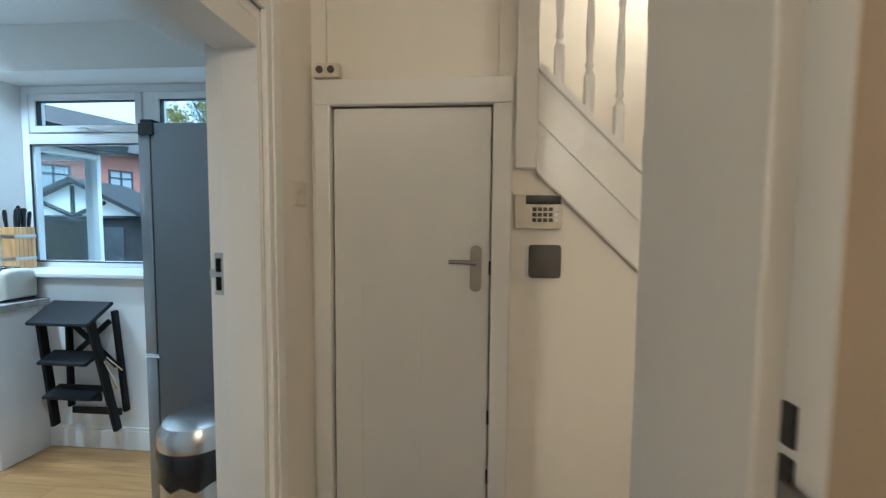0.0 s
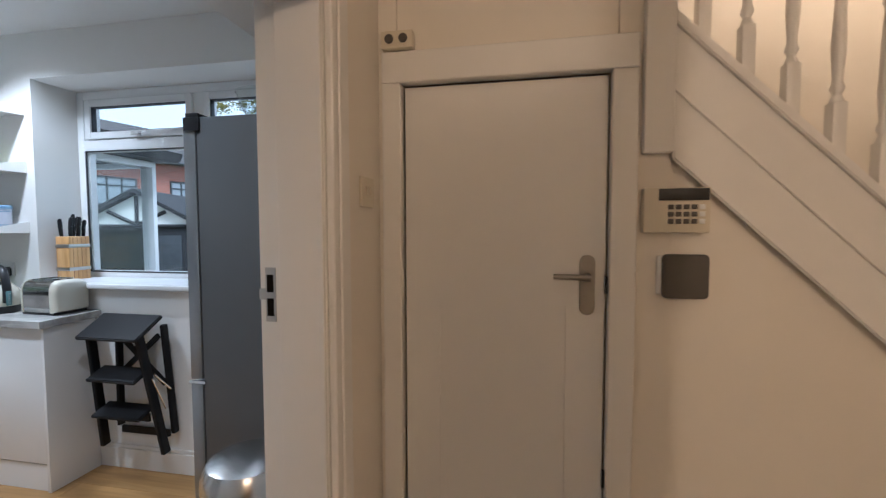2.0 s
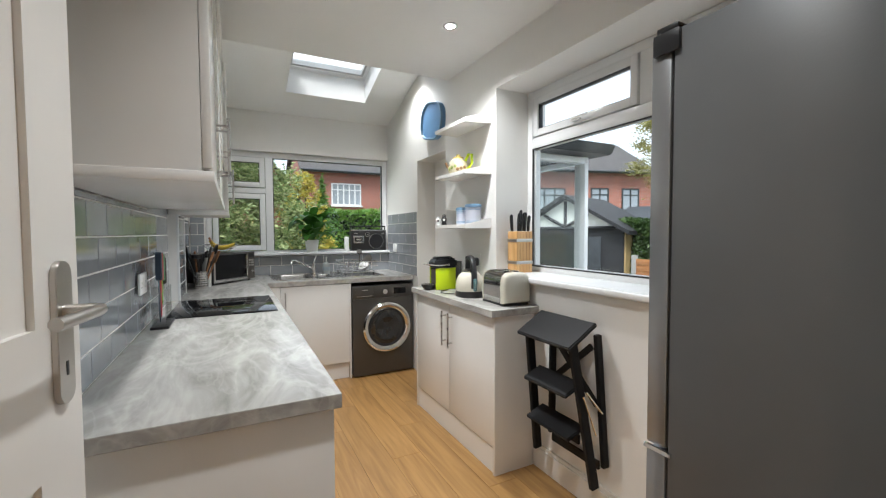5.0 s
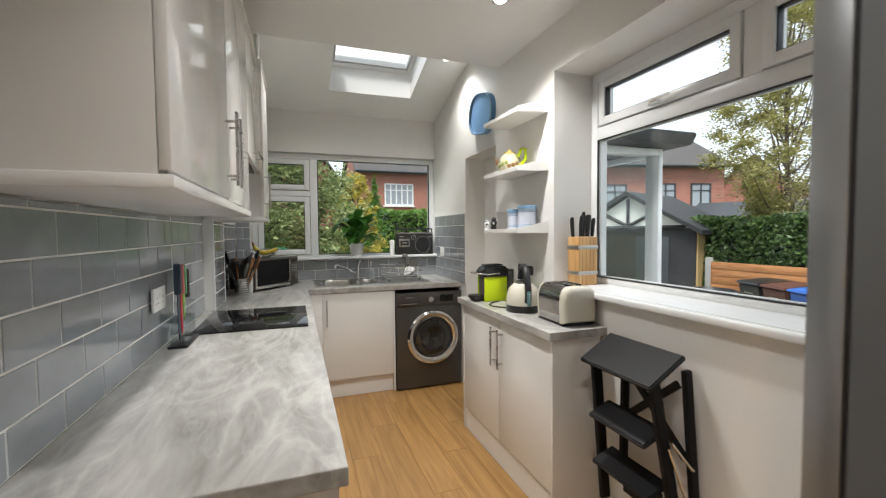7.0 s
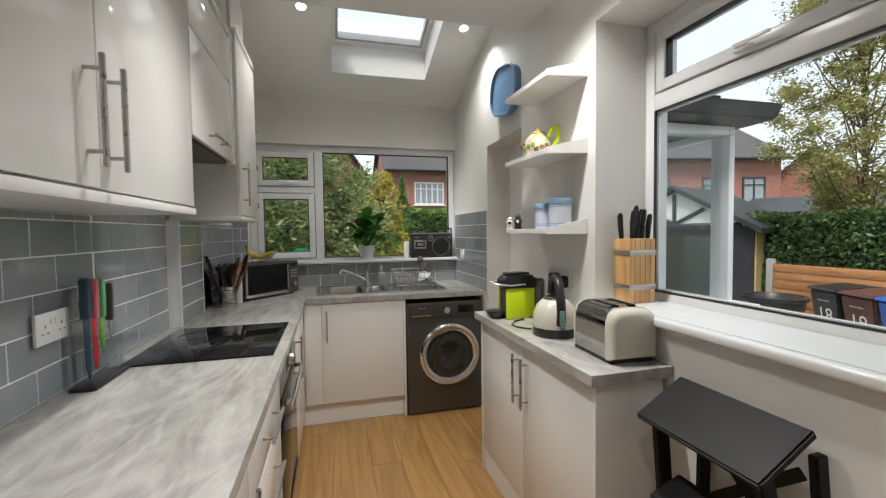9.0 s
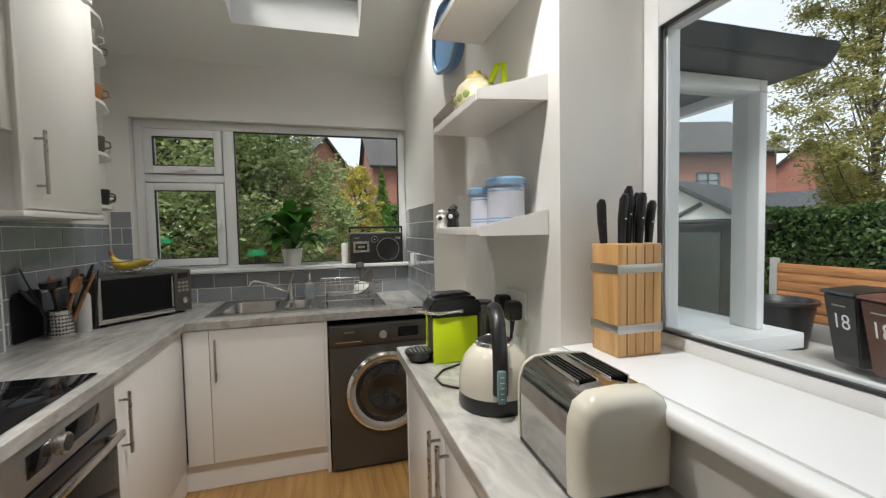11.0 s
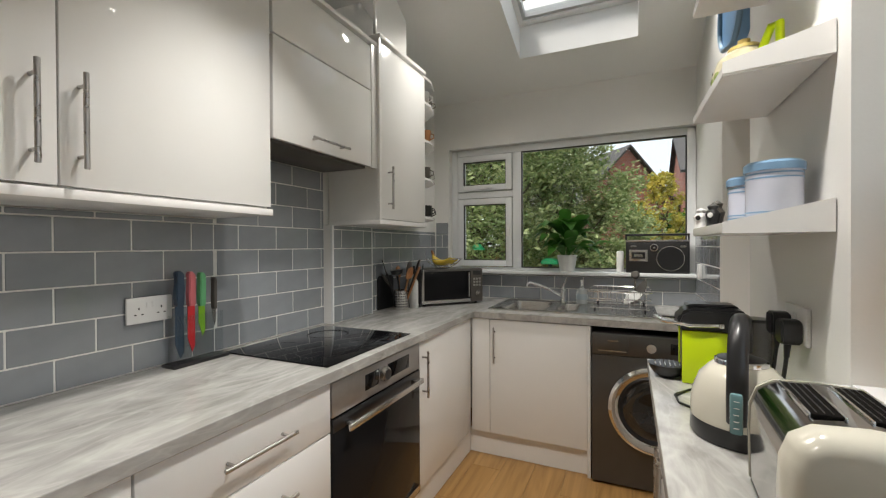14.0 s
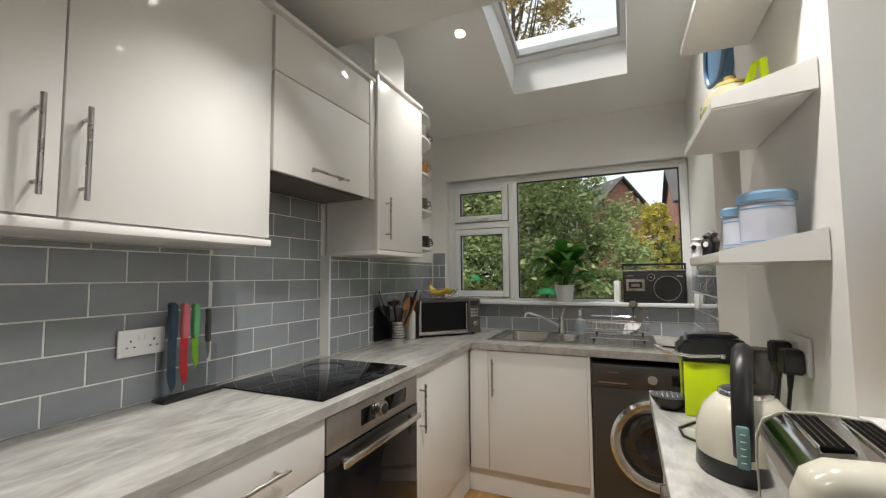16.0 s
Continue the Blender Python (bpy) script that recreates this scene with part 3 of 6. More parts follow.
tb = thing("room_thermostat", "dark brown square wall thermostat", "thermostat", (0.235, 1.63, 1.25))
part("cover", prism([(0.236 + u, 1.246 + v) for u, v in rounded(0.112, 0.118, 0.012)], "y", 1.598, 1.618, bevel=0.003), GREYPLASTIC, tb)
part("backplate", box(0.170, 0.285, 1.6185, 1.6295, 1.195, 1.3, bevel=0.003), WHITEPLASTIC, tb)
bl = thing("bell_box", "small ivory junction box with two round caps", "doorbell", (-0.565, 1.62, 1.93))
part("housing", box(-0.600, -0.505, 1.590, 1.628, 1.8965, 1.947, bevel=0.005), IVORY, bl)
for x in (-0.574, -0.532):
    part("cap", rod((x, 1.591, 1.922), (x, 1.583, 1.922), 0.013, seg=18, bevel=0.002), GREYPLASTIC, bl)
sw = thing("light_switch", "white double light switch on the cream wall", "switch", (-0.62, 1.50, 1.48))
part("plate", box(-0.6199, -0.611, 1.462, 1.556, 1.434, 1.516, bevel=0.002), IVORY, sw)
for y in (1.495, 1.523):
    part("rocker", box(-0.6109, -0.607, y - 0.006, y + 0.006, 1.468, 1.492, bevel=0.001), IVORY, sw)
# made-up glowing fixture behind the camera, apart from the hall fill light
hl = thing("unseen_pendant", "made-up hall ceiling lamp with a glowing round shade, out of view", "lamp", (0.5, -0.4, 2.62))
part("shade", lathe([(0.0, 2.62), (0.16, 2.62), (0.15, 2.50), (0.09, 2.455), (0.0, 2.445)], Matrix.Translation((0.5, -0.4, 0))), glowing("warm_lamp_shade", (1, 0.7, 0.4), 1.2), hl)

# ---------- Windows ----------
def pane(name, bm, parent):
    ob = part(name, bm, GLASS, parent, smooth=False)
    ob.visible_shadow = False
    return ob


w1 = thing("window_1", "white plastic casement window over the sink", "window", (-5.2, 1.5, 1.1))
tagged(w1, kind="structure")
FX0, FX1 = -5.275, -5.205
def frame_ring(y0, y1, z0, z1, t, x0, x1):
    return boxes((x0, x1, y0, y0 + t, z0, z1), (x0, x1, y1 - t, y1, z0, z1), (x0, x1, y0 + t, y1 - t, z0, z0 + t), (x0, x1, y0 + t, y1 - t, z1 - t, z1), bevel=0.003)


bm = frame_ring(0.628, 2.402, 1.098, 2.117, 0.052, FX0, FX1)
box(FX0, FX1, 1.150, 1.218, 1.15, 2.065, bevel=0.003, bm=bm)
box(FX0, FX1, 0.68, 1.150, 1.715, 1.765, bevel=0.003, bm=bm)
part("window_frame", bm, UPVC, w1)
for z0, z1 in ((1.158, 1.708), (1.772, 2.06)):
    sash = part("sash", frame_ring(0.686, 1.144, z0, z1, 0.048, -5.262, -5.190), UPVC, w1)
    part("gasket", frame_ring(0.734, 1.096, z0 + 0.048, z1 - 0.048, 0.005, -5.228, -5.196), GASKET, sash)
    pane("pane", box(-5.222, -5.216, 0.739, 1.091, z0 + 0.053, z1 - 0.053), sash)
part("gasket", frame_ring(1.2185, 2.349, 1.1505, 2.0645, 0.006, -5.235, -5.203), GASKET, w1)
pane("pane", box(-5.226, -5.220, 1.225, 2.343, 1.157, 2.058), w1)
part("latch", boxes((-5.190, -5.170, 0.885, 0.945, 1.785, 1.797), (-5.178, -5.168, 0.90, 0.99, 1.797, 1.806), bevel=0.002), WHITEPLASTIC, w1)
part("latch", boxes((-5.190, -5.168, 1.11, 1.13, 1.40, 1.47), bevel=0.003), WHITEPLASTIC, w1)
part("window_sill", box(-5.205, -5.085, 0.600, 2.44, 1.105, 1.132, bevel=0.006), UPVC, w1)

w2 = thing("window_2", "wide white plastic side window with top vents", "window", (-1.9, 2.63, 1.05))
tagged(w2, kind="structure")
def ring_y(x0, x1, z0, z1, t, y0, y1):
    return boxes((x0, x0 + t, y0, y1, z0, z1), (x1 - t, x1, y0, y1, z0, z1), (x0 + t, x1 - t, y0, y1, z0, z0 + t), (x0 + t, x1 - t, y0, y1, z1 - t, z1), bevel=0.003)


bm = ring_y(SX0 + 0.002, SX1 - 0.002, SZ0 + 0.002, SZ1 - 0.002, 0.05, 2.62, 2.69)
box(SX0 + 0.052, SX1 - 0.052, 2.62, 2.69, 1.868, 1.935, bevel=0.003, bm=bm)
box(-2.13, -2.06, 2.62, 2.69, 1.935, 2.188, bevel=0.003, bm=bm)
box(-1.30, -1.24, 2.62, 2.69, 1.935, 2.188, bevel=0.003, bm=bm)
part("window_frame", bm, UPVC, w2)
for xa, xb in ((-2.912, -2.134), (-2.056, -1.304)):
    sash = part("sash", ring_y(xa, xb, 1.94, 2.183, 0.042, 2.608, 2.675), UPVC, w2)
    part("gasket", ring_y(xa + 0.042, xb - 0.042, 1.982, 2.141, 0.005, 2.617, 2.65), GASKET, sash)
    pane("pane", box(xa + 0.047, xb - 0.047, 2.632, 2.638, 1.987, 2.136), sash)
    c = (xa + xb) / 2
    part("latch", boxes((c - 0.03, c + 0.03, 2.585, 2.608, 1.95, 1.963), (c - 0.02, c + 0.10, 2.575, 2.586, 1.963, 1.973), bevel=0.002), WHITEPLASTIC, sash)
part("gasket", ring_y(SX0 + 0.0525, SX1 - 0.0525, SZ0 + 0.0525, 1.8675, 0.007, 2.618, 2.6315), GASKET, w2)
part("spacer_bar", ring_y(SX0 + 0.0525, SX1 - 0.0525, SZ0 + 0.0525, 1.8675, 0.010, 2.639, 2.655), UPVC, w2, "pale spacer bar between the panes")
pane("pane", box(SX0 + 0.06, SX1 - 0.06, 2.632, 2.638, SZ0 + 0.06, 1.860), w2)
part("window_sill", box(SX0 + 0.001, SX1 - 0.001, RY + 0.002, 2.619, SZ0 + 0.0, SZ0 + 0.02), UPVC, w2)
part("sill_nose", box(-2.985, SX1, RY - 0.040, RY + 0.001, SZ0 - 0.012, SZ0 + 0.020, bevel=0.009, seg=3), UPVC, w2)

w3 = thing("window_3", "white framed skylight in the sloping ceiling", "skylight", (-4.4, 1.67, 2.9))
tagged(w3, kind="structure")
bm = bmesh.new()
for xa, xb, ya, yb in ((KX0 - 0.03, KX0 + 0.035, KY0 - 0.03, KY1 + 0.03), (KX1 - 0.035, KX1 + 0.03, KY0 - 0.03, KY1 + 0.03), (KX0 + 0.035, KX1 - 0.035, KY0 - 0.03, KY0 + 0.032), (KX0 + 0.035, KX1 - 0.035, KY1 - 0.032, KY1 + 0.03)):
    prism([(xa, slope(xa) + 0.217), (xb, slope(xb) + 0.217), (xb, slope(xb) + 0.285), (xa, slope(xa) + 0.285)], "y", ya, yb, bm=bm)
part("window_frame", bm, UPVC, w3, smooth=False)
bm = bmesh.new()
for xa, xb, ya, yb in ((KX0 + 0.035, KX0 + 0.055, KY0 + 0.032, KY1 - 0.032), (KX1 - 0.055, KX1 - 0.035, KY0 + 0.032, KY1 - 0.032), (KX0 + 0.055, KX1 - 0.055, KY0 + 0.032, KY0 + 0.05), (KX0 + 0.055, KX1 - 0.055, KY1 - 0.05, KY1 - 0.032)):
    prism([(xa, slope(xa) + 0.228), (xb, slope(xb) + 0.228), (xb, slope(xb) + 0.275), (xa, slope(xa) + 0.275)], "y", ya, yb, bm=bm)
part("sash", bm, material("grey_skylight_frame", (0.42, 0.43, 0.43), 0.4), w3, smooth=False)
xa, xb = KX0 + 0.055, KX1 - 0.055
pane("pane", prism([(xa, slope(xa) + 0.25), (xb, slope(xb) + 0.25), (xb, slope(xb) + 0.256), (xa, slope(xa) + 0.256)], "y", KY0 + 0.05, KY1 - 0.05), w3)

# ---------- Fitted kitchen ----------
def door_front(parent, name, x0, x1, y0, y1, z0, z1, mat_, bevel=0.0025):
    return part(name, box(x0, x1, y0, y1, z0, z1, bevel=bevel), mat_, parent)


# base units along the tiled wall
BF = 1.058
def base_unit(x0, x1, label):
    u = thing("base_cabinet", label, "cabinet", ((x0 + x1) / 2, 0.78, 0), "base cabinets")
    part("body", box(x1 + 0.001, x0 - 0.001, 0.51, BF - 0.002, 0.15, 0.868), CARCASS, u, smooth=False)
    return u


u = base_unit(-1.850, -2.480, "gloss white base cabinet with a plain end panel")
part("end_panel", box(-1.849, -1.830, 0.497, BF + 0.02, 0.0, 0.870, bevel=0.001), SATIN, u)
dd = door_front(u, "door", -2.478, -1.852, BF, BF + 0.019, 0.155, 0.866, SATIN)
bar_handle(dd, (-2.42, BF + 0.019, 0.58), (-2.42, BF + 0.019, 0.80), (0, 1, 0))
u = base_unit(-2.481, -3.090, "white base cabinet with deep drawers and steel handles")
for z0, z1, zh in ((0.698, 0.866, 0.782), (0.430, 0.694, 0.60), (0.155, 0.426, 0.34)):
    dr = door_front(u, "drawer", -3.088, -2.483, BF, BF + 0.019, z0, z1, SATIN)
    bar_handle(dr, (-2.905, BF + 0.019, zh), (-2.666, BF + 0.019, zh), (0, 1, 0))
u = base_unit(-3.735, -4.440, "white base cabinet door beside the oven")
dd = door_front(u, "door", -4.438, -3.737, BF, BF + 0.019, 0.155, 0.866, SATIN)
bar_handle(dd, (-3.766, BF + 0.019, 0.590), (-3.766, BF + 0.019, 0.815), (0, 1, 0))

# oven
ov = thing("oven", "built-in stainless steel oven with black glass door", "oven", (-3.41, 0.8, 0.12))
part("body", box(-3.733, -3.092, 0.52, BF - 0.001, 0.14, 0.868), GRAPHITE, ov, smooth=False)
fascia = part("fascia", box(-3.731, -3.094, BF, BF + 0.022, 0.742, 0.862, bevel=0.002), OVENSTEEL, ov, "brushed steel control panel")
part("display", box(-3.625, -3.445, BF + 0.0221, BF + 0.024, 0.775, 0.835, bevel=0.001), BLACKGLASS, fascia)
part("display", box(-3.380, -3.285, BF + 0.0221, BF + 0.024, 0.775, 0.835, bevel=0.001), BLACKGLASS, fascia)
part("knob", rod((-3.412, BF + 0.022, 0.805), (-3.412, BF + 0.046, 0.805), 0.031, 0.028, 28, bevel=0.003), STEEL, fascia)
part("knob_face", rod((-3.412, BF + 0.0462, 0.805), (-3.412, BF + 0.048, 0.805), 0.021, seg=28), BLACK, fascia)
dd = part("oven_door", box(-3.731, -3.094, BF, BF + 0.022, 0.150, 0.736, bevel=0.003), DARKGLASS, ov, "black glass oven door")
part("door_trim", box(-3.729, -3.096, BF + 0.0222, BF + 0.0245, 0.690, 0.734, bevel=0.001), BLACK, dd)
part("bottom_trim", box(-3.729, -3.096, BF + 0.0222, BF + 0.0245, 0.152, 0.185, bevel=0.001), STEEL, dd)
bm = box(-3.690, -3.135, BF + 0.052, BF + 0.068, 0.688, 0.712, bevel=0.005)
for x in (-3.655, -3.17):
    box(x - 0.012, x + 0.012, BF + 0.0225, BF + 0.053, 0.690, 0.710, bevel=0.003, bm=bm)
part("oven_handle", bm, STEEL, dd, "steel oven handle")

# sink run
SF = -4.468
u = thing("sink_cabinet", "white sink base cabinet with one door", "cabinet", (-4.8, 1.5, 0), "base cabinets")
part("body", box(-5.14, SF - 0.002, 1.080, 1.790, 0.15, 0.70), CARCASS, u, smooth=False)
part("filler", box(SF - 0.03, SF + 0.019, 1.079, 1.197, 0.155, 0.868, bevel=0.001), SATIN, u)
dd = door_front(u, "door", SF, SF + 0.019, 1.200, 1.775, 0.155, 0.866, SATIN)
bar_handle(dd, (SF + 0.019, 1.232, 0.60), (SF + 0.019, 1.232, 0.82), (1, 0, 0))
part("side_panel", box(-5.0, SF + 0.019, 1.776, 1.794, 0.0, 0.868, bevel=0.001), SATIN, u)
solid("plinth", boxes((-4.488, -1.852, 1.02, 1.055, 0, 0.148), (-4.51, -4.488, 1.02, 1.776, 0, 0.148)), SATIN, "white plinth under the base cabinets", "plinth")

# worktops
HB = (1.215, 1.515, -5.02, -4.60)
HS = (1.555, 1.705, -4.98, -4.66)
run = boxes((-5.149, -1.808, 0.4965, 1.095, 0.871, 0.910), bevel=0.003)
bm = bmesh.new()
for spec in ((-5.149, -4.440, 1.0955, HB[0], 0.871, 0.910), (-5.149, HB[2], HB[0], HB[1], 0.871, 0.910), (HB[3], -4.440, HB[0], HB[1], 0.871, 0.910), (-5.149, -4.440, HB[1], HS[0], 0.871, 0.910),
             (-5.149, HS[2], HS[0], HS[1], 0.871, 0.910), (HS[3], -4.440, HS[0], HS[1], 0.871, 0.910), (-5.149, -4.440, HS[1], 2.399, 0.871, 0.910)):
    box(*spec, bm=bm)
wt = thing("worktop", "grey marbled laminate worktop round the corner", "worktop", (-3.4, 0.8, 0.871))
part("slab", run, STONE, wt, smooth=False)
part("return_slab", bm, STONE, wt, smooth=False)
# breakfast side unit
u = thing("side_cabinet", "shallow white cabinet with two doors beside the window", "cabinet", (-3.1, 2.2, 0), "base cabinets")
part("body", box(-3.625, -2.602, 2.110, RY - 0.002, 0.14, 0.869), CARCASS, u, smooth=False)
part("end_panel", box(-2.601, -2.583, 2.088, RY - 0.019, 0.0, 0.870, bevel=0.001), SATIN, u)
part("end_panel", box(-3.644, -3.626, 2.088, RY - 0.002, 0.0, 0.870, bevel=0.001), SATIN, u)
for xa, xb, xh in ((-3.110, -2.604, -3.07), (-3.623, -3.114, -3.155)):
    dd = door_front(u, "door", xa, xb, 2.090, 2.109, 0.150, 0.866, SATIN)
    bar_handle(dd, (xh, 2.090, 0.585), (xh, 2.090, 0.81), (0, -1, 0))
part("plinth", box(-3.625, -2.602, 2.100, 2.115, 0, 0.139), SATIN, u)
wt2 = thing("side_worktop", "narrow grey marbled worktop under the shelves", "worktop", (-3.1, 2.2, 0.871))
bm = boxes((-3.660, -2.558, 2.055, RY - 0.001, 0.871, 0.910), bevel=0.003)
part("slab", bm, STONE, wt2, smooth=False)

# wall units
def wall_unit(name, label, x0, x1, yf, z0, z1, back=0.503):
    u = thing(name, label, "wall cabinet", ((x0 + x1) / 2, 0.6, z0), "wall cabinets")
    part("body", box(x0 + 0.001, x1 - 0.001, back, yf - 0.021, z0, z1), CARCASS, u, smooth=False)
    return u


CF = 0.815
u = wall_unit("wall_cabinet", "tall gloss white double wall cabinet with steel handles", -3.090, -1.821, CF, 1.462, 2.345)
for xa, xb, xh in ((-2.476, -1.823, -2.429), (-3.088, -2.480, -2.517)):
    dd = door_front(u, "door", xa, xb, CF - 0.020, CF, 1.468, 2.325, GLOSS)
    bar_handle(dd, (xh, CF, 1.508), (xh, CF, 1.733), (0, 1, 0))
part("pelmet", box(-3.094, -1.818, 0.505, CF + 0.004, 1.438, 1.4615, bevel=0.002), SATIN, u)
part("cornice", box(-3.094, -1.818, 0.505, CF + 0.006, 2.3455, 2.365, bevel=0.002), SATIN, u)
u = wall_unit("extractor_cabinet", "gloss white cabinet with lift-up flap over the hob", -3.778, -3.096, CF, 1.735, 2.345)
dd = door_front(u, "flap", -3.728, -3.102, CF - 0.020, CF, 1.724, 2.104, GLOSS)
bar_handle(dd, (-3.514, CF, 1.765), (-3.279, CF, 1.765), (0, 1, 0))
door_front(u, "upper_flap", -3.728, -3.102, CF - 0.020, CF, 2.110, 2.325, GLOSS)
part("filler", box(-3.778, -3.731, CF - 0.022, CF + 0.002, 1.722, 2.344, bevel=0.001), SATIN, u)
part("extractor_hood", box(-3.72, -3.12, 0.515, CF - 0.03, 1.716, 1.7345, bevel=0.003), GREYPLASTIC, u, "dark grey extractor underside")
part("cornice", box(-3.780, -3.0945, 0.505, CF + 0.006, 2.3455, 2.365, bevel=0.002), SATIN, u)
C3 = 0.830
u = wall_unit("wall_cabinet", "single tall gloss white wall cabinet with steel handle", -4.300, -3.780, C3, 1.462, 2.395)
dd = door_front(u, "door", -4.298, -3.800, C3 - 0.020, C3, 1.468, 2.372, SATIN)
bar_handle(dd, (-3.862, C3, 1.52), (-3.862, C3, 1.745), (0, 1, 0))
part("filler", box(-3.799, -3.779, C3 - 0.022, C3 + 0.002, 1.462, 2.394, bevel=0.001), SATIN, u)
part("pelmet", box(-4.304, -3.777, 0.503, C3 + 0.004, 1.440, 1.4615, bevel=0.002), SATIN, u)
part("cornice", box(-4.304, -3.7815, 0.503, C3 + 0.006, 2.3955, 2.415, bevel=0.002), SATIN, u)
part("top_panel", prism([(-3.78, 2.4155), (-4.10, 2.4155), (-4.10, 2.63), (-3.99, 2.70), (-3.78, 2.625)], "y", 0.795, 0.812, bevel=0.001), GLOSS, u, "tall glossy white filler panel")
u = thing("corner_shelf_unit", "narrow open white end shelves holding cups", "shelf", (-4.5, 0.6, 1.45), "wall cabinets")
part("back", box(-4.76, -4.306, 0.503, 0.515, 1.45, 2.42), SATIN, u, smooth=False)
for z in (1.50, 1.75, 1.995, 2.24, 2.40):
    part("shelf", prism([(-4.306, 0.516), (-4.306, 0.80), (-4.45, 0.80), (-4.60, 0.752), (-4.71, 0.64), (-4.74, 0.516)], "z", z, z + 0.016, bevel=0.001), SATIN, u)

# ---------- Appliances and loose things ----------
# hob
hb = thing("hob", "black ceramic hob flush on the worktop", "hob", (-3.4, 0.8, 0.911))
part("glass_top", box(-3.682, -3.098, 0.555, 1.058, 0.9105, 0.916, bevel=0.002), BLACKGLASS, hb)
RINGGREY = material("hob_marking", (0.035, 0.035, 0.036), 0.12)
for x, y, r in ((-3.25, 0.70, 0.075), (-3.25, 0.90, 0.095), (-3.53, 0.70, 0.095), (-3.53, 0.90, 0.075)):
    part("cooking_zone", lathe([(r - 0.002, 0.9162), (r - 0.002, 0.9164), (r, 0.9164), (r, 0.9162)], Matrix.Translation((x, y, 0)), 40), RINGGREY, hb)

# sink
sk = thing("sink", "stainless steel one and a half bowl sink with drainer", "sink", (-4.8, 1.65, 0.91))
def bowl(y0, y1, x0, x1, depth):
    bm = bmesh.new()
    cx, cy = (x0 + x1) / 2, (y0 + y1) / 2
    rings = []
    for grow, z in ((0.012, 0.9165), (0.0, 0.915), (-0.004, 0.905), (-0.018, 0.91 - depth + 0.02), (-0.04, 0.91 - depth)):
        rings.append([bm.verts.new((cx + u, cy + v, z)) for u, v in rounded(x1 - x0 + 2 * grow, y1 - y0 + 2 * grow, 0.045 + grow)])
    for a, b in zip(rings, rings[1:]):
        for i in range(len(a)):
            j = (i + 1) % len(a)
            bm.faces.new((a[i], a[j], b[j], b[i]))
    bm.faces.new(rings[-1])
    bmesh.ops.recalc_face_normals(bm, faces=bm.faces[:])
    return bm


bm = bmesh.new()
for spec in ((-5.07, -4.555, 1.155, HB[0], 0.9105, 0.9155), (-5.07, HB[2], HB[0], HB[1], 0.9105, 0.9155), (HB[3], -4.555, HB[0], HB[1], 0.9105, 0.9155), (-5.07, -4.555, HB[1], HS[0], 0.9105, 0.9155),
             (-5.07, HS[2], HS[0], HS[1], 0.9105, 0.9155), (HS[3], -4.555, HS[0], HS[1], 0.9105, 0.9155), (-5.07, -4.555, HS[1], 2.145, 0.9105, 0.9155)):
    box(*spec, bm=bm)
for spec in ((-5.07, -5.055, 1.155, 2.145, 0.9156, 0.9195), (-4.57, -4.555, 1.155, 2.145, 0.9156, 0.9195), (-5.055, -4.57, 1.155, 1.17, 0.9156, 0.9195), (-5.055, -4.57, 2.13, 2.145, 0.9156, 0.9195)):
    box(*spec, bevel=0.001, bm=bm)
part("rim", bm, STEEL, sk)
part("bowl", bowl(HB[0] + 0.012, HB[1] - 0.012, HB[2] + 0.012, HB[3] - 0.012, 0.17), STEEL, sk)
part("half_bowl", bowl(HS[0] + 0.012, HS[1] - 0.012, HS[2] + 0.012, HS[3] - 0.012, 0.12), STEEL, sk)
for i in range(9):
    part("drainer_ridge", tube([(-4.98, 1.76 + i * 0.04, 0.9165), (-4.62, 1.76 + i * 0.04, 0.9165)], 0.004, 8), STEEL, sk)
tp = thing("tap", "chrome swan-neck mixer tap with a lever", "tap", (-5.0, 1.55, 0.9155))
part("base", lathe([(0.0, 0.9156), (0.027, 0.9156), (0.027, 0.93), (0.021, 0.94), (0.021, 1.01), (0.018, 1.03), (0.0, 1.033)], Matrix.Translation((-5.01, 1.565, 0)), 20), CHROME, tp)
part("spout", tube(arc((-5.005, 1.555, 0.965), (-4.95, 1.46, 1.03), (-4.88, 1.36, 1.062), 10) + [Vector((-4.872, 1.345, 1.058)), Vector((-4.868, 1.338, 1.035))], 0.0105, 12), CHROME, tp)
part("lever", tube([(-5.01, 1.566, 1.03), (-5.01, 1.578, 1.06), (-5.005, 1.592, 1.095)], [0.008, 0.007, 0.006], 10), CHROME, tp)
so = thing("soap_bottle", "clear pump bottle of washing liquid by the sink", "bottle", (-4.86, 1.635, 0.9155))
part("bottle", lathe([(0.0, 0.9158), (0.036, 0.9158), (0.038, 0.93), (0.038, 0.99), (0.03, 1.015), (0.013, 1.025), (0.013, 1.04), (0.0, 1.04)], Matrix.Translation((-5.02, 1.69, 0)) @ Matrix.Diagonal((0.8, 1, 1, 1)), 20), material("cloudy_soap", (0.55, 0.58, 0.57), 0.15, trans=0.4), so)
part("label", lathe([(0.0384, 0.945), (0.0386, 0.946), (0.0386, 0.982), (0.0384, 0.983)], Matrix.Translation((-5.02, 1.69, 0)) @ Matrix.Diagonal((0.8, 1, 1, 1)), 20), material("pale_label", (0.25, 0.3, 0.33), 0.4), so)
part("pump", tube([(-5.02, 1.69, 1.04), (-5.02, 1.69, 1.075), (-4.99, 1.69, 1.078)], 0.006, 8), WHITEPLASTIC, so)
rk = thing("dish_rack", "chrome wire dish drainer standing on the sink", "dish rack", (-4.8, 1.93, 0.92))
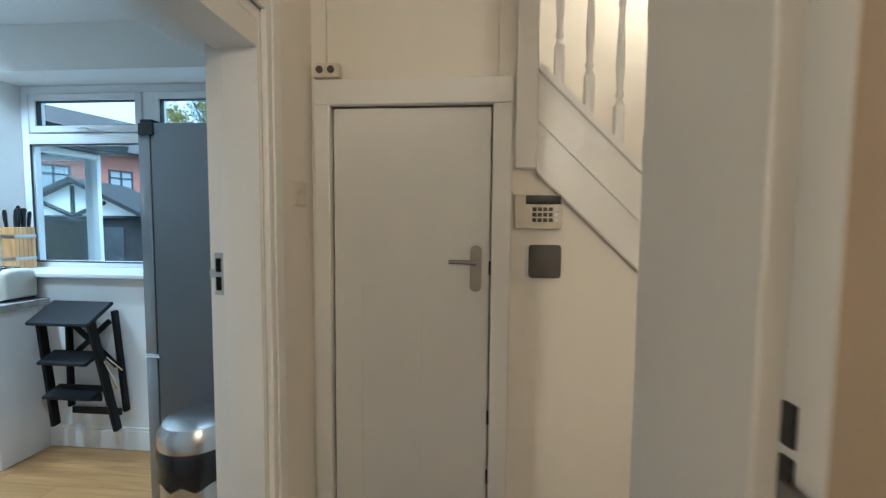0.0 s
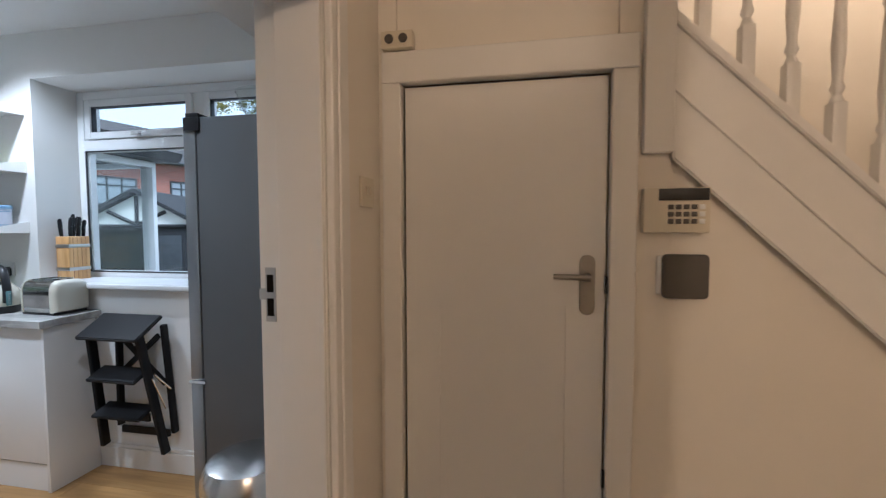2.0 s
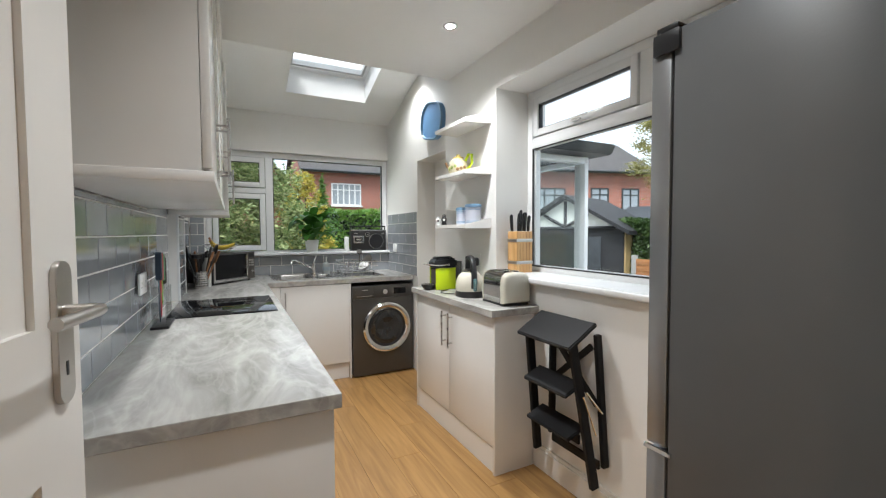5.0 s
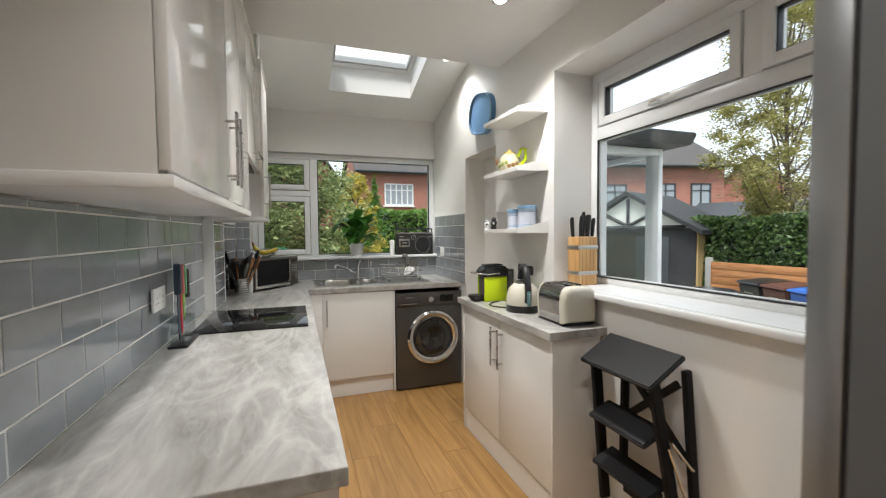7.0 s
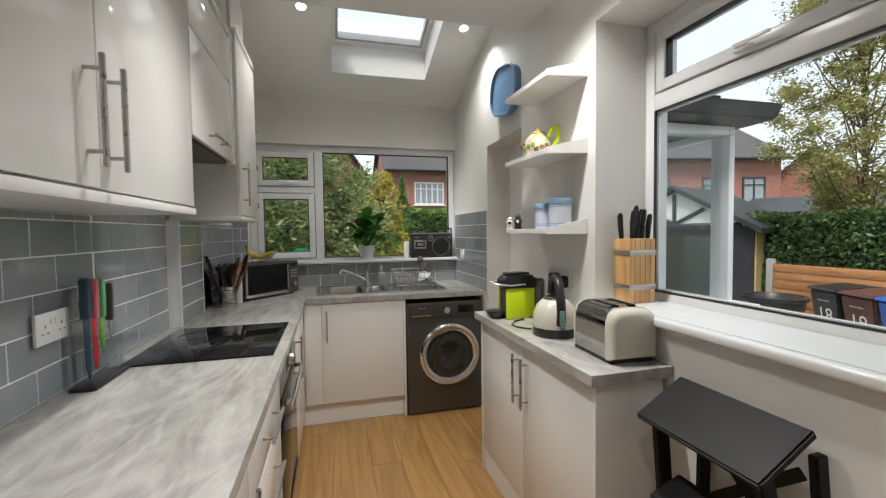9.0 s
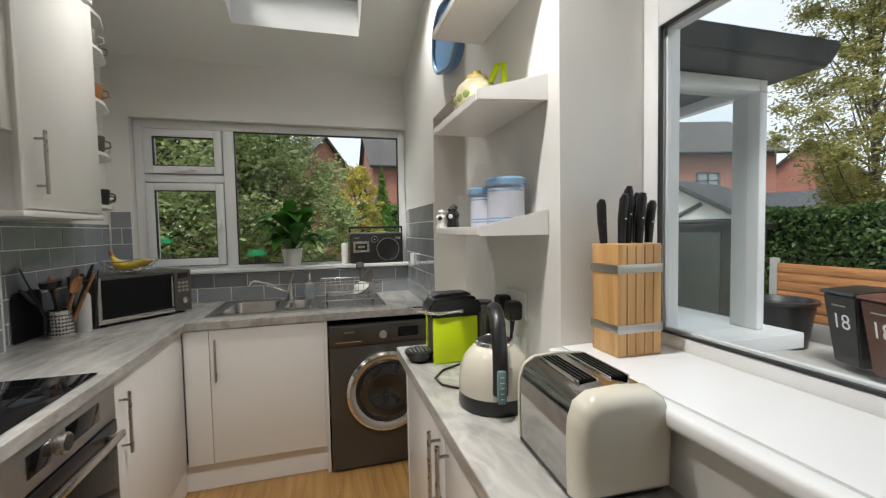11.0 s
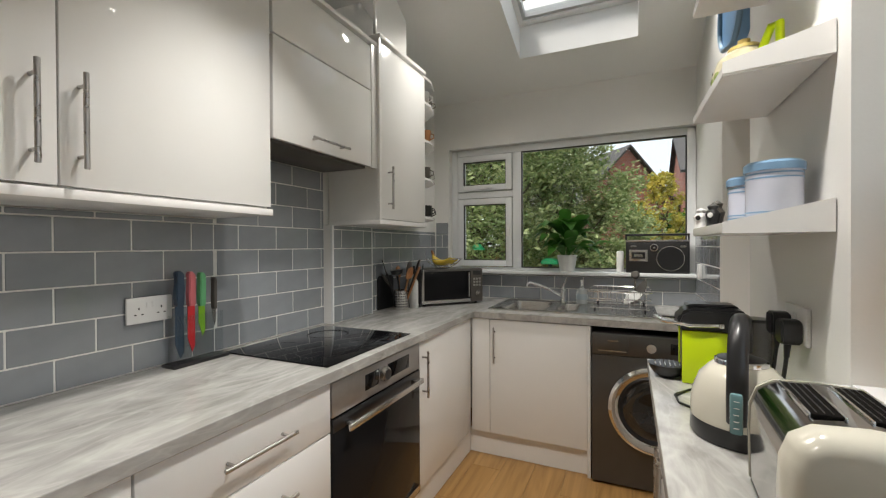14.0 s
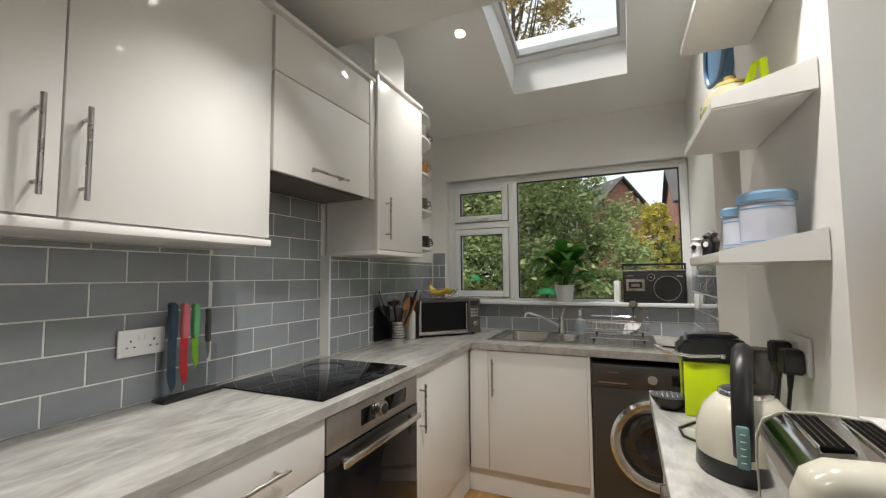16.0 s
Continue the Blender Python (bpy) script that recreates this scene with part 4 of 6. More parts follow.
RX0, RX1, RY0, RY1 = -5.00, -4.66, 1.78, 2.10
for z, g in ((0.945, 0.0), (1.045, 0.015), (1.00, 0.008)):
    ring = [(RX0 - g, RY0 - g, z), (RX1 + g, RY0 - g, z), (RX1 + g, RY1 + g, z), (RX0 - g, RY1 + g, z), (RX0 - g, RY0 - g, z)]
    part("rail", tube(ring, 0.0032, 8), CHROME, rk)
for i in range(10):
    y = RY0 + 0.015 + i * (RY1 - RY0 - 0.03) / 9
    part("wire", tube([(RX0 - 0.012, y, 1.045), (RX0 + 0.004, y, 0.94), (RX1 - 0.004, y, 0.94), (RX1 + 0.012, y, 1.045)], 0.0018, 6), CHROME, rk)
for x, y in ((RX0 + 0.02, RY0 + 0.02), (RX1 - 0.02, RY0 + 0.02), (RX0 + 0.02, RY1 - 0.02), (RX1 - 0.02, RY1 - 0.02)):
    part("foot", rod((x, y, 0.9195), (x, y, 0.945), 0.006, seg=8), BLACK, rk)
pl = single("plate", lathe([(0.0, 0.0), (0.05, 0.0), (0.085, 0.012), (0.086, 0.015), (0.05, 0.006), (0.0, 0.005)], Matrix.Translation((-4.84, 2.06, 1.02)) @ pose(0, 0, 0, 62, 0, 15)), GREYPLASTIC,
            "grey plate leaning in the dish rack", "plate", (-4.84, 2.06, 0.94))
pl = single("bowl", lathe([(0.0, 0.0), (0.03, 0.002), (0.06, 0.035), (0.063, 0.037), (0.056, 0.037), (0.028, 0.008), (0.0, 0.006)], Matrix.Translation((-4.80, 2.00, 1.025)) @ pose(0, 0, 0, -150, 0, 20)), WHITEPLASTIC,
            "upturned pale bowl drying in the rack", "bowl", (-4.80, 2.0, 0.95))
br = thing("dish_brush", "grey washing-up brush leaning upright", "brush", (-5.0, 2.0, 0.93))
part("stick", tube([(-4.97, 2.03, 0.94), (-5.01, 2.03, 1.10)], 0.006, 8), GREYPLASTIC, br)
part("head", lathe([(0.0, -0.012), (0.024, -0.012), (0.028, 0.0), (0.022, 0.016), (0.0, 0.018)], Matrix.Translation((-5.015, 2.03, 1.125)) @ pose(0, 0, 0, 70, 0, 80), 18), GREYPLASTIC, br)

# washing machine
BOWLGLASS = material("washer_bowl_glass", (0.020, 0.020, 0.020), 0.06, spread=0.3, scale=14, bump=0.35, bump_scale=9, coat=0.6)
wm = thing("washing_machine", "graphite front-loading washing machine with chrome door ring", "washing machine", (-4.72, 2.1, 0))
WX = -4.425
part("body", box(-5.00, WX - 0.012, 1.802, 2.388, 0.022, 0.836, bevel=0.004), GRAPHITE, wm)
part("front_panel", box(WX - 0.011, WX, 1.802, 2.388, 0.012, 0.718, bevel=0.003), GRAPHITE, wm)
cpn = part("control_panel", box(WX - 0.011, WX + 0.004, 1.802, 2.388, 0.722, 0.834, bevel=0.004), GRAPHITE, wm)
part("drawer", box(WX + 0.0042, WX + 0.008, 1.825, 1.99, 0.735, 0.825, bevel=0.002), GRAPHITE, cpn)
part("drawer_grip", box(WX + 0.0082, WX + 0.010, 1.835, 1.98, 0.742, 0.748), STEEL, cpn)
part("badge", box(WX + 0.0082, WX + 0.009, 1.885, 1.94, 0.797, 0.803), STEEL, cpn)
part("dial", rod((WX + 0.004, 2.10, 0.778), (WX + 0.028, 2.10, 0.778), 0.026, 0.023, 24, bevel=0.002), STEEL, cpn)
part("display", box(WX + 0.0042, WX + 0.006, 2.19, 2.31, 0.752, 0.808, bevel=0.001), BLACKGLASS, cpn)
DM = Matrix.Translation((WX, 2.118, 0.448)) @ pose(0, 0, 0, 0, 90, 0)
dr = part("porthole_ring", lathe([(0.165, 0.0), (0.228, 0.0), (0.234, 0.010), (0.230, 0.028), (0.214, 0.038), (0.196, 0.036), (0.180, 0.022), (0.165, 0.012)], DM, 48), CHROME, wm, "chrome porthole ring")
part("porthole_seal", lathe([(0.165, 0.008), (0.181, 0.0225), (0.172, 0.028), (0.156, 0.02)], DM, 48), BLACK, dr)
part("porthole_glass", lathe([(0.0, 0.012), (0.05, 0.016), (0.09, 0.030), (0.125, 0.036), (0.162, 0.018)], DM, 48), BOWLGLASS, dr, "dark glass porthole with wavy reflections")
part("plinth_strip", box(WX - 0.03, WX - 0.013, 1.82, 2.38, 0.025, 0.03), BLACK, wm)
for y in (1.86, 2.34):
    part("foot", rod((-4.50, y, 0.0), (-4.50, y, 0.022), 0.02), BLACK, wm)

# fridge
fr = thing("fridge_freezer", "tall dark grey fridge freezer with silver doors", "fridge", (-1.12, 2.06, 0))
part("body", box(-1.374, -0.815, 1.765, 2.340, 0.015, 1.785, bevel=0.004), FRIDGE, fr)
for z0, z1 in ((0.03, 0.786), (0.799, 1.783)):
    dd = part("door", box(-1.432, -1.380, 1.765, 2.340, z0, z1, bevel=0.006), FRIDGEDOOR, fr, "brushed silver door")
    part("seal", box(-1.3795, -1.3745, 1.772, 2.333, z0 + 0.01, z1 - 0.01), BLACK, dd)
part("hinge_cover", box(-1.417, -1.364, 1.761, 1.83, 1.7855, 1.80, bevel=0.003), BLACK, fr)
part("hinge", box(-1.422, -1.357, 1.756, 1.7645, 1.735, 1.784, bevel=0.002), BLACK, fr)
part("hinge", box(-1.432, -1.362, 1.757, 1.7645, 0.7875, 0.7975), CHROME, fr)
gb = single("glass_bowl", lathe([(0.0, 0.0), (0.05, 0.0), (0.10, 0.05), (0.12, 0.11), (0.122, 0.115), (0.116, 0.112), (0.095, 0.055), (0.045, 0.006), (0.0, 0.006)], Matrix.Translation((-1.19, 1.94, 1.791))), CLEAR, "clear glass mixing bowl on top of the fridge", "bowl", (-1.19, 1.94, 1.791))
gb.visible_shadow = False
gb = thing("casserole_dish", "brown lidded glass dish on top of the fridge", "dish", (-0.97, 1.93, 1.791))
part("dish", lathe([(0.0, 0.0), (0.09, 0.0), (0.125, 0.03), (0.13, 0.08), (0.0, 0.08)], Matrix.Translation((-0.97, 1.93, 1.791))), material("amber_glass", (0.12, 0.07, 0.03), 0.08), gb)
part("lid", lathe([(0.0, 0.135), (0.012, 0.133), (0.014, 0.115), (0.06, 0.108), (0.12, 0.085), (0.132, 0.081), (0.0, 0.0805)], Matrix.Translation((-0.97, 1.93, 1.791))), material("smoky_lid", (0.35, 0.33, 0.30), 0.06, trans=0.5), gb)

# pedal bin
bn = thing("pedal_bin", "steel pedal bin with a black liner showing", "bin", (-1.08, 1.60, 0))
BM = Matrix.Translation((-1.075, 1.605, 0))
part("body", lathe([(0.0, 0.0), (0.135, 0.0), (0.138, 0.02), (0.138, 0.50), (0.0, 0.50)], BM, 32), STEEL, bn)
bm = lathe([(0.1385, 0.40), (0.146, 0.41), (0.1425, 0.46), (0.147, 0.52), (0.141, 0.535), (0.0, 0.535)], BM, 40)
for v in bm.verts:
    v.co.z += 0.012 * math.sin(v.co.x * 70) * (1 if v.co.z < 0.45 else 0.2)
part("liner", bm, material("black_bag", (0.012, 0.012, 0.012), 0.25, bump=0.5, bump_scale=25), bn, "crinkled black bin liner")
part("lid", lathe([(0.143, 0.5355), (0.145, 0.555), (0.142, 0.59), (0.125, 0.618), (0.08, 0.634), (0.0, 0.64)], BM, 32), STEEL, bn)

# folding step stool hung on the wall
ss = thing("step_stool", "black wooden folding step stool hung on the wall", "step stool", (-2.3, 2.28, 0.1))
def bar(name, a, b, w, t, side):
    a, b, side = Vector(a), Vector(b), Vector(side).normalized()
    d = (b - a).normalized()
    nrm = d.cross(side).normalized()
    m = Matrix((( *side, 0), (*d, 0), (*nrm, 0), (0, 0, 0, 1))).transposed()
    bm = bmesh.new()
    bmesh.ops.create_cube(bm, size=1, matrix=Matrix.Translation((a + b) / 2) @ m @ Matrix.Diagonal((w, (b - a).length, t, 1)))
    bmesh.ops.bevel(bm, geom=bm.edges[:], offset=min(w, t) * 0.15, segments=2, affect="EDGES")
    return part(name, bm, BLACKWOOD, ss)


def slab(name, x0, x1, front, back, t):
    """A board across x between a front and a back (y, z) edge."""
    (fy, fz), (by, bz) = front, back
    d = Vector((by - fy, bz - fz)).normalized()
    n = Vector((-d.y, d.x)) * t
    return part(name, prism([(fy, fz), (by, bz), (by + n.x, bz + n.y), (fy + n.x, fz + n.y)], "x", x0, x1, bevel=0.005), BLACKWOOD, ss)


L0, L1 = -2.49, -2.10
slab("seat", L0, L1 - 0.012, (2.172, 0.788), (2.338, 0.888), 0.022)
for (xa, xb, zb) in ((-2.455, -2.475, 0.165), (-2.150, -2.082, 0.155)):
    bar("front_leg", (xa, 2.218, 0.815), (xb, 2.292, zb), 0.024, 0.045, (1, 0, 0))
for (xa, xb, zb) in ((-2.405, -2.425, 0.26), (-2.112, -2.070, 0.245)):
    bar("rear_leg", (xa, 2.335, 0.85), (xb, 2.345, zb), 0.022, 0.036, (1, 0, 0))
slab("step", L0 + 0.048, L1 - 0.043, (2.175, 0.565), (2.285, 0.61), 0.02)
slab("step", L0 + 0.046, L1 - 0.045, (2.195, 0.36), (2.305, 0.40), 0.02)
bar("rail", (L0 + 0.05, 2.262, 0.36), (L1 - 0.045, 2.262, 0.36), 0.012, 0.045, (0, 1, 0))
bar("brace", (L0 + 0.08, 2.335, 0.79), (L1 - 0.01, 2.335, 0.52), 0.016, 0.03, (0, 1, 0))
bar("brace", (L1 - 0.04, 2.330, 0.79), (L0 + 0.09, 2.330, 0.56), 0.014, 0.03, (0, 1, 0))
bar("rail", (L0 + 0.075, 2.342, 0.24), (L1, 2.342, 0.24), 0.014, 0.04, (0, 1, 0))
part("stay", tube([(L1 - 0.005, 2.245, 0.58), (L1 + 0.02, 2.30, 0.40)], 0.005, 8), CHROME, ss, "shiny steel stay")
part("stay", tube([(L1 + 0.0, 2.255, 0.60), (L1 + 0.03, 2.325, 0.50)], 0.005, 8), CHROME, ss)
part("wall_hook", box(-2.31, -2.27, 2.345, 2.3695, 0.79, 0.83, bevel=0.003), STEEL, ss)

# shelves on the pier
for z, lab in ((2.034, "top"), (1.703, "middle"), (1.351, "bottom")):
    sf = thing("wall_shelf", "white painted %s shelf with a tapered end bracket" % lab, "shelf", (-3.3, 2.35, z), "wall shelves")
    part("board", prism([(-3.058, RY - 0.001), (-3.088, 2.188), (-3.495, 2.180), (-3.495, RY - 0.001)], "z", z, z + 0.024, bevel=0.002), SATIN, sf)
    a, b = Vector((-3.0775, 2.186)), Vector((-3.0475, RY - 0.001))
    L = (b - a).length
    bm = prism([(0.0, -0.001), (L, -0.001), (L, 0.066), (0.0, 0.0245)], "y", -0.010, 0.0)
    bm.transform(pose(a.x, a.y, z, 0, 0, math.degrees(math.atan2(b.y - a.y, b.x - a.x))))
    part("bracket", bm, SATIN, sf, "tapered white end bracket", smooth=False)


def canister(x, y, r, h, lab):
    c = thing("canister", lab, "canister", (x, y, 1.375), "enamel canisters")
    m = Matrix.Translation((x, y, 1.3755))
    part("body", lathe([(0.0, 0.0), (r * 0.97, 0.0), (r, 0.004), (r, h), (0.0, h)], m, 36), ENAMEL, c)
    for z in (0.012, 0.020, h - 0.022, h - 0.012):
        part("stripe", lathe([(r, z), (r + 0.0008, z), (r + 0.0008, z + 0.0035), (r, z + 0.0035)], m, 36), BLUE, c)
    part("lid", lathe([(0.0, h + 0.018), (r * 0.95, h + 0.018), (r + 0.004, h + 0.012), (r + 0.004, h - 0.004), (r + 0.001, h - 0.004), (0.0, h + 0.0005)], m, 36), BLUE, c, "pale blue lid")


canister(-3.150, 2.297, 0.053, 0.118, "large white enamel canister with pale blue lid")
canister(-3.250, 2.270, 0.042, 0.100, "smaller white enamel canister with pale blue lid")
tm = Matrix.Translation((-3.315, 2.275, 1.7275)) @ Matrix.Scale(1.2, 4)
CHIPS_BASE = material("glaze_cream", (0.50, 0.45, 0.30), 0.3, spread=0.25, scale=30)
tpot = thing("teapot", "small patterned teapot with a lime green handle", "teapot", (-3.315, 2.275, 1.727))
part("pot", lathe([(0.0, 0.0), (0.045, 0.0), (0.06, 0.02), (0.062, 0.04), (0.05, 0.075), (0.03, 0.092), (0.0, 0.094)], tm, 28), CHIPS_BASE, tpot)
CHIPS = [material("glaze_straw", (0.55, 0.43, 0.14), 0.25), material("glaze_brown", (0.20, 0.11, 0.05), 0.25), material("glaze_green", (0.22, 0.27, 0.08), 0.25), material("glaze_black", (0.02, 0.02, 0.02), 0.2)]
for i in range(22):
    a, z = i * 2.399, 0.014 + 0.062 * ((i * 7) % 11) / 11
    r = 0.0605 - max(0, z - 0.042) * 0.42
    part("glaze_patch", lathe([(0.0, 0.002), (0.009, 0.0015), (0.011, 0.0)], tm @ Matrix.Translation((r * math.cos(a), r * math.sin(a), z)) @ pose(0, 0, 0, 0, 90 - max(0, z - 0.042) * 700, math.degrees(a)), 7), CHIPS[i % 4], tpot)
part("lid", lathe([(0.031, 0.0925), (0.03, 0.10), (0.012, 0.106), (0.012, 0.116), (0.0, 0.119)], tm, 20), CHIPS[0], tpot)
part("handle", tube([tm @ Vector(p) for p in ((0.045, 0.022, 0.075), (0.062, 0.034, 0.112), (0.082, 0.042, 0.108), (0.086, 0.042, 0.06), (0.056, 0.028, 0.022))], 0.0095, 10), LIME, tpot, "lime green handle")
part("spout", tube([tm @ Vector(p) for p in ((-0.05, -0.02, 0.035), (-0.078, -0.03, 0.055), (-0.092, -0.034, 0.08))], [0.014, 0.011, 0.008], 10), CHIPS[1], tpot)
for x, y, h, m_ in ((-3.440, 2.225, 0.075, BLACK), (-3.468, 2.24, 0.085, GREYPLASTIC), (-3.485, 2.20, 0.065, WHITEPLASTIC)):
    fg = thing("ornament", "small dark and white ceramic ornament on the shelf", "ornament", (x, y, 1.375), "shelf ornaments")
    part("figure", lathe([(0.0, 0.0), (0.019, 0.0), (0.016, h * 0.3), (0.021, h * 0.55), (0.012, h * 0.72), (0.016, h * 0.85), (0.0, h)], Matrix.Translation((x, y, 1.3755)), 16), m_, fg)
    part("face", lathe([(0.0, 0.0), (0.008, 0.0), (0.006, 0.004), (0.0, 0.005)], Matrix.Translation((x + 0.017, y - 0.01, 1.3755 + h * 0.5)) @ pose(0, 0, 0, 0, 90, -35), 10), WHITEPLASTIC if m_ is not WHITEPLASTIC else BLACK, fg)
ph = thing("photo_frame", "small leaning photo print on the shelf", "picture", (-3.483, 2.31, 1.375))
part("print", box(-3.486, -3.480, 2.265, 2.355, 1.3755, 1.49, bevel=0.001), WHITEPLASTIC, ph)
tr = thing("serving_tray", "blue oval plastic tray hung on the white wall", "tray", (-4.0, 2.38, 2.05))
m = Matrix.Translation((-3.935, 2.363, 2.260)) @ pose(0, 0, 0, 0, 12, 0)
bm = prism(rounded(0.39, 0.30, 0.13, 8), "y", 0.0, 0.036, bevel=0.004)
part("base", (bm.transform(m), bm)[1], TRAYBLUE, tr)
ringpts = [m @ Vector((u, -0.006, v)) for u, v in rounded(0.385, 0.295, 0.128, 8)]
part("rim", tube(ringpts + ringpts[:1], 0.010, 10), BLUE, tr, "paler blue rim")

# sockets and plugs
def socket(name, label, m, plugs=False):
    s = thing(name, label, "socket", local=m)
    part("plate", box(-0.073, 0.073, -0.0095, -0.0005, -0.043, 0.043, bevel=0.002), WHITEPLASTIC, s)
    for cx in (-0.036, 0.036):
        for dx, dz, w, h in ((0, 0.006, 0.004, 0.008), (-0.011, -0.014, 0.007, 0.004), (0.011, -0.014, 0.007, 0.004)):
            part("hole", box(cx + dx - w / 2, cx + dx + w / 2, -0.0102, -0.0097, dz - h / 2, dz + h / 2), BLACK, s)
        part("rocker", box(cx * 0.25 - 0.005, cx * 0.25 + 0.005, -0.012, -0.0097, 0.008, 0.026, bevel=0.001), WHITEPLASTIC, s)
    return s


socket("wall_socket", "white double socket on the grey tiles", pose(-2.845, 0.5085, 1.116, 0, 0, 180))
socket("wall_socket", "white double socket on the white wall", pose(-3.235, RY - 0.0004, 1.135, 0, 0, 0))
for x, dz in ((-3.272, 0.0), (-3.198, -0.008)):
    pg = thing("plug", "black mains plug with its flex", "plug", (x, RY - 0.03, 1.13), "mains plugs")
    part("body", prism([(x + u, 1.128 + dz + v) for u, v in rounded(0.050, 0.058, 0.014)], "y", RY - 0.052, RY - 0.012, bevel=0.004), BLACK, pg)
    part("flex_grip", rod((x, RY - 0.034, 1.102 + dz), (x, RY - 0.036, 1.066 + dz), 0.008, 0.0055, 10), BLACK, pg)
    part("flex", tube(arc((x, RY - 0.036, 1.07 + dz), (x, RY - 0.045, 0.955), (x - 0.06, RY - 0.05, 0.9185), 12) + [Vector((x - 0.16, RY - 0.055, 0.9155))], 0.0045, 8), BLACK, pg)
s3 = thing("fused_switch", "white fused switch on the tiled side wall", "switch", (-4.9, 2.39, 1.2))
part("plate", box(-4.93, -4.86, 2.372, 2.3892, 1.12, 1.205, bevel=0.003), WHITEPLASTIC, s3)
part("rocker", box(-4.905, -4.885, 2.368, 2.3718, 1.15, 1.178, bevel=0.001), WHITEPLASTIC, s3)

# knife block on the sill
kb = thing("knife_block", "beech knife block with steel bands and black knives", "knife block", (-2.905, 2.475, 1.065))
KX, KXB, KYA, KYB, KZ = -2.852, -2.948, 2.436, 2.558, 1.0655
part("block", box(KXB, KX, KYA, KYB, KZ, KZ + 0.262, bevel=0.003), BEECH, kb)
for i in range(1, 5):
    y = KYA + i * (KYB - KYA) / 5
    part("groove", box(KX - 0.001, KX + 0.0006, y - 0.0016, y + 0.0016, KZ + 0.004, KZ + 0.258), BROWNWOOD, kb)
for z in (0.055, 0.195):
    part("band", box(KXB - 0.0025, KX + 0.0025, KYA - 0.0025, KYB + 0.0025, KZ + z, KZ + z + 0.020, bevel=0.001), SATINSTEEL, kb, "steel band")
for i, (dx, y, h, tilt) in enumerate(((-0.065, 2.447, 0.105, -0.010), (-0.03, 2.470, 0.115, 0.004), (-0.04, 2.494, 0.135, 0.0), (-0.022, 2.511, 0.118, 0.006), (-0.05, 2.527, 0.12, 0.0), (-0.03, 2.546, 0.10, 0.006))):
    kn = part("knife_handle", tube([(KX + dx, y, KZ + 0.263), (KX + dx, y + tilt * 0.5, KZ + 0.263 + h * 0.5), (KX + dx + 0.004, y + tilt, KZ + 0.263 + h * 0.9), (KX + dx + 0.008, y + tilt, KZ + 0.263 + h)], [0.009, 0.011, 0.011, 0.006], 10), BLACK, kb)
    part("rivet", rod((KX + dx + 0.0102, y + tilt * 0.5, KZ + 0.263 + h * 0.5), (KX + dx + 0.0118, y + tilt * 0.5, KZ + 0.263 + h * 0.5), 0.0025, seg=8), STEEL, kn)

# toaster
to = thing("toaster", "two-slot toaster with chrome sides and cream ends", "toaster", local=pose(-2.742, 2.270, 0.9105, 0, 0, -3))
prof = [(0.088, 0.014), (0.090, 0.10), (0.088, 0.14), (0.078, 0.168), (0.055, 0.183), (0, 0.187)]
full = [(-y, z) for y, z in prof] + [(y, z) for y, z in prof[-2::-1]]
part("shell", prism(full, "x", -0.100, 0.0915, bevel=0.001), TOASTCHROME, to)
soft = []
for i in range(len(full) - 1):
    for k in range(3):
        soft.append(tuple(full[i][j] + (full[i + 1][j] - full[i][j]) * k / 3 for j in (0, 1)))
soft.append(full[-1])
for xa, xb in ((0.092, 0.134), (-0.1005, -0.130)):
    bm = bmesh.new()
    rings = []
    for i in range(8):
        a = math.pi / 2 * i / 7
        s = 1.02 - 0.26 * (1 - math.cos(a)) ** 1.3
        rings.append([bm.verts.new((xa + (xb - xa) * math.sin(a), y * s, 0.085 + (z - 0.085) * s)) for y, z in soft])
    for ra_, rb_ in zip(rings, rings[1:]):
        for j in range(len(soft)):
            bm.faces.new((ra_[j], ra_[(j + 1) % len(soft)], rb_[(j + 1) % len(soft)], rb_[j]))
    bm.faces.new(rings[-1])
    bm.faces.new(rings[0][::-1])
    bmesh.ops.recalc_face_normals(bm, faces=bm.faces)
    part("end_cap", bm, CREAM, to, "cream enamel end")
# closed dark boxes paint the shade of the bread slots
for y in (-0.032, 0.032):
    bm = box(-0.085, 0.060, y - 0.017, y + 0.017, 0.1805, 0.1885, bevel=0.001)
    part("slot", bm, SLOTSHADE, to)
    for dy in (-0.009, 0.0, 0.009):
        part("slot_wire", rod((-0.08, y + dy, 0.1890), (0.055, y + dy, 0.1890), 0.0008, seg=6), DARKSTEEL, to)
    part("slot_rim", boxes((-0.088, 0.063, y - 0.021, y - 0.017, 0.181, 0.190), (-0.088, 0.063, y + 0.017, y + 0.021, 0.181, 0.190), bevel=0.001), CHROME, to)
part("base", box(-0.118, 0.110, -0.085, 0.085, 0.0, 0.0135, bevel=0.003), BLACK, to)

# kettle
ke = thing("kettle", "cream dome kettle with a black handle", "kettle", local=pose(-3.058, 2.217, 0.9105, 0, 0, 165))
part("base", lathe([(0.0, 0.0), (0.092, 0.0), (0.096, 0.006), (0.094, 0.038), (0.0, 0.038)], None, 40), BLACK, ke)
part("body", lathe([(0.0, 0.0385), (0.094, 0.0385), (0.095, 0.06), (0.091, 0.095), (0.078, 0.13), (0.058, 0.152), (0.048, 0.158), (0.0, 0.158)], None, 44), CREAM, ke, "cream enamelled dome body")
part("collar", lathe([(0.046, 0.1582), (0.050, 0.1582), (0.049, 0.166), (0.045, 0.168)], None, 36), CHROME, ke)
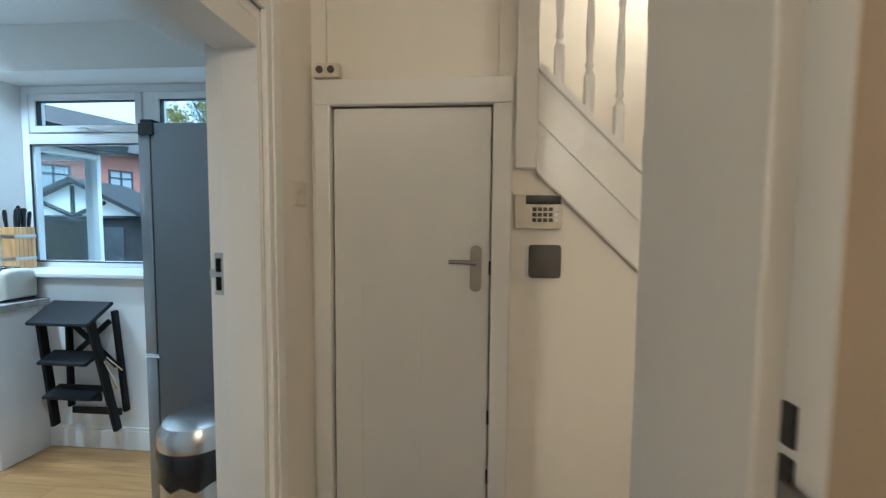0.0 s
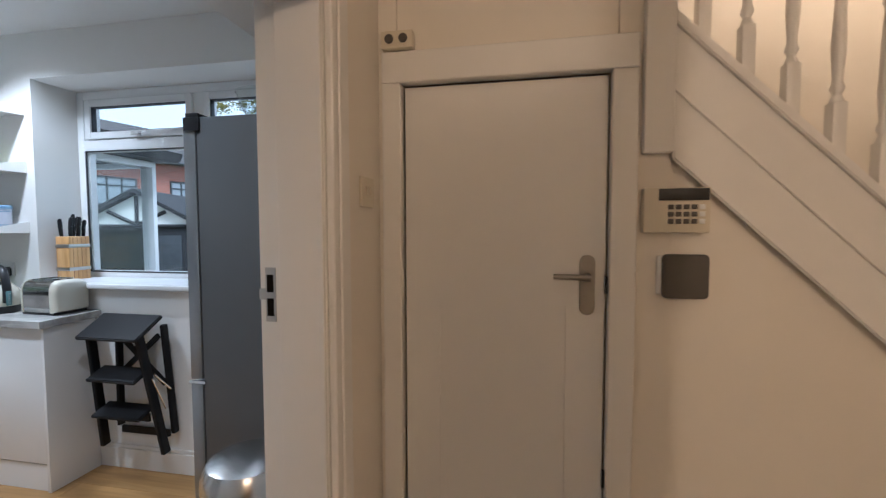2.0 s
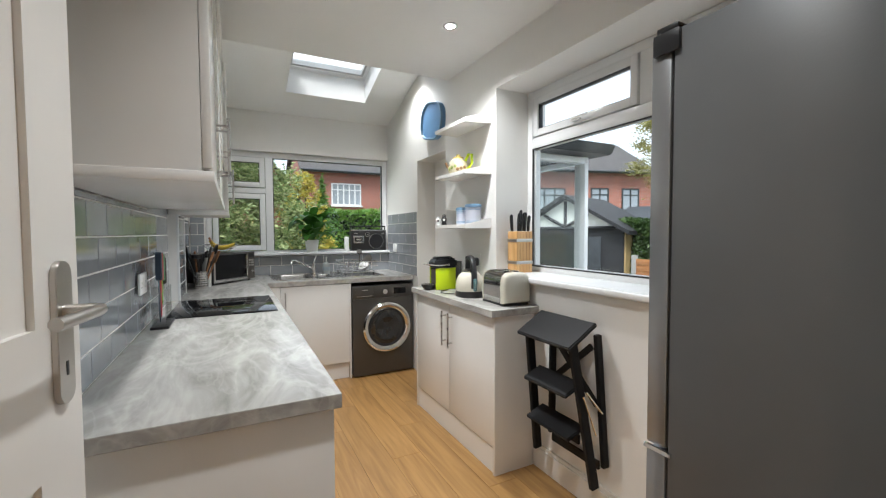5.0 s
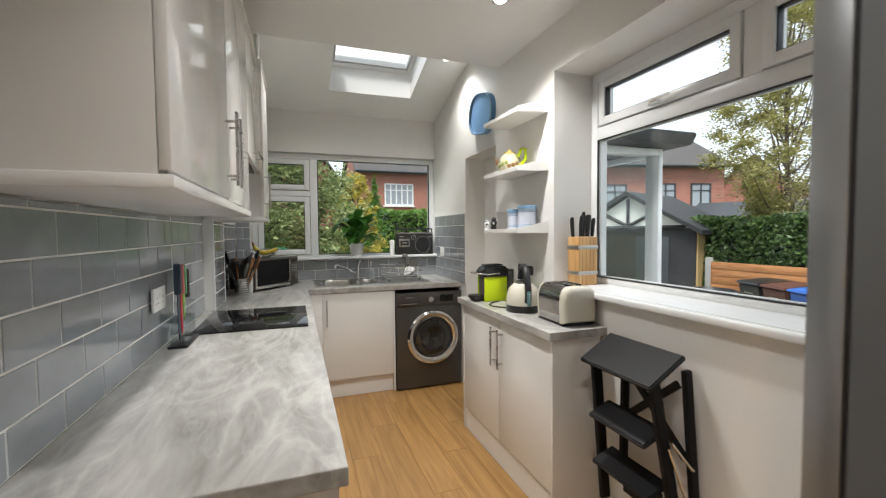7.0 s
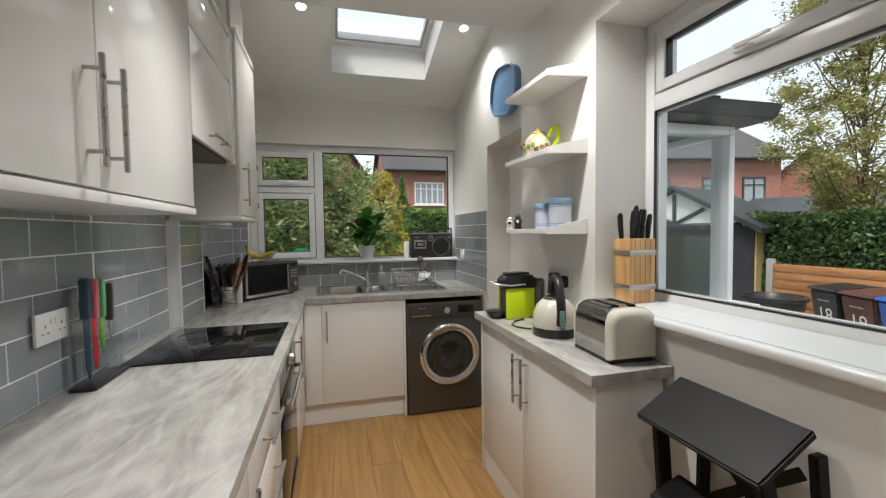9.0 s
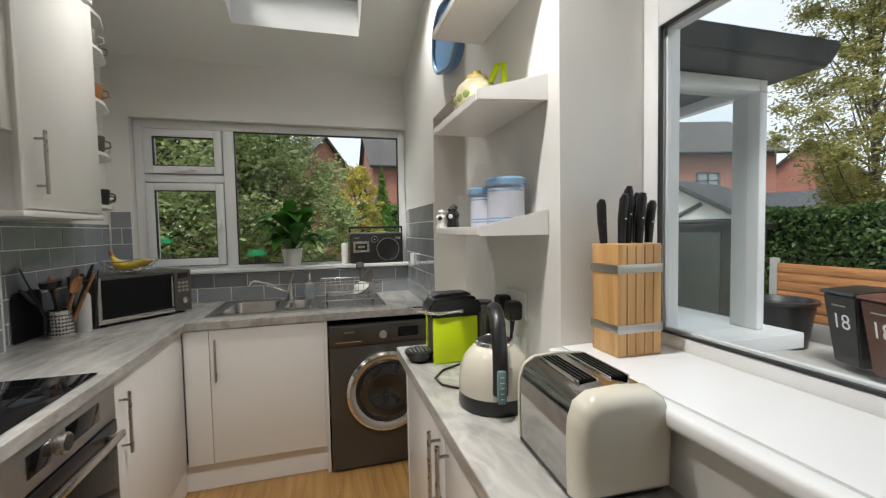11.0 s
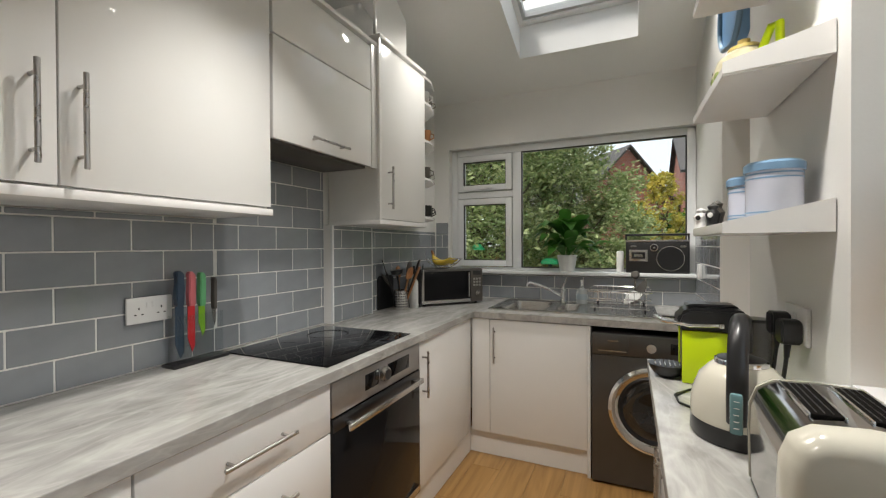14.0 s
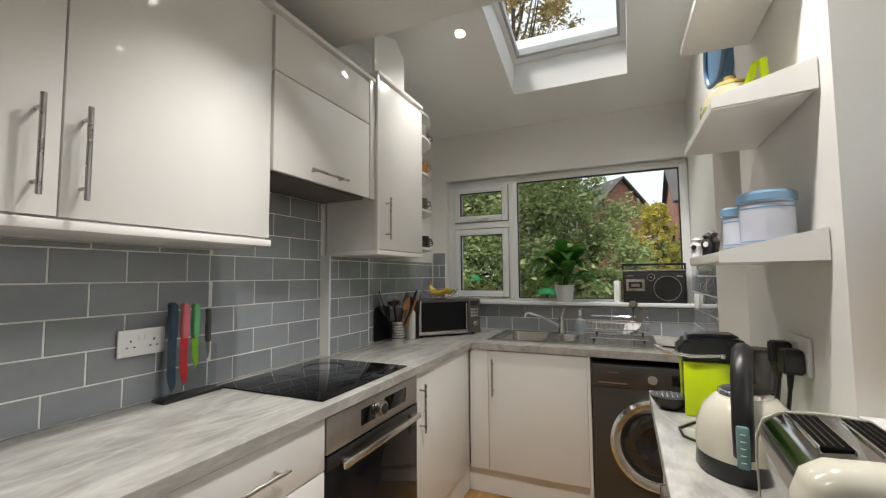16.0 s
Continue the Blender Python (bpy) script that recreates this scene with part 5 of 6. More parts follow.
part("lid", lathe([(0.0455, 0.160), (0.044, 0.169), (0.02, 0.176), (0.0, 0.178)], None, 36), BLACK, ke)
bm = tube(arc((-0.096, 0, 0.06), (-0.112, 0, 0.13), (-0.088, 0, 0.185), 8) + arc((-0.085, 0, 0.192), (-0.06, 0, 0.255), (0.0, 0, 0.25), 8) + arc((0.012, 0, 0.246), (0.045, 0, 0.225), (0.05, 0, 0.175), 6), 0.0165, 14)
for v in bm.verts:
    v.co.y *= 1.15
part("handle", bm, BLACK, ke, "black arched handle")
part("gauge", box(-0.126, -0.113, -0.011, 0.011, 0.045, 0.125, bevel=0.005), material("teal_gauge", (0.20, 0.36, 0.38), 0.08, trans=0.3), ke, "translucent blue water gauge")
for i in range(5):
    part("gauge_mark", box(-0.1267, -0.1262, -0.005, 0.004, 0.058 + 0.013 * i, 0.0595 + 0.013 * i), WHITEPLASTIC, ke)
part("spout", tube([(0.075, 0, 0.105), (0.098, 0, 0.135), (0.108, 0, 0.15)], [0.024, 0.017, 0.013], 14), CREAM, ke)
fx = single("kettle_flex", tube([(-3.16, 2.16, 0.9145), (-3.21, 2.115, 0.9145), (-3.27, 2.11, 0.9145), (-3.33, 2.15, 0.9145), (-3.37, 2.22, 0.9145)], 0.0035, 8), BLACK, "black flex lying on the worktop", "cable", (-3.25, 2.15, 0.9105))

# coffee machine
co = thing("coffee_machine", "lime green capsule coffee machine with black top", "coffee machine", (-3.46, 2.2, 0.91))
part("side_panel", box(-3.412, -3.400, 2.140, 2.300, 0.911, 1.068, bevel=0.004), LIME, co, "lime green side panel")
part("side_panel", box(-3.512, -3.500, 2.140, 2.300, 0.911, 1.068, bevel=0.004), LIME, co)
part("body", box(-3.4995, -3.4125, 2.145, 2.295, 0.911, 1.064, bevel=0.003), GREYPLASTIC, co)
part("head", prism([(2.130, 1.070), (2.312, 1.070), (2.318, 1.100), (2.305, 1.130), (2.27, 1.138), (2.16, 1.136), (2.135, 1.120), (2.124, 1.092)], "x", -3.512, -3.400, bevel=0.010), BLACK, co, "black brewing head")
part("head_cap", prism([(2.150, 1.1385), (2.290, 1.1385), (2.275, 1.148), (2.165, 1.147)], "x", -3.495, -3.420, bevel=0.004), BLACK, co)
lv = part("lever", tube([(-3.394, 2.235, 1.090), (-3.390, 2.16, 1.086), (-3.405, 2.09, 1.094), (-3.456, 2.07, 1.100), (-3.50, 2.09, 1.094), (-3.52, 2.16, 1.086)], 0.0055, 10), CHROME, co, "chrome lever")
part("lever_tip", lathe([(0.0, -0.010), (0.008, -0.006), (0.009, 0.0), (0.008, 0.006), (0.0, 0.010)], Matrix.Translation((-3.394, 2.238, 1.090)), 14), CHROME, lv)
part("drip_tray", lathe([(0.0, 0.0), (0.024, 0.0), (0.036, 0.008), (0.050, 0.030), (0.053, 0.040), (0.0, 0.040)], Matrix.Translation((-3.456, 2.105, 0.911)) @ Matrix.Diagonal((0.9, 1.05, 1, 1)), 28), BLACK, co, "rounded black drip tray")
for i in range(6):
    w = math.sqrt(max(0.0, 0.044 ** 2 - (-0.034 + i * 0.0136) ** 2))
    part("grille_bar", box(-3.456 - w * 0.9, -3.456 + w * 0.9, 2.068 + i * 0.0136, 2.073 + i * 0.0136, 0.9512, 0.9545, bevel=0.0008), STEEL, co)
tk = part("water_tank", lathe([(0.0, 0.0), (0.030, 0.0), (0.034, 0.004), (0.034, 0.19), (0.032, 0.19), (0.031, 0.006), (0.0, 0.006)], Matrix.Translation((-3.448, 2.334, 0.911)), 28), material("smoky_tank", (0.34, 0.34, 0.33), 0.08, trans=0.6), co, "smoky clear water tank")
part("tank_rim", lathe([(0.0, 0.1905), (0.036, 0.1905), (0.036, 0.199), (0.0, 0.203)], Matrix.Translation((-3.448, 2.334, 0.911)), 28), BLACK, tk)

# radio on the sill
ra = thing("radio_cassette", "vintage black and silver portable radio on the sill", "radio", (-5.145, 2.175, 1.132))
part("case", box(-5.185, -5.105, 1.972, 2.355, 1.1325, 1.345, bevel=0.005), BLACK, ra)
part("top_strip", box(-5.186, -5.104, 1.971, 2.356, 1.3455, 1.357, bevel=0.003), STEEL, ra)
part("front_panel", box(-5.1048, -5.102, 1.982, 2.345, 1.14, 1.335, bevel=0.001), RADIOGREY, ra)
def face_disc(r0, r1, y, z, x=-5.1018):
    return lathe([(r0, 0.0), (r1, 0.0), (r1, 0.004), (r0, 0.004)], Matrix.Translation((x, y, z)) @ pose(0, 0, 0, 0, 90, 0), 36)


part("speaker", lathe([(0.0, 0.001), (0.04, 0.002), (0.078, 0.003), (0.078, 0.0)], Matrix.Translation((-5.1018, 2.243, 1.232)) @ pose(0, 0, 0, 0, 90, 0), 36), BLACK, ra)
part("speaker_ring", face_disc(0.079, 0.0835, 2.243, 1.232), STEEL, ra)
part("tuning_dial", face_disc(0.0, 0.020, 2.146, 1.305), BLACK, ra)
part("tuning_ring", face_disc(0.020, 0.025, 2.146, 1.305), STEEL, ra)
part("tuning_hub", face_disc(0.0, 0.006, 2.146, 1.305, -5.0976), STEEL, ra)
cd = part("cassette_door", box(-5.1018, -5.098, 1.992, 2.108, 1.212, 1.292, bevel=0.002), STEEL, ra)
part("cassette_window", box(-5.0978, -5.0968, 2.008, 2.092, 1.230, 1.274), BLACK, cd)
part("cassette_label", box(-5.0967, -5.0962, 2.024, 2.076, 1.243, 1.262), STEEL, cd)
part("label_bars", boxes((-5.1018, -5.101, 2.00, 2.04, 1.313, 1.320), (-5.1018, -5.101, 2.30, 2.335, 1.306, 1.320)), STEEL, ra)
part("carry_handle", boxes((-5.155, -5.135, 1.968, 2.360, 1.385, 1.400), (-5.152, -5.138, 1.968, 1.980, 1.3575, 1.385), (-5.152, -5.138, 2.348, 2.360, 1.3575, 1.385), bevel=0.003), BLACK, ra)
tb_ = single("white_tube", lathe([(0.0, 0.0), (0.024, 0.0), (0.024, 0.14), (0.018, 0.15), (0.0, 0.15)], Matrix.Translation((-5.16, 1.935, 1.1325)), 20), WHITEPLASTIC, "plain white plastic bottle on the sill", "bottle", (-5.16, 1.955, 1.1325))

# peace lily
pt = thing("potted_plant", "leafy peace lily in a white pot on the sill", "plant", (-5.145, 1.575, 1.132))
PM = Matrix.Translation((-5.145, 1.575, 1.1325))
part("pot", lathe([(0.0, 0.0), (0.052, 0.0), (0.07, 0.112), (0.073, 0.118), (0.068, 0.12), (0.06, 0.10), (0.0, 0.10)], PM, 28), WHITEPLASTIC, pt, "white ceramic pot")
rnd = random.Random(4)
def blade(bm, base, yaw, length, width, rise, droop):
    d = Vector((math.cos(yaw), math.sin(yaw), 0))
    s = Vector((-d.y, d.x, 0))
    rows = []
    for i in range(7):
        t = i / 6
        p = Vector(base) + d * (length * 0.75 * t) + Vector((0, 0, rise * t - droop * t * t))
        w = width * math.sin(math.pi * min(1, 0.08 + 0.92 * t)) ** 0.8 * (1 if t < 1 else 0)
        rows.append([bm.verts.new(p + s * w * k + Vector((0, 0, abs(k) * w * 0.35))) for k in (-1, 0, 1)])
    for a, b in zip(rows, rows[1:]):
        bm.faces.new((a[0], a[1], b[1], b[0]))
        bm.faces.new((a[1], a[2], b[2], b[1]))


for i in range(30):
    a = rnd.uniform(0, 2 * math.pi)
    lean = rnd.uniform(0.1, 1)
    stem_top = Vector((-5.145 + 0.10 * lean * math.cos(a) * 0.7 + 0.03, 1.575 + 0.13 * lean * math.sin(a), 1.132 + rnd.uniform(0.15, 0.33) - 0.05 * lean))
    bm = tube([(-5.145 + 0.015 * math.cos(a), 1.575 + 0.015 * math.sin(a), 1.215), tuple(stem_top)], 0.002, 5)
    blade(bm, stem_top, a + rnd.uniform(-0.4, 0.4), rnd.uniform(0.17, 0.27), rnd.uniform(0.042, 0.062), rnd.uniform(0.13, 0.24), rnd.uniform(0.08, 0.24))
    for v in bm.verts:
        v.co.x = max(v.co.x, -5.188)
    part("leaf", bm, LEAF, pt)

# knife stand on the worktop
ks = thing("knife_stand", "clear acrylic stand with coloured kitchen knives", "knife stand", (-2.98, 0.56, 0.9105))
part("base", box(-3.085, -2.872, 0.528, 0.598, 0.9105, 0.922, bevel=0.003), BLACK, ks)
for y0, y1 in ((0.534, 0.538), (0.584, 0.588)):
    ob = part("acrylic_sheet", box(-3.065, -2.892, y0, y1, 0.9225, 1.085), CLEAR, ks)
    ob.visible_shadow = False
for x, top, bot, bw, bm_, hm in ((-2.915, 1.245, 0.935, 0.030, NAVY, NAVY), (-2.958, 1.240, 0.950, 0.026, RED, PINK), (-2.998, 1.235, 1.000, 0.024, GREEN, MINT), (-3.048, 1.215, 1.03, 0.014, STEEL, GREYPLASTIC)):
    hz = top - 0.125
    kn = part("knife_blade", prism([(x - bw / 2, hz), (x + bw / 2, hz), (x + bw / 2, bot + 0.05), (x - bw * 0.1, bot), (x - bw / 2, bot + 0.02)], "y", 0.560, 0.563), bm_, ks, smooth=False)
    part("knife_handle", prism([(x - bw * 0.42, hz), (x + bw * 0.42, hz), (x + bw * 0.55, hz + 0.04), (x + bw * 0.40, hz + 0.09), (x + bw * 0.5, top - 0.006), (x + bw * 0.1, top), (x - bw * 0.45, top - 0.012), (x - bw * 0.5, hz + 0.06)], "y", 0.550, 0.573, bevel=0.003), hm, kn)

# utensils, bottle, microwave, bananas
up = thing("utensil_pot", "perforated steel pot full of cooking utensils", "utensil holder", (-4.335, 0.63, 0.9105))
UM = Matrix.Translation((-4.335, 0.63, 0.9105))
part("pot", lathe([(0.0, 0.0), (0.047, 0.0), (0.048, 0.004), (0.048, 0.125), (0.050, 0.127), (0.046, 0.127), (0.045, 0.006), (0.0, 0.006)], UM, 32), STEEL, up)
for zi in range(6):
    for k_ in range(14):
        a = radians(-35 + k_ * 14)
        c = UM @ Vector((0.0482 * math.cos(a), 0.0482 * math.sin(a), 0.022 + zi * 0.0165))
        part("hole", rod(c, c + Vector((math.cos(a), math.sin(a), 0)) * 0.0005, 0.0042, seg=6), BLACK, up)
def utensil(dx, dy, lx, ly, h, m_, kind):
    a = UM @ Vector((dx, dy, 0.03))
    b = UM @ Vector((dx + lx, dy + ly, h))
    bm = tube([a, b], 0.0065, 8)
    d = (b - a).normalized()
    if kind == "spoon":
        lathe([(0.0, 0.0), (0.028, 0.008), (0.034, 0.038), (0.024, 0.075), (0.0, 0.085)], Matrix.Translation(b) @ d.to_track_quat("Z", "Y").to_matrix().to_4x4() @ Matrix.Diagonal((1, 0.3, 1, 1)), 14, bm)
    elif kind == "turner":
        box(-0.036, 0.036, -0.003, 0.003, 0, 0.095, bevel=0.0015, bm=(o := bmesh.new()))
        o.transform(Matrix.Translation(b) @ d.to_track_quat("Z", "Y").to_matrix().to_4x4())
        join(bm, o)
    else:
        lathe([(0.0, 0.0), (0.038, 0.014), (0.042, 0.04), (0.0, 0.04)], Matrix.Translation(b) @ d.to_track_quat("Z", "Y").to_matrix().to_4x4(), 14, bm)
    part("utensil", bm, m_, up)


for spec in ((0.02, -0.02, 0.035, -0.055, 0.235, BLACK, "turner"), (0.0, 0.0, 0.02, -0.015, 0.22, BLACK, "ladle"), (0.01, 0.02, 0.0, 0.04, 0.235, GREYPLASTIC, "spoon"), (-0.02, 0.0, 0.05, -0.075, 0.165, GREYPLASTIC, "spoon"),
             (0.01, 0.01, 0.01, 0.055, 0.20, BROWNWOOD, "spoon"), (0.0, 0.03, -0.02, 0.06, 0.19, BROWNWOOD, "turner"), (-0.02, -0.02, 0.0, -0.01, 0.20, BROWNWOOD, "spoon"), (-0.01, 0.02, -0.03, 0.07, 0.25, BLACK, "spoon")):
    utensil(*spec)
# panel added to give the dark mass behind the utensils
cb = thing("dark_panel", "added black panel on the tiles behind the utensils", "board", (-4.28, 0.52, 0.9105))
part("board", prism([(-4.43, 0.9108), (-4.24, 0.9108), (-4.24, 1.11), (-4.26, 1.13), (-4.41, 1.13), (-4.43, 1.11)], "y", 0.506, 0.516, bevel=0.002), BLACK, cb)
bt = thing("oil_bottle", "glass oil bottle with a dark pourer", "bottle", (-4.445, 0.665, 0.9105))
part("bottle", lathe([(0.0, 0.0), (0.031, 0.0), (0.032, 0.01), (0.032, 0.17), (0.014, 0.205), (0.013, 0.225), (0.0, 0.225)], Matrix.Translation((-4.445, 0.665, 0.9105)), 24), material("cloudy_bottle", (0.62, 0.63, 0.60), 0.14, trans=0.15), bt)
part("pourer", tube([(-4.445, 0.665, 1.135), (-4.445, 0.665, 1.175), (-4.43, 0.675, 1.185)], [0.013, 0.011, 0.008], 10), BLACK, bt)
br2 = single("pastry_brush", tube([(-4.47, 0.70, 0.9105), (-4.475, 0.712, 1.10), (-4.478, 0.72, 1.20)], [0.006, 0.005, 0.003], 8), BLACK, "slim black skewer leaning by the bottle", "utensil", (-4.47, 0.70, 0.9105))

mwm = Matrix.Translation((-4.665, 0.853, 0.9105)) @ pose(0, 0, 0, 0, 0, 139)
mw = thing("microwave", "silver microwave oven with a black glass door", "microwave", local=mwm)
part("body", box(-0.238, 0.238, 0.001, 0.255, 0.012, 0.252, bevel=0.005), GRAPHITE, mw)
dd = part("door", box(-0.238, 0.140, -0.018, 0.0, 0.014, 0.250, bevel=0.003), GRAPHITE, mw)
part("door_strip", box(-0.236, 0.138, -0.0205, -0.0182, 0.016, 0.038, bevel=0.001), STEEL, dd, "steel strip along the foot of the door")
part("door_strip", box(-0.236, -0.220, -0.0205, -0.0182, 0.0385, 0.248, bevel=0.001), SATINSTEEL, dd)
part("door_glass", box(-0.218, 0.138, -0.0195, -0.0182, 0.040, 0.236, bevel=0.001), DARKGLASS, dd)
part("door_handle", tube([(0.118, -0.034, 0.05), (0.118, -0.034, 0.225)], 0.006, 10), STEEL, dd)
for z in (0.06, 0.215):
    part("handle_leg", rod((0.118, -0.0197, z), (0.118, -0.034, z), 0.004, seg=8), STEEL, dd)
cpn = part("control_panel", box(0.1415, 0.238, -0.018, 0.0, 0.014, 0.250, bevel=0.003), GREYPLASTIC, mw)
part("dial", rod((0.190, -0.0182, 0.075), (0.190, -0.036, 0.075), 0.02, 0.018, 20, bevel=0.002), STEEL, cpn)
part("display", box(0.158, 0.222, -0.0194, -0.0182, 0.205, 0.235), BLACK, cpn)
for r in range(3):
    for c in range(3):
        part("button", box(0.160 + c * 0.022, 0.177 + c * 0.022, -0.0198, -0.0182, 0.125 + r * 0.022, 0.140 + r * 0.022, bevel=0.001), SATINSTEEL, cpn)
for x, y in ((-0.2, 0.02), (0.2, 0.02), (-0.2, 0.19), (0.2, 0.19)):
    part("foot", rod((x, y, 0.0), (x, y, 0.0125), 0.012, seg=10), BLACK, mw)
wb = thing("fruit_bowl", "wire fruit bowl on top of the microwave", "bowl", (-4.83, 0.76, 1.163))
FM = Matrix.Translation((-4.735, 0.755, 1.1645))
for r, z in ((0.05, 0.003), (0.095, 0.03), (0.135, 0.065)):
    pts = [FM @ Vector((r * math.cos(a * math.pi / 12), r * math.sin(a * math.pi / 12), z)) for a in range(25)]
    part("ring", tube(pts, 0.0025, 6), CHROME, wb)
for i in range(16):
    a = i * math.pi / 8
    part("wire", tube([FM @ Vector((r * math.cos(a), r * math.sin(a), z)) for r, z in ((0.05, 0.003), (0.095, 0.03), (0.135, 0.065))], 0.0016, 5), CHROME, wb)
bc = thing("bananas", "bunch of ripe yellow bananas in the wire bowl", "fruit", (-4.80, 0.77, 1.17))
for i in range(5):
    o = (i - 2) * 0.026
    pts = arc(FM @ Vector((0.03 + o * 0.4, -0.07 + o * 0.2, 0.095)), FM @ Vector((0.06 + o, -0.02, -0.005)), FM @ Vector((0.055 + o * 1.2, 0.11, 0.062 + 0.004 * i)), 10)
    part("banana", tube(pts, [0.005, 0.010, 0.015, 0.017, 0.018, 0.018, 0.018, 0.017, 0.014, 0.010, 0.005], 10), YELLOW, bc)
part("stalk", tube([FM @ Vector((0.03, -0.065, 0.09)), FM @ Vector((0.028, -0.08, 0.125))], [0.011, 0.007], 8), BROWNWOOD, bc)
# cups on the end shelves
for x, dy, z, m_ in ((-4.60, 0.70, 1.5175, GREYPLASTIC), (-4.45, 0.765, 1.5175, BLACK), (-4.58, 0.70, 1.7675, SATINSTEEL), (-4.43, 0.765, 1.7675, GREYPLASTIC), (-4.44, 0.765, 2.0125, BROWNWOOD), (-4.56, 0.72, 2.2575, GREYPLASTIC), (-4.42, 0.765, 2.2575, SATINSTEEL)):
    cp = thing("cup", "small cup standing on the open end shelf", "cup", (x, dy, z), "cups")
    m = Matrix.Translation((x, dy, z))
    part("bowl", lathe([(0.0, 0.0), (0.022, 0.0), (0.03, 0.01), (0.034, 0.075), (0.031, 0.075), (0.027, 0.012), (0.0, 0.01)], m, 20), m_, cp)
    part("handle", tube([m @ Vector(p) for p in ((-0.02, 0.022, 0.06), (-0.03, 0.043, 0.052), (-0.03, 0.045, 0.03), (-0.018, 0.023, 0.018))], 0.004, 8), m_, cp)

# downlights
# the added spot at x -1.45 gets the same fixture
for x, y, z in SPOTS + [(x, y, slope(x) - 0.001) for x, y in SLOPE_SPOTS]:
    tilt = 0 if z < 2.6 else -math.degrees(math.atan(0.306))
    dl = thing("downlight", "small round recessed ceiling spotlight, switched on", "ceiling light", local=Matrix.Translation((x, y, z + (0.025 if tilt == 0 else 0))) @ pose(0, 0, 0, 0, tilt, 0), group="downlights")
    part("bezel", lathe([(0.030, -0.004), (0.042, -0.004), (0.044, -0.0005), (0.030, -0.0005)], None, 28), CHROME if z < 2.6 else WHITEPLASTIC, dl)
    part("bulb", lathe([(0.0, -0.003), (0.029, -0.003), (0.0295, -0.001), (0.0, -0.0008)], None, 24), BULB, dl, "glowing lamp disc")

# ---------- Outside ----------
GZ = -0.45
CONC = material("concrete_paving", (0.30, 0.29, 0.27), 0.9, spread=0.2, scale=2.5, bump=0.3, bump_scale=30)
GRASS = material("lawn_ground", (0.09, 0.12, 0.04), 0.95, spread=0.3, scale=3)
BRICK = brickwork("red_brick", (0.36, 0.115, 0.075))
ROOF = material("grey_brown_roof_tile", (0.066, 0.060, 0.058), 0.8, spread=0.25, scale=3, bump=0.5, bump_scale=12)
FENCE = wood("orange_fence_board", (0.34, 0.135, 0.045), (0.52, 0.24, 0.09), along=(0.8, 8, 8), rough=0.7, vary=0.08)
BLACKTIMBER = material("black_stained_timber", (0.02, 0.02, 0.022), 0.7, spread=0.3, scale=9)
BUFF = material("buff_shiplap", (0.52, 0.36, 0.16), 0.7, spread=0.1, scale=6)
RENDER_ = material("white_render", (0.75, 0.74, 0.70), 0.8, spread=0.05)
DARKTRIM = material("dark_eave_board", (0.035, 0.04, 0.045), 0.6, spread=0.2)
BINBLUE = material("blue_bin_plastic", (0.02, 0.11, 0.42), 0.45)
BINBROWN = material("brown_bin_plastic", (0.10, 0.035, 0.022), 0.45)
BARK = material("grey_brown_bark", (0.11, 0.085, 0.06), 0.9, spread=0.3, scale=20, bump=0.8, bump_scale=40)
GREENLEAF = leafy("apple_leaves", (0.13, 0.21, 0.065), (0.48, 0.52, 0.24))
GOLDLEAF = leafy("golden_leaves", (0.34, 0.34, 0.06), (0.66, 0.52, 0.09))
BROWNLEAF = leafy("autumn_leaves", (0.30, 0.18, 0.06), (0.50, 0.40, 0.18))
SIDELEAF = leafy("turning_leaves", (0.20, 0.21, 0.06), (0.46, 0.42, 0.14))
HEDGELEAF = leafy("hedge_leaves", (0.03, 0.075, 0.02), (0.13, 0.21, 0.05))
BRIGHTHEDGE = leafy("clipped_hedge_leaves", (0.09, 0.22, 0.025), (0.20, 0.34, 0.05))
CONIFER = leafy("conifer_sprays", (0.07, 0.17, 0.02), (0.16, 0.30, 0.04))
solid("ground", boxes((-300, 300, -300, 300, GZ - 0.2, GZ)), GRASS, "rough grass and soil beyond the yard", "ground")
solid("pavement", boxes((-9.5, 3.0, 2.70, 9.35, GZ - 0.1, GZ + 0.012)), CONC, "worn grey concrete yard beside the house", "pavement")


def leaf_cloud(rng, blobs, count, size, flat=0.5):
    """Many small leaf blades scattered over the shells of blobs (centre, radii)."""
    verts, faces = [], []
    weights = [b[1][0] * b[1][2] for b in blobs]
    for _ in range(count):
        c, r = rng.choices(blobs, weights)[0]
        u = Vector((rng.gauss(0, 1), rng.gauss(0, 1), rng.gauss(0, 1))).normalized()
        k = abs(rng.gauss(0.55, 0.38))
        p = Vector(c) + Vector((u.x * r[0], u.y * r[1], u.z * r[2])) * k
        s = size * rng.uniform(0.6, 1.4)
        a = Vector((rng.gauss(0, 1), rng.gauss(0, 1), rng.gauss(0, 1) * flat)).normalized()
        b = a.cross(Vector((rng.gauss(0, 1), rng.gauss(0, 1), rng.gauss(0, 1)))).normalized()
        n = a.cross(b) * s * 0.18
        i = len(verts)
        verts += [p - a * s, p - b * s * 0.45 + n, p + a * s, p + b * s * 0.45 + n]
        faces += [(i, i + 1, i + 2), (i, i + 2, i + 3)]
    me = bpy.data.meshes.new("leaves")
    me.from_pydata(verts, [], faces)
    return me


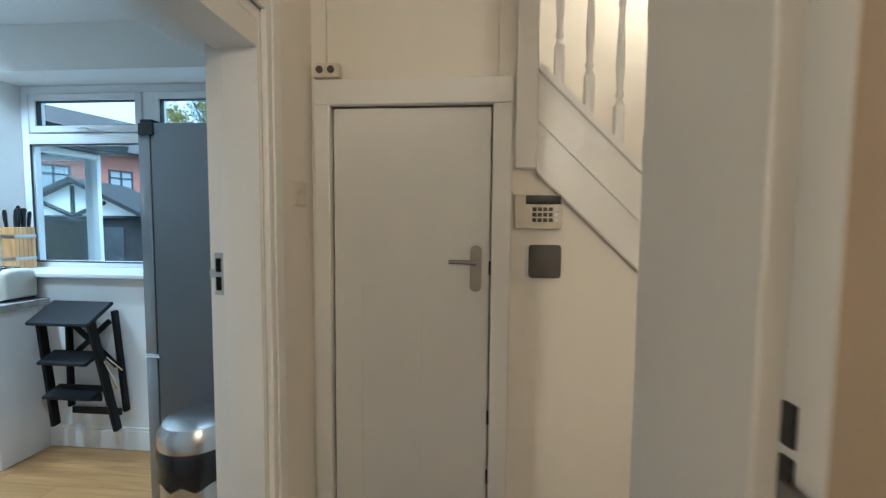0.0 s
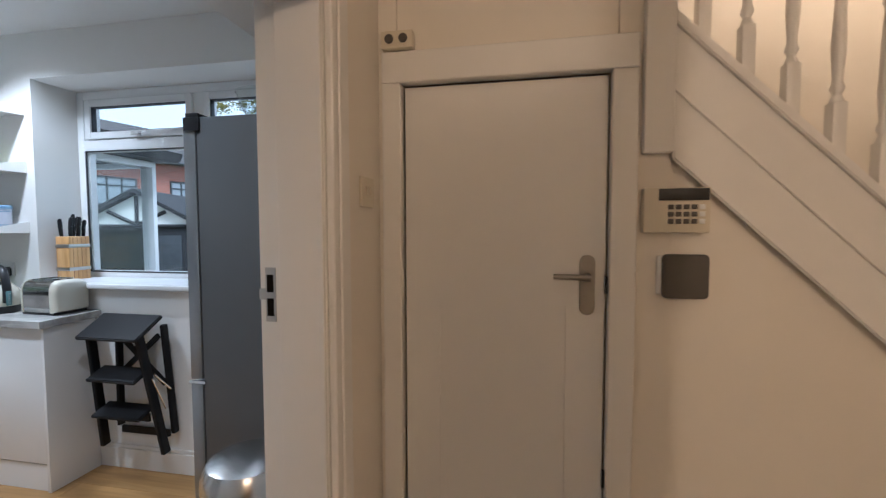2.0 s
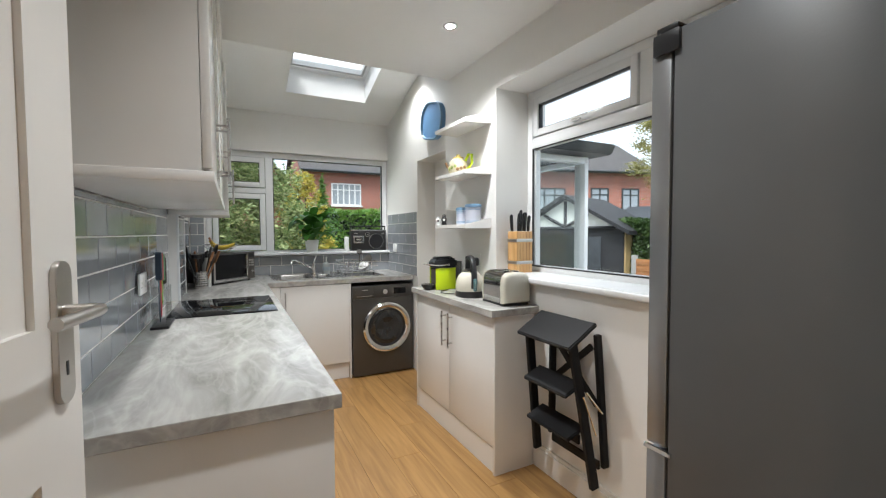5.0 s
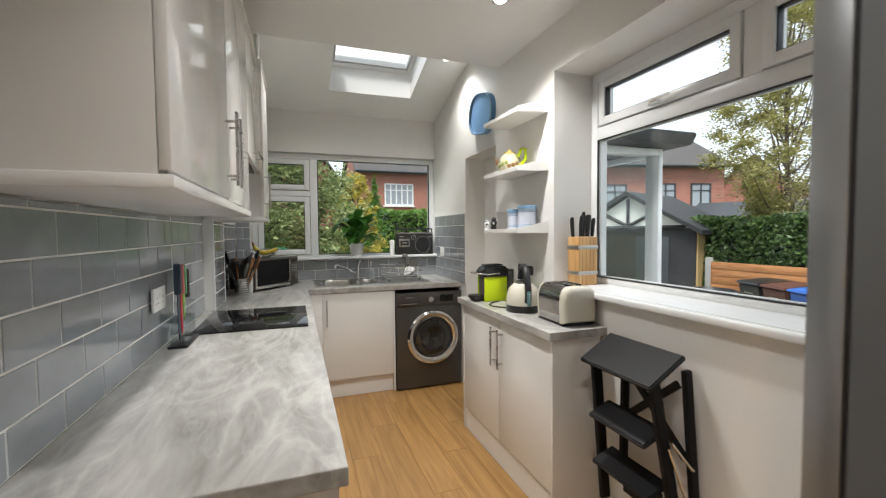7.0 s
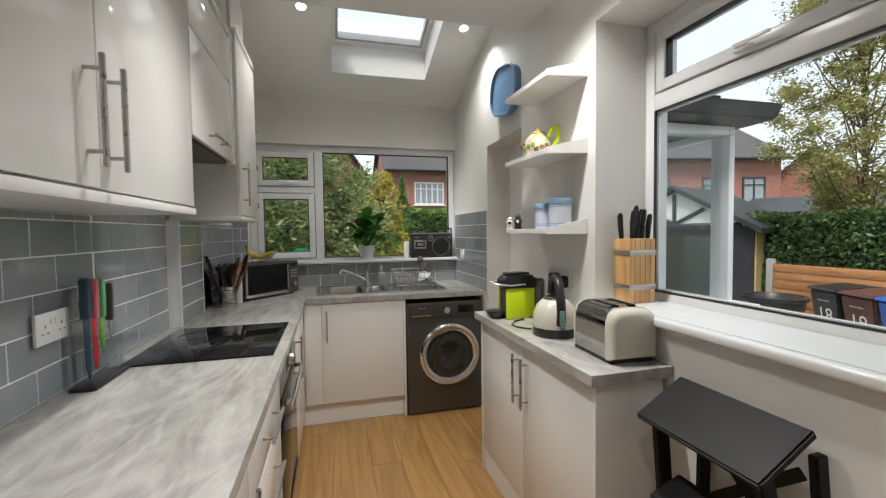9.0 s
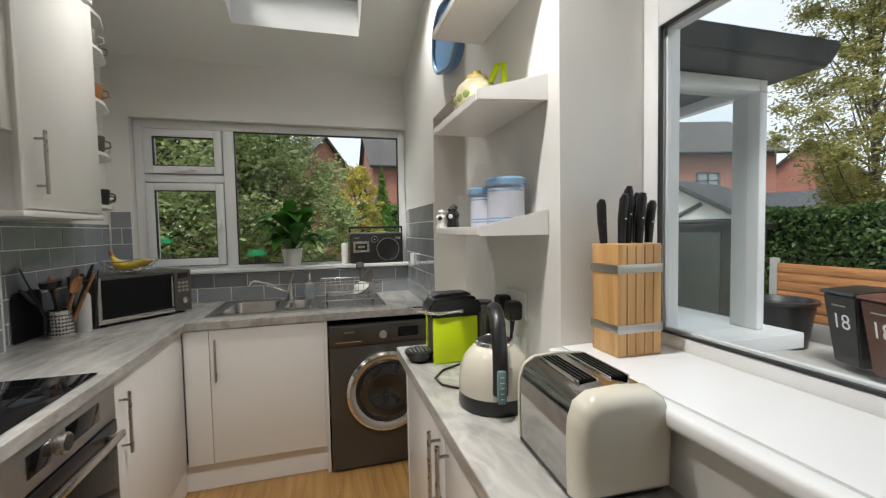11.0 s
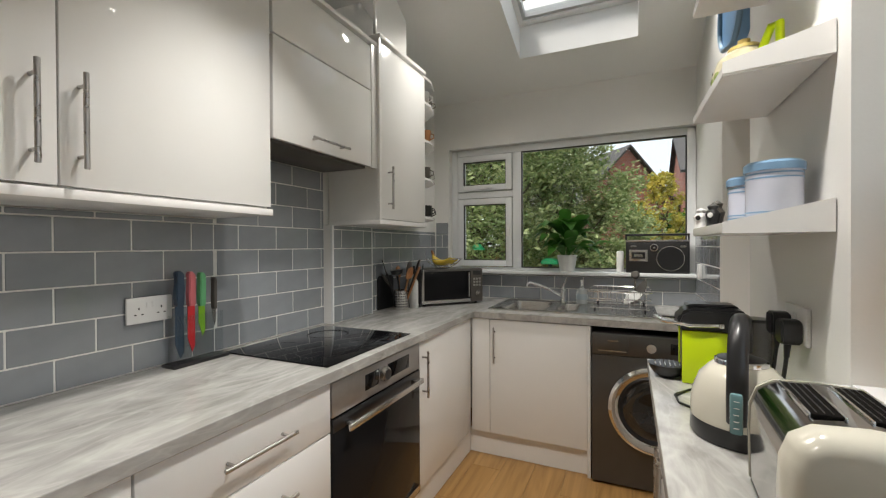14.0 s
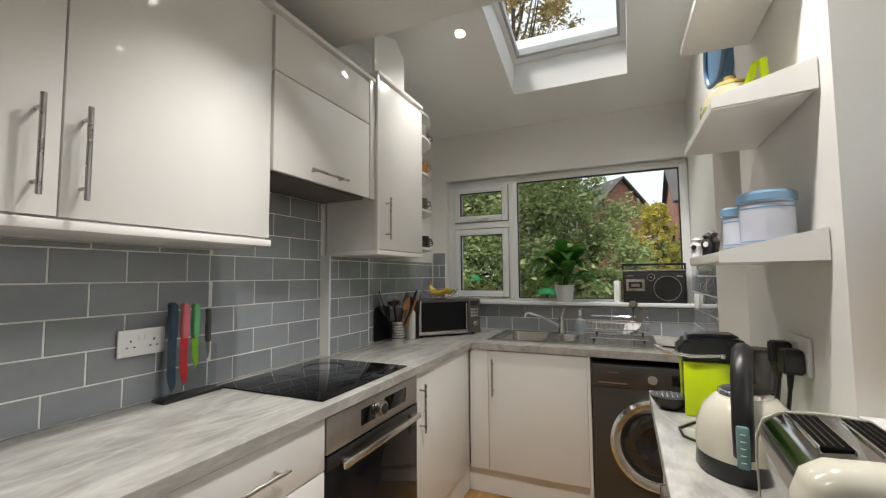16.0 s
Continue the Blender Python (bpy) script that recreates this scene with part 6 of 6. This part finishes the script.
def cloud_part(name, me, mat_, parent, label=""):
    me.transform(ORIGIN[parent].inverted())
    me.materials.append(mat_)
    ob = new(name, me)
    ob.parent = parent
    ORIGIN[ob] = ORIGIN[parent]
    return tagged(ob, label)


def tree(name, label, base, height, spread_, lift, mat_, count, size, seed, trunk=0.12, clumps=34):
    rng = random.Random(seed)
    t = thing(name, label, "tree", base)
    bx, by, bz = base
    top = Vector((bx + rng.uniform(-0.2, 0.2), by, bz + height * 0.8))
    part("trunk", tube([(bx, by, bz - 0.05), (bx + 0.05, by + 0.03, bz + height * 0.25), (bx - 0.04, by + 0.05, bz + height * 0.55), tuple(top)], [trunk, trunk * 0.8, trunk * 0.5, trunk * 0.15], 10), BARK, t)
    blobs = []
    for i in range(clumps):
        a, h = i * 2.39996, lift + (1 - lift) * ((i + 0.5) / clumps)
        w = spread_ * (math.sin(math.pi * min(1, (h - lift) / (1 - lift) * 0.85 + 0.15)) ** 0.6) * rng.uniform(0.35, 1.0)
        c = (bx + w * math.cos(a), by + w * math.sin(a), bz + height * h)
        r = spread_ * rng.uniform(0.14, 0.34)
        blobs.append((c, (r, r, r * 0.75)))
        if i % 2 == 0:
            s = bz + height * max(0.2, h - 0.22)
            part("limb", tube(arc((bx, by, s), (bx + w * 0.5 * math.cos(a), by + w * 0.5 * math.sin(a), s + height * 0.04), c, 5), [trunk * 0.32, trunk * 0.27, trunk * 0.22, trunk * 0.17, trunk * 0.12, trunk * 0.06], 6), BARK, t)
    cloud_part("crown", leaf_cloud(rng, blobs, count, size), mat_, t)
    return t


tree("apple_tree", "spreading leafy garden tree turning yellow", (-10.2, -0.95, GZ), 5.0, 2.5, 0.30, GREENLEAF, 60000, 0.046, 3, clumps=130)
tree("shrub", "bushy green garden shrub beneath the tree", (-9.7, 1.35, GZ), 1.9, 0.8, 0.1, GREENLEAF, 9000, 0.05, 12, 0.05, 22)
tree("garden_tree", "rounded leafy tree beside the larger one", (-10.6, 0.85, GZ), 3.95, 1.5, 0.25, GREENLEAF, 26000, 0.046, 31, 0.07, 60)
tree("golden_tree", "small golden-leaved garden tree", (-13.2, 2.72, GZ), 3.5, 0.72, 0.15, GOLDLEAF, 8000, 0.046, 5, 0.06, 60)
tree("tall_birch", "tall thin tree with brown autumn leaves", (-14.0, -0.9, GZ), 13.0, 2.6, 0.42, BROWNLEAF, 17000, 0.075, 9, 0.16, 90)
tree("side_tree", "tall garden tree with sparse turning leaves", (-6.75, 10.6, GZ), 7.4, 1.35, 0.24, SIDELEAF, 52000, 0.034, 7, 0.07, 120)


def hedge(name, label, x0, x1, y0, y1, top, mat_, count, size, seed):
    rng = random.Random(seed)
    h = thing(name, label, "hedge", ((x0 + x1) / 2, (y0 + y1) / 2, GZ))
    # near-black box inside: the shade between the leaves put in as colour
    part("shade_core", box(x0 + 0.15, x1 - 0.15, y0 + 0.15, y1 - 0.15, GZ - 0.02, top - 0.12), material("hedge_shade", (0.008, 0.018, 0.006), 1.0), h, smooth=False)
    verts, faces = [], []
    for _ in range(count):
        side = rng.random()
        x, y, z = rng.uniform(x0, x1), rng.uniform(y0, y1), rng.uniform(GZ, top)
        j = rng.uniform(-0.02, 0.16)
        if side < 0.3:
            z = top - j + 0.06 * math.sin(x * 3) + 0.05 * math.sin(y * 2.3)
        elif (x1 - x0) > (y1 - y0):
            y = y0 + j + 0.06 * math.sin(x * 2.7 + z * 3)
        else:
            x = x1 - j + 0.06 * math.sin(y * 2.7 + z * 3)
        p, s = Vector((x, y, z)), size * rng.uniform(0.6, 1.4)
        a = Vector((rng.gauss(0, 1), rng.gauss(0, 1), rng.gauss(0, 1))).normalized()
        b = a.cross(Vector((rng.gauss(0, 1), rng.gauss(0, 1), rng.gauss(0, 1)))).normalized()
        i = len(verts)
        verts += [p - a * s, p - b * s * 0.5, p + a * s, p + b * s * 0.5]
        faces += [(i, i + 1, i + 2), (i, i + 2, i + 3)]
    me = bpy.data.meshes.new("leaves")
    me.from_pydata(verts, [], faces)
    cloud_part("foliage", me, mat_, h)


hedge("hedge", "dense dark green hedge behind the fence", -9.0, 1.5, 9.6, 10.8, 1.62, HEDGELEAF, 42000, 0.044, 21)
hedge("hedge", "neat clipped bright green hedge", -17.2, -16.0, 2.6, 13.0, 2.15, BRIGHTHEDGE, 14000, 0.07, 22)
cf = thing("conifer", "small pointed bright green conifer", "tree", (-15.0, 3.55, GZ))
part("trunk", tube([(-15, 3.55, GZ), (-15, 3.55, 2.9)], [0.07, 0.02], 8), BARK, cf)
cloud_part("crown", leaf_cloud(random.Random(8), [((-15, 3.55, GZ + 0.5 + 0.3 * i), (0.62 - 0.055 * i,) * 2 + (0.3,)) for i in range(11)], 6000, 0.06), CONIFER, cf)

# boarded fence beside the yard
fe = thing("fence", "orange timber board fence on concrete gravel boards", "fence", (-3, 8.9, GZ))
for i in range(5):
    x = -7.05 + i * 1.85
    part("post", box(x - 0.05, x + 0.05, 8.80, 8.90, GZ, 0.80, bevel=0.006), CONC, fe, "grey concrete post")
    if i < 4:
        part("gravel_board", box(x + 0.051, x + 1.799, 8.83, 8.87, GZ, GZ + 0.30, bevel=0.004), CONC, fe)
        for j in range(6):
            z = GZ + 0.305 + j * 0.145
            part("board", box(x + 0.052, x + 1.798, 8.835 - 0.006 * (j % 2), 8.862 - 0.006 * (j % 2), z, z + 0.140, bevel=0.003), FENCE, fe)
fe = thing("fence", "weathered brown garden fence under the tree", "fence", (-12, -3, GZ))
for i in range(40):
    part("board", box(-12.4, -12.375, -6.2 + i * 0.20, -6.03 + i * 0.20, GZ, 1.30 + 0.02 * (i % 3), bevel=0.004), BROWNWOOD, fe)


# wheelie bins
def wheelie(x, y, rz, mat_, label, number=True):
    b = thing("wheelie_bin", label, "bin", local=pose(x, y, GZ + 0.012, 0, 0, rz), group="wheelie bins")
    bm = bmesh.new()
    lo = [bm.verts.new((u * 0.38, v * 0.46 + 0.02, 0.08)) for u, v in ((-.5, -.5), (.5, -.5), (.5, .5), (-.5, .5))]
    hi = [bm.verts.new((u * 0.48, v * 0.66, 0.93)) for u, v in ((-.5, -.5), (.5, -.5), (.5, .5), (-.5, .5))]
    bm.faces.new(lo[::-1])
    bm.faces.new(hi)
    for i in range(4):
        bm.faces.new((lo[i], lo[(i + 1) % 4], hi[(i + 1) % 4], hi[i]))
    bmesh.ops.bevel(bm, geom=bm.edges[:], offset=0.02, segments=2, affect="EDGES")
    part("body", bm, mat_, b)
    part("lid", prism([(-0.37, 0.935), (0.38, 0.935), (0.36, 0.985), (0.1, 1.015), (-0.35, 0.97)], "x", -0.25, 0.25, bevel=0.012), mat_, b)
    for s in (-0.2, 0.2):
        part("wheel", rod((s - 0.03, 0.26, 0.1), (s + 0.03, 0.26, 0.1), 0.1, seg=20, bevel=0.01), BLACK, b)
    if number:
        text("number", "18", 0.26, Matrix.Translation((0, -0.2865, 0.60)) @ pose(0, 0, 0, 98, 0, 0), WHITEPLASTIC, b)
        part("label_bar", box(-0.1, 0.1, -0.3225, -0.3215, 0.79, 0.81), SATINSTEEL, b)


wheelie(-5.38, 8.0, -22, BLACK, "black wheelie bin numbered 18")
wheelie(-4.90, 7.81, -22, BINBROWN, "brown wheelie bin numbered 18")
wheelie(-4.42, 7.62, -22, BINBLUE, "blue wheelie bin by the fence", False)
tb2 = thing("garden_tub", "round black plastic garden tub", "tub", (-6.55, 8.25, GZ + 0.012))
part("tub", lathe([(0.0, 0.0), (0.33, 0.0), (0.42, 0.62), (0.46, 0.63), (0.46, 0.68), (0.40, 0.68), (0.36, 0.60), (0.0, 0.58)], Matrix.Translation((-6.55, 8.25, GZ + 0.0125)), 28), BLACK, tb2)

# glazed bay of the house next to the window
po = thing("glazed_porch", "white framed glazed bay with a dark pitched roof", "porch", (-4.4, 3.1, GZ))
PX1, PY0, PY1 = -3.34, 2.72, 3.55
part("dwarf_wall", boxes((-6.0, PX1 + 0.0, PY0, PY1, GZ, 0.86)), RENDER_, po, smooth=False)
part("sill", box(-6.05, PX1 + 0.09, PY0, PY1 + 0.10, 0.861, 0.925, bevel=0.006), UPVC, po)
for x in (PX1 - 0.12, -5.9):
    part("post", box(x, x + 0.12, PY1 - 0.04, PY1, 0.926, 1.90, bevel=0.004), UPVC, po)
part("post", box(PX1 - 0.04, PX1, PY0, PY0 + 0.02, 0.926, 1.90, bevel=0.004), UPVC, po)
part("head", boxes((-6.0, PX1, PY1 - 0.04, PY1, 1.901, 1.95), (PX1 - 0.10, PX1, PY0, PY1 - 0.041, 1.901, 1.95), bevel=0.004), UPVC, po)
for ob in (part("pane", box(PX1 - 0.055, PX1 - 0.049, PY0 + 0.021, PY1 - 0.041, 0.93, 1.898), GLASS, po), part("pane", box(-5.779, PX1 - 0.121, PY1 - 0.025, PY1 - 0.019, 0.93, 1.898), GLASS, po)):
    ob.visible_shadow = False
part("eave_board", prism([(-6.2, 1.955), (PX1 + 0.16, 1.955), (PX1 + 0.20, 2.03), (PX1 - 0.25, 2.13), (-6.2, 2.13)], "y", PY0 - 0.05, PY1 + 0.10, bevel=0.01), DARKTRIM, po)
part("roof", prism([(-6.2, 2.131), (PX1 - 0.16, 2.131), (PX1 - 0.10, 2.16), (-6.2, 2.62)], "y", PY0 - 0.02, PY1 + 0.02, bevel=0.004), ROOF, po)

# black shed with half-timbered gable
sh = thing("garden_shed", "black timber shed with a white half-timbered gable", "shed", local=pose(-9.49, 9.855, GZ, 0, 0, 20))
part("wall", boxes((-1.5, 1.5, -1.2, 1.2, 0, 1.85)), BLACKTIMBER, sh, smooth=False)
part("gable", prism([(-1.35, 1.851), (1.35, 1.851), (0, 2.62)], "y", -1.21, 1.19), RENDER_, sh, "white gable infill", smooth=False)
for a, b in (((-1.3, 1.87), (1.3, 1.87)), ((0, 1.88), (0, 2.58)), ((0, 1.9), (0.62, 2.22)), ((0, 1.9), (-0.62, 2.22))):
    part("timber", rod((a[0], -1.23, a[1]), (b[0], -1.23, b[1]), 0.045, seg=4), BLACKTIMBER, sh)
for s in (-1, 1):
    part("roof", prism([(s * 1.68, 1.70), (0, 2.66), (0, 2.76), (s * 1.68, 1.80)], "y", -1.38, 1.35), BLACKTIMBER, sh, smooth=False)
part("side_boarding", boxes((1.501, 1.53, -1.15, 0.9, 0.02, 1.84)), BUFF, sh, "buff timber side boarding", smooth=False)
part("shed_door", box(0.2, 0.95, -1.225, -1.2005, 0.05, 1.65, bevel=0.004), DARKTRIM, sh)


# brick houses
def brick_house(label, m, w, d, eave, ridge, wins, gable=True, chimney=None, joinery=None):
    h = thing("house", label, "house", local=m)
    part("wall", boxes((-w / 2, w / 2, 0, d, 0, eave)), BRICK, h, smooth=False)
    if gable:
        bm = prism([(0, eave + 0.001), (d, eave + 0.001), (d / 2, ridge - 0.03)], "x", -w / 2 + 0.001, w / 2 - 0.001)
        part("gable_wall", bm, BRICK, h, smooth=False)
    for ya, yb in ((-0.35, d / 2), (d + 0.35, d / 2)):
        za = eave - (ridge - eave) * 0.35 / (d / 2)
        roof = part("roof", prism([(ya, za), (yb, ridge), (yb, ridge + 0.12), (ya, za + 0.12)], "x", -w / 2 - 0.25, w / 2 + 0.25), ROOF, h, smooth=False)
    part("gutter", rod((-w / 2 - 0.2, -0.38, eave - 0.12), (w / 2 + 0.2, -0.38, eave - 0.12), 0.06, seg=10), DARKTRIM, h)
    for x, z, ww, hh, n in wins:
        wi = part("window", boxes((x - ww / 2, x + ww / 2, -0.05, 0.0, z, z + 0.07), (x - ww / 2, x + ww / 2, -0.05, 0.0, z + hh - 0.07, z + hh), (x - ww / 2, x + ww / 2, -0.045, 0.0, z + hh * 0.68, z + hh * 0.68 + 0.05),
                                  *[(x - ww / 2 + i * (ww - 0.07) / n, x - ww / 2 + i * (ww - 0.07) / n + 0.07, -0.05, 0.0, z + 0.07, z + hh - 0.07) for i in range(n + 1)]), joinery or UPVC, h, smooth=False)
        part("pane", box(x - ww / 2, x + ww / 2, -0.02, -0.01, z, z + hh), material("far_glass", (0.30, 0.33, 0.36), 0.05), wi, smooth=False)
        part("sill", box(x - ww / 2 - 0.08, x + ww / 2 + 0.08, -0.12, -0.001, z - 0.08, z - 0.005), RENDER_, wi, smooth=False)
    if chimney is not None:
        part("chimney", boxes((chimney - 0.4, chimney + 0.4, d / 2 - 0.3, d / 2 + 0.3, ridge - 0.4, ridge + 1.1)), BRICK, h, smooth=False)
        for i in (-0.2, 0.2):
            part("chimney_pot", rod((chimney + i, d / 2, ridge + 1.1), (chimney + i, d / 2, ridge + 1.5), 0.13, 0.1), RENDER_, h)
    return h


# seen over the clipped hedge: front faces the kitchen end window
brick_house("red brick semi-detached house with white bay windows", pose(-24.5, 9.4, GZ, 0, 0, 90), 10.0, 7.0, 5.35, 7.6,
            [(-2.7, 3.35, 1.7, 1.25, 5), (1.2, 3.35, 1.3, 1.25, 3), (-2.7, 0.8, 1.7, 1.4, 5)], chimney=2.5)
# gable end beyond the apple tree
brick_house("red brick house showing its gable end", pose(-26.8, -3.2, GZ, 0, 0, 37), 9.0, 6.0, 3.7, 6.7, [(0.0, 1.6, 1.2, 1.2, 2)])
# beyond the yard
brick_house("long red brick terraced house with dark windows", pose(-16.6, 15.0, GZ, 0, 0, 75), 11.0, 6.5, 4.9, 6.8,
            [(-3.4, 2.75, 1.9, 1.2, 4), (-0.2, 2.75, 1.7, 1.2, 3), (2.55, 2.85, 1.0, 1.15, 2), (4.3, 2.85, 1.0, 1.15, 2), (-3.4, 0.5, 1.9, 1.3, 4)], chimney=-2.0, joinery=DARKTRIM)
brick_house("red brick house with its gable facing the yard", pose(-20.8, 25.4, GZ, 0, 0, -57), 8.0, 6.0, 2.8, 5.6, [(0.0, 2.4, 0.9, 1.2, 2)])
lr = thing("lean_to", "low white rendered outbuilding with a dark roof", "outbuilding", local=pose(-11.2, 16.2, GZ, 0, 0, 30))
part("wall", boxes((-1.8, 1.8, 0, 2.4, 0, 2.15)), RENDER_, lr, smooth=False)
part("roof", prism([(-0.3, 2.1), (2.7, 2.85), (2.7, 2.95), (-0.3, 2.2)], "x", -2.0, 2.0), DARKTRIM, lr, smooth=False)

# garden bits seen under the tree
fd = thing("bird_feeder", "green plastic bird feeder on a pole", "bird feeder", (-8.6, -0.35, GZ))
part("pole", rod((-8.6, -0.35, GZ), (-8.6, -0.35, 1.0), 0.02, seg=8), DARKTRIM, fd)
part("roof", lathe([(0.0, 1.36), (0.06, 1.34), (0.14, 1.25), (0.0, 1.25)], Matrix.Translation((-8.6, -0.35, 0)), 16), material("green_plastic", (0.02, 0.30, 0.12), 0.4), fd)
part("tube", rod((-8.6, -0.35, 1.0), (-8.6, -0.35, 1.249), 0.05, seg=12), CLEAR, fd)
ty = thing("garden_toy", "red and green plastic garden toy", "toy", (-9.2, 0.75, GZ))
part("seat", box(-9.4, -9.0, 0.55, 0.95, GZ, 0.62, bevel=0.05), RED, ty)
part("roof", prism([(0.60, 1.0), (0.90, 1.0), (0.84, 1.10), (0.66, 1.10)], "x", -9.35, -9.05, bevel=0.02), material("toy_green", (0.03, 0.35, 0.14), 0.4), ty, "green plastic top")
part("pole", rod((-9.2, 0.75, 0.62), (-9.2, 0.75, 1.0), 0.03, seg=8), DARKTRIM, ty)

# ---------- Tiles and planks ----------
TL, TH, TG = 0.2045, 0.1030, 0.005
TILES = {}


def tile_mesh(w, h):
    key = (round(w, 4), round(h, 4))
    if key not in TILES:
        bm = box(-w / 2, w / 2, 0.0, 0.009, -h / 2, h / 2, bevel=0.0014, seg=1)
        TILES[key] = finish(bm, TILE, False)
    return TILES[key]


def tile_field(wall, origin, rz, u0, u1, z0, z1, phase, grout_name="grout"):
    """Running bond over u0..u1, z0..z1 in the wall's own line; origin and rz place that line."""
    m = pose(*origin, 0, 0, rz)
    bm = box(u0, u1, -0.002, 0.0072, z0, z1)
    bm.transform(m)
    part(grout_name, bm, GROUT, wall, smooth=False)
    row = 0
    z = 0.9015
    while z < z1 - 0.006:
        za, zb = max(z, z0), min(z + TH, z1)
        if zb - za > 0.012:
            u = u0 - TL + ((phase + (TL / 2 if row % 2 else 0) - u0) % TL)
            while u < u1 - 0.004:
                a, b = max(u, u0), min(u + TL, u1)
                if b - a > 0.012:
                    ob = new("tile", tile_mesh(b - a - TG, zb - za - TG))
                    ob.matrix_world = m @ Matrix.Translation(((a + b) / 2, 0.0, (za + zb) / 2))
                    ob.parent = wall
                u += TL
        z += TH
        row += 1


def holder(name, label):
    ob = solid(name, boxes((-5.149, -5.148, 0.491, 0.4915, 0.912, 0.913)), GROUT, label, "tiling")
    return ob


tiling = holder("tiled_splashback", "glazed grey metro tiles with pale grout lines")
# line runs along -x for the long wall (turned by 180 degrees)
BX0, BX1, BY = -3.742, -4.115, 0.545
tile_field(tiling, (0, 0.4915, 0), 0, -3.095, -1.80, 0.912, 1.437, -2.595)
tile_field(tiling, (0, 0.4915, 0), 0, BX0 + 0.001, -3.095, 0.912, 1.72, -2.595)
solid("pipe_boxing", boxes((BX1, BX0, 0.4905, BY, 0.911, 1.4395)), PAINT, "white boxed-in pipe column on the tiled wall", "boxing")
tile_field(tiling, (0, BY + 0.001, 0), 0, BX1 + 0.003, BX0 - 0.012, 0.912, 1.4395, -2.595)
tile_field(tiling, (0, 0.4915, 0), 0, -5.135, BX1 - 0.002, 0.912, 1.44, -2.595)
solid("tile_trim", boxes((BX0 - 0.011, BX0 + 0.002, BY, BY + 0.0125, 0.911, 1.4395), (BX1 - 0.002, BX1 + 0.0025, BY, BY + 0.0125, 0.911, 1.4395), bevel=0.001), UPVC, "white plastic tile edging strips", "trim")
# end wall (faces +x) and right wall (faces -y)
tile_field(tiling, (-5.1495, 0, 0), -90, -2.395, -0.505, 0.912, 1.094, 0.05)
tile_field(tiling, (-5.1495, 0, 0), -90, -WY0 + 0.006, -0.505, 1.096, 1.525, 0.05)
tile_field(tiling, (0, 2.3985, 0), 180, 4.327, 5.138, 0.912, 1.525, 0.0)

# oak-look planks
PL, PW = 1.22, 0.178
bm = box(0.0006, PL - 0.0006, 0.0006, PW - 0.0006, -0.006, 0.0, bevel=0.0008, seg=1)
plank_mesh = finish(bm, OAK, False)
plank_root = bpy.data.objects["floor"]
rng = random.Random(2)
for r in range(13):
    y = 0.41 + r * PW
    x = -5.29 - (0.37 * r) % PL
    while x < -0.72:
        a, b = max(x, -5.29), min(x + PL, -0.72)
        if b - a > 0.05 and y < 2.55:
            ob = new("plank", plank_mesh)
            ob.location, ob.scale = (a, y, 0.0), ((b - a) / PL, 1, 1)
            ob.parent = plank_root
        x += PL
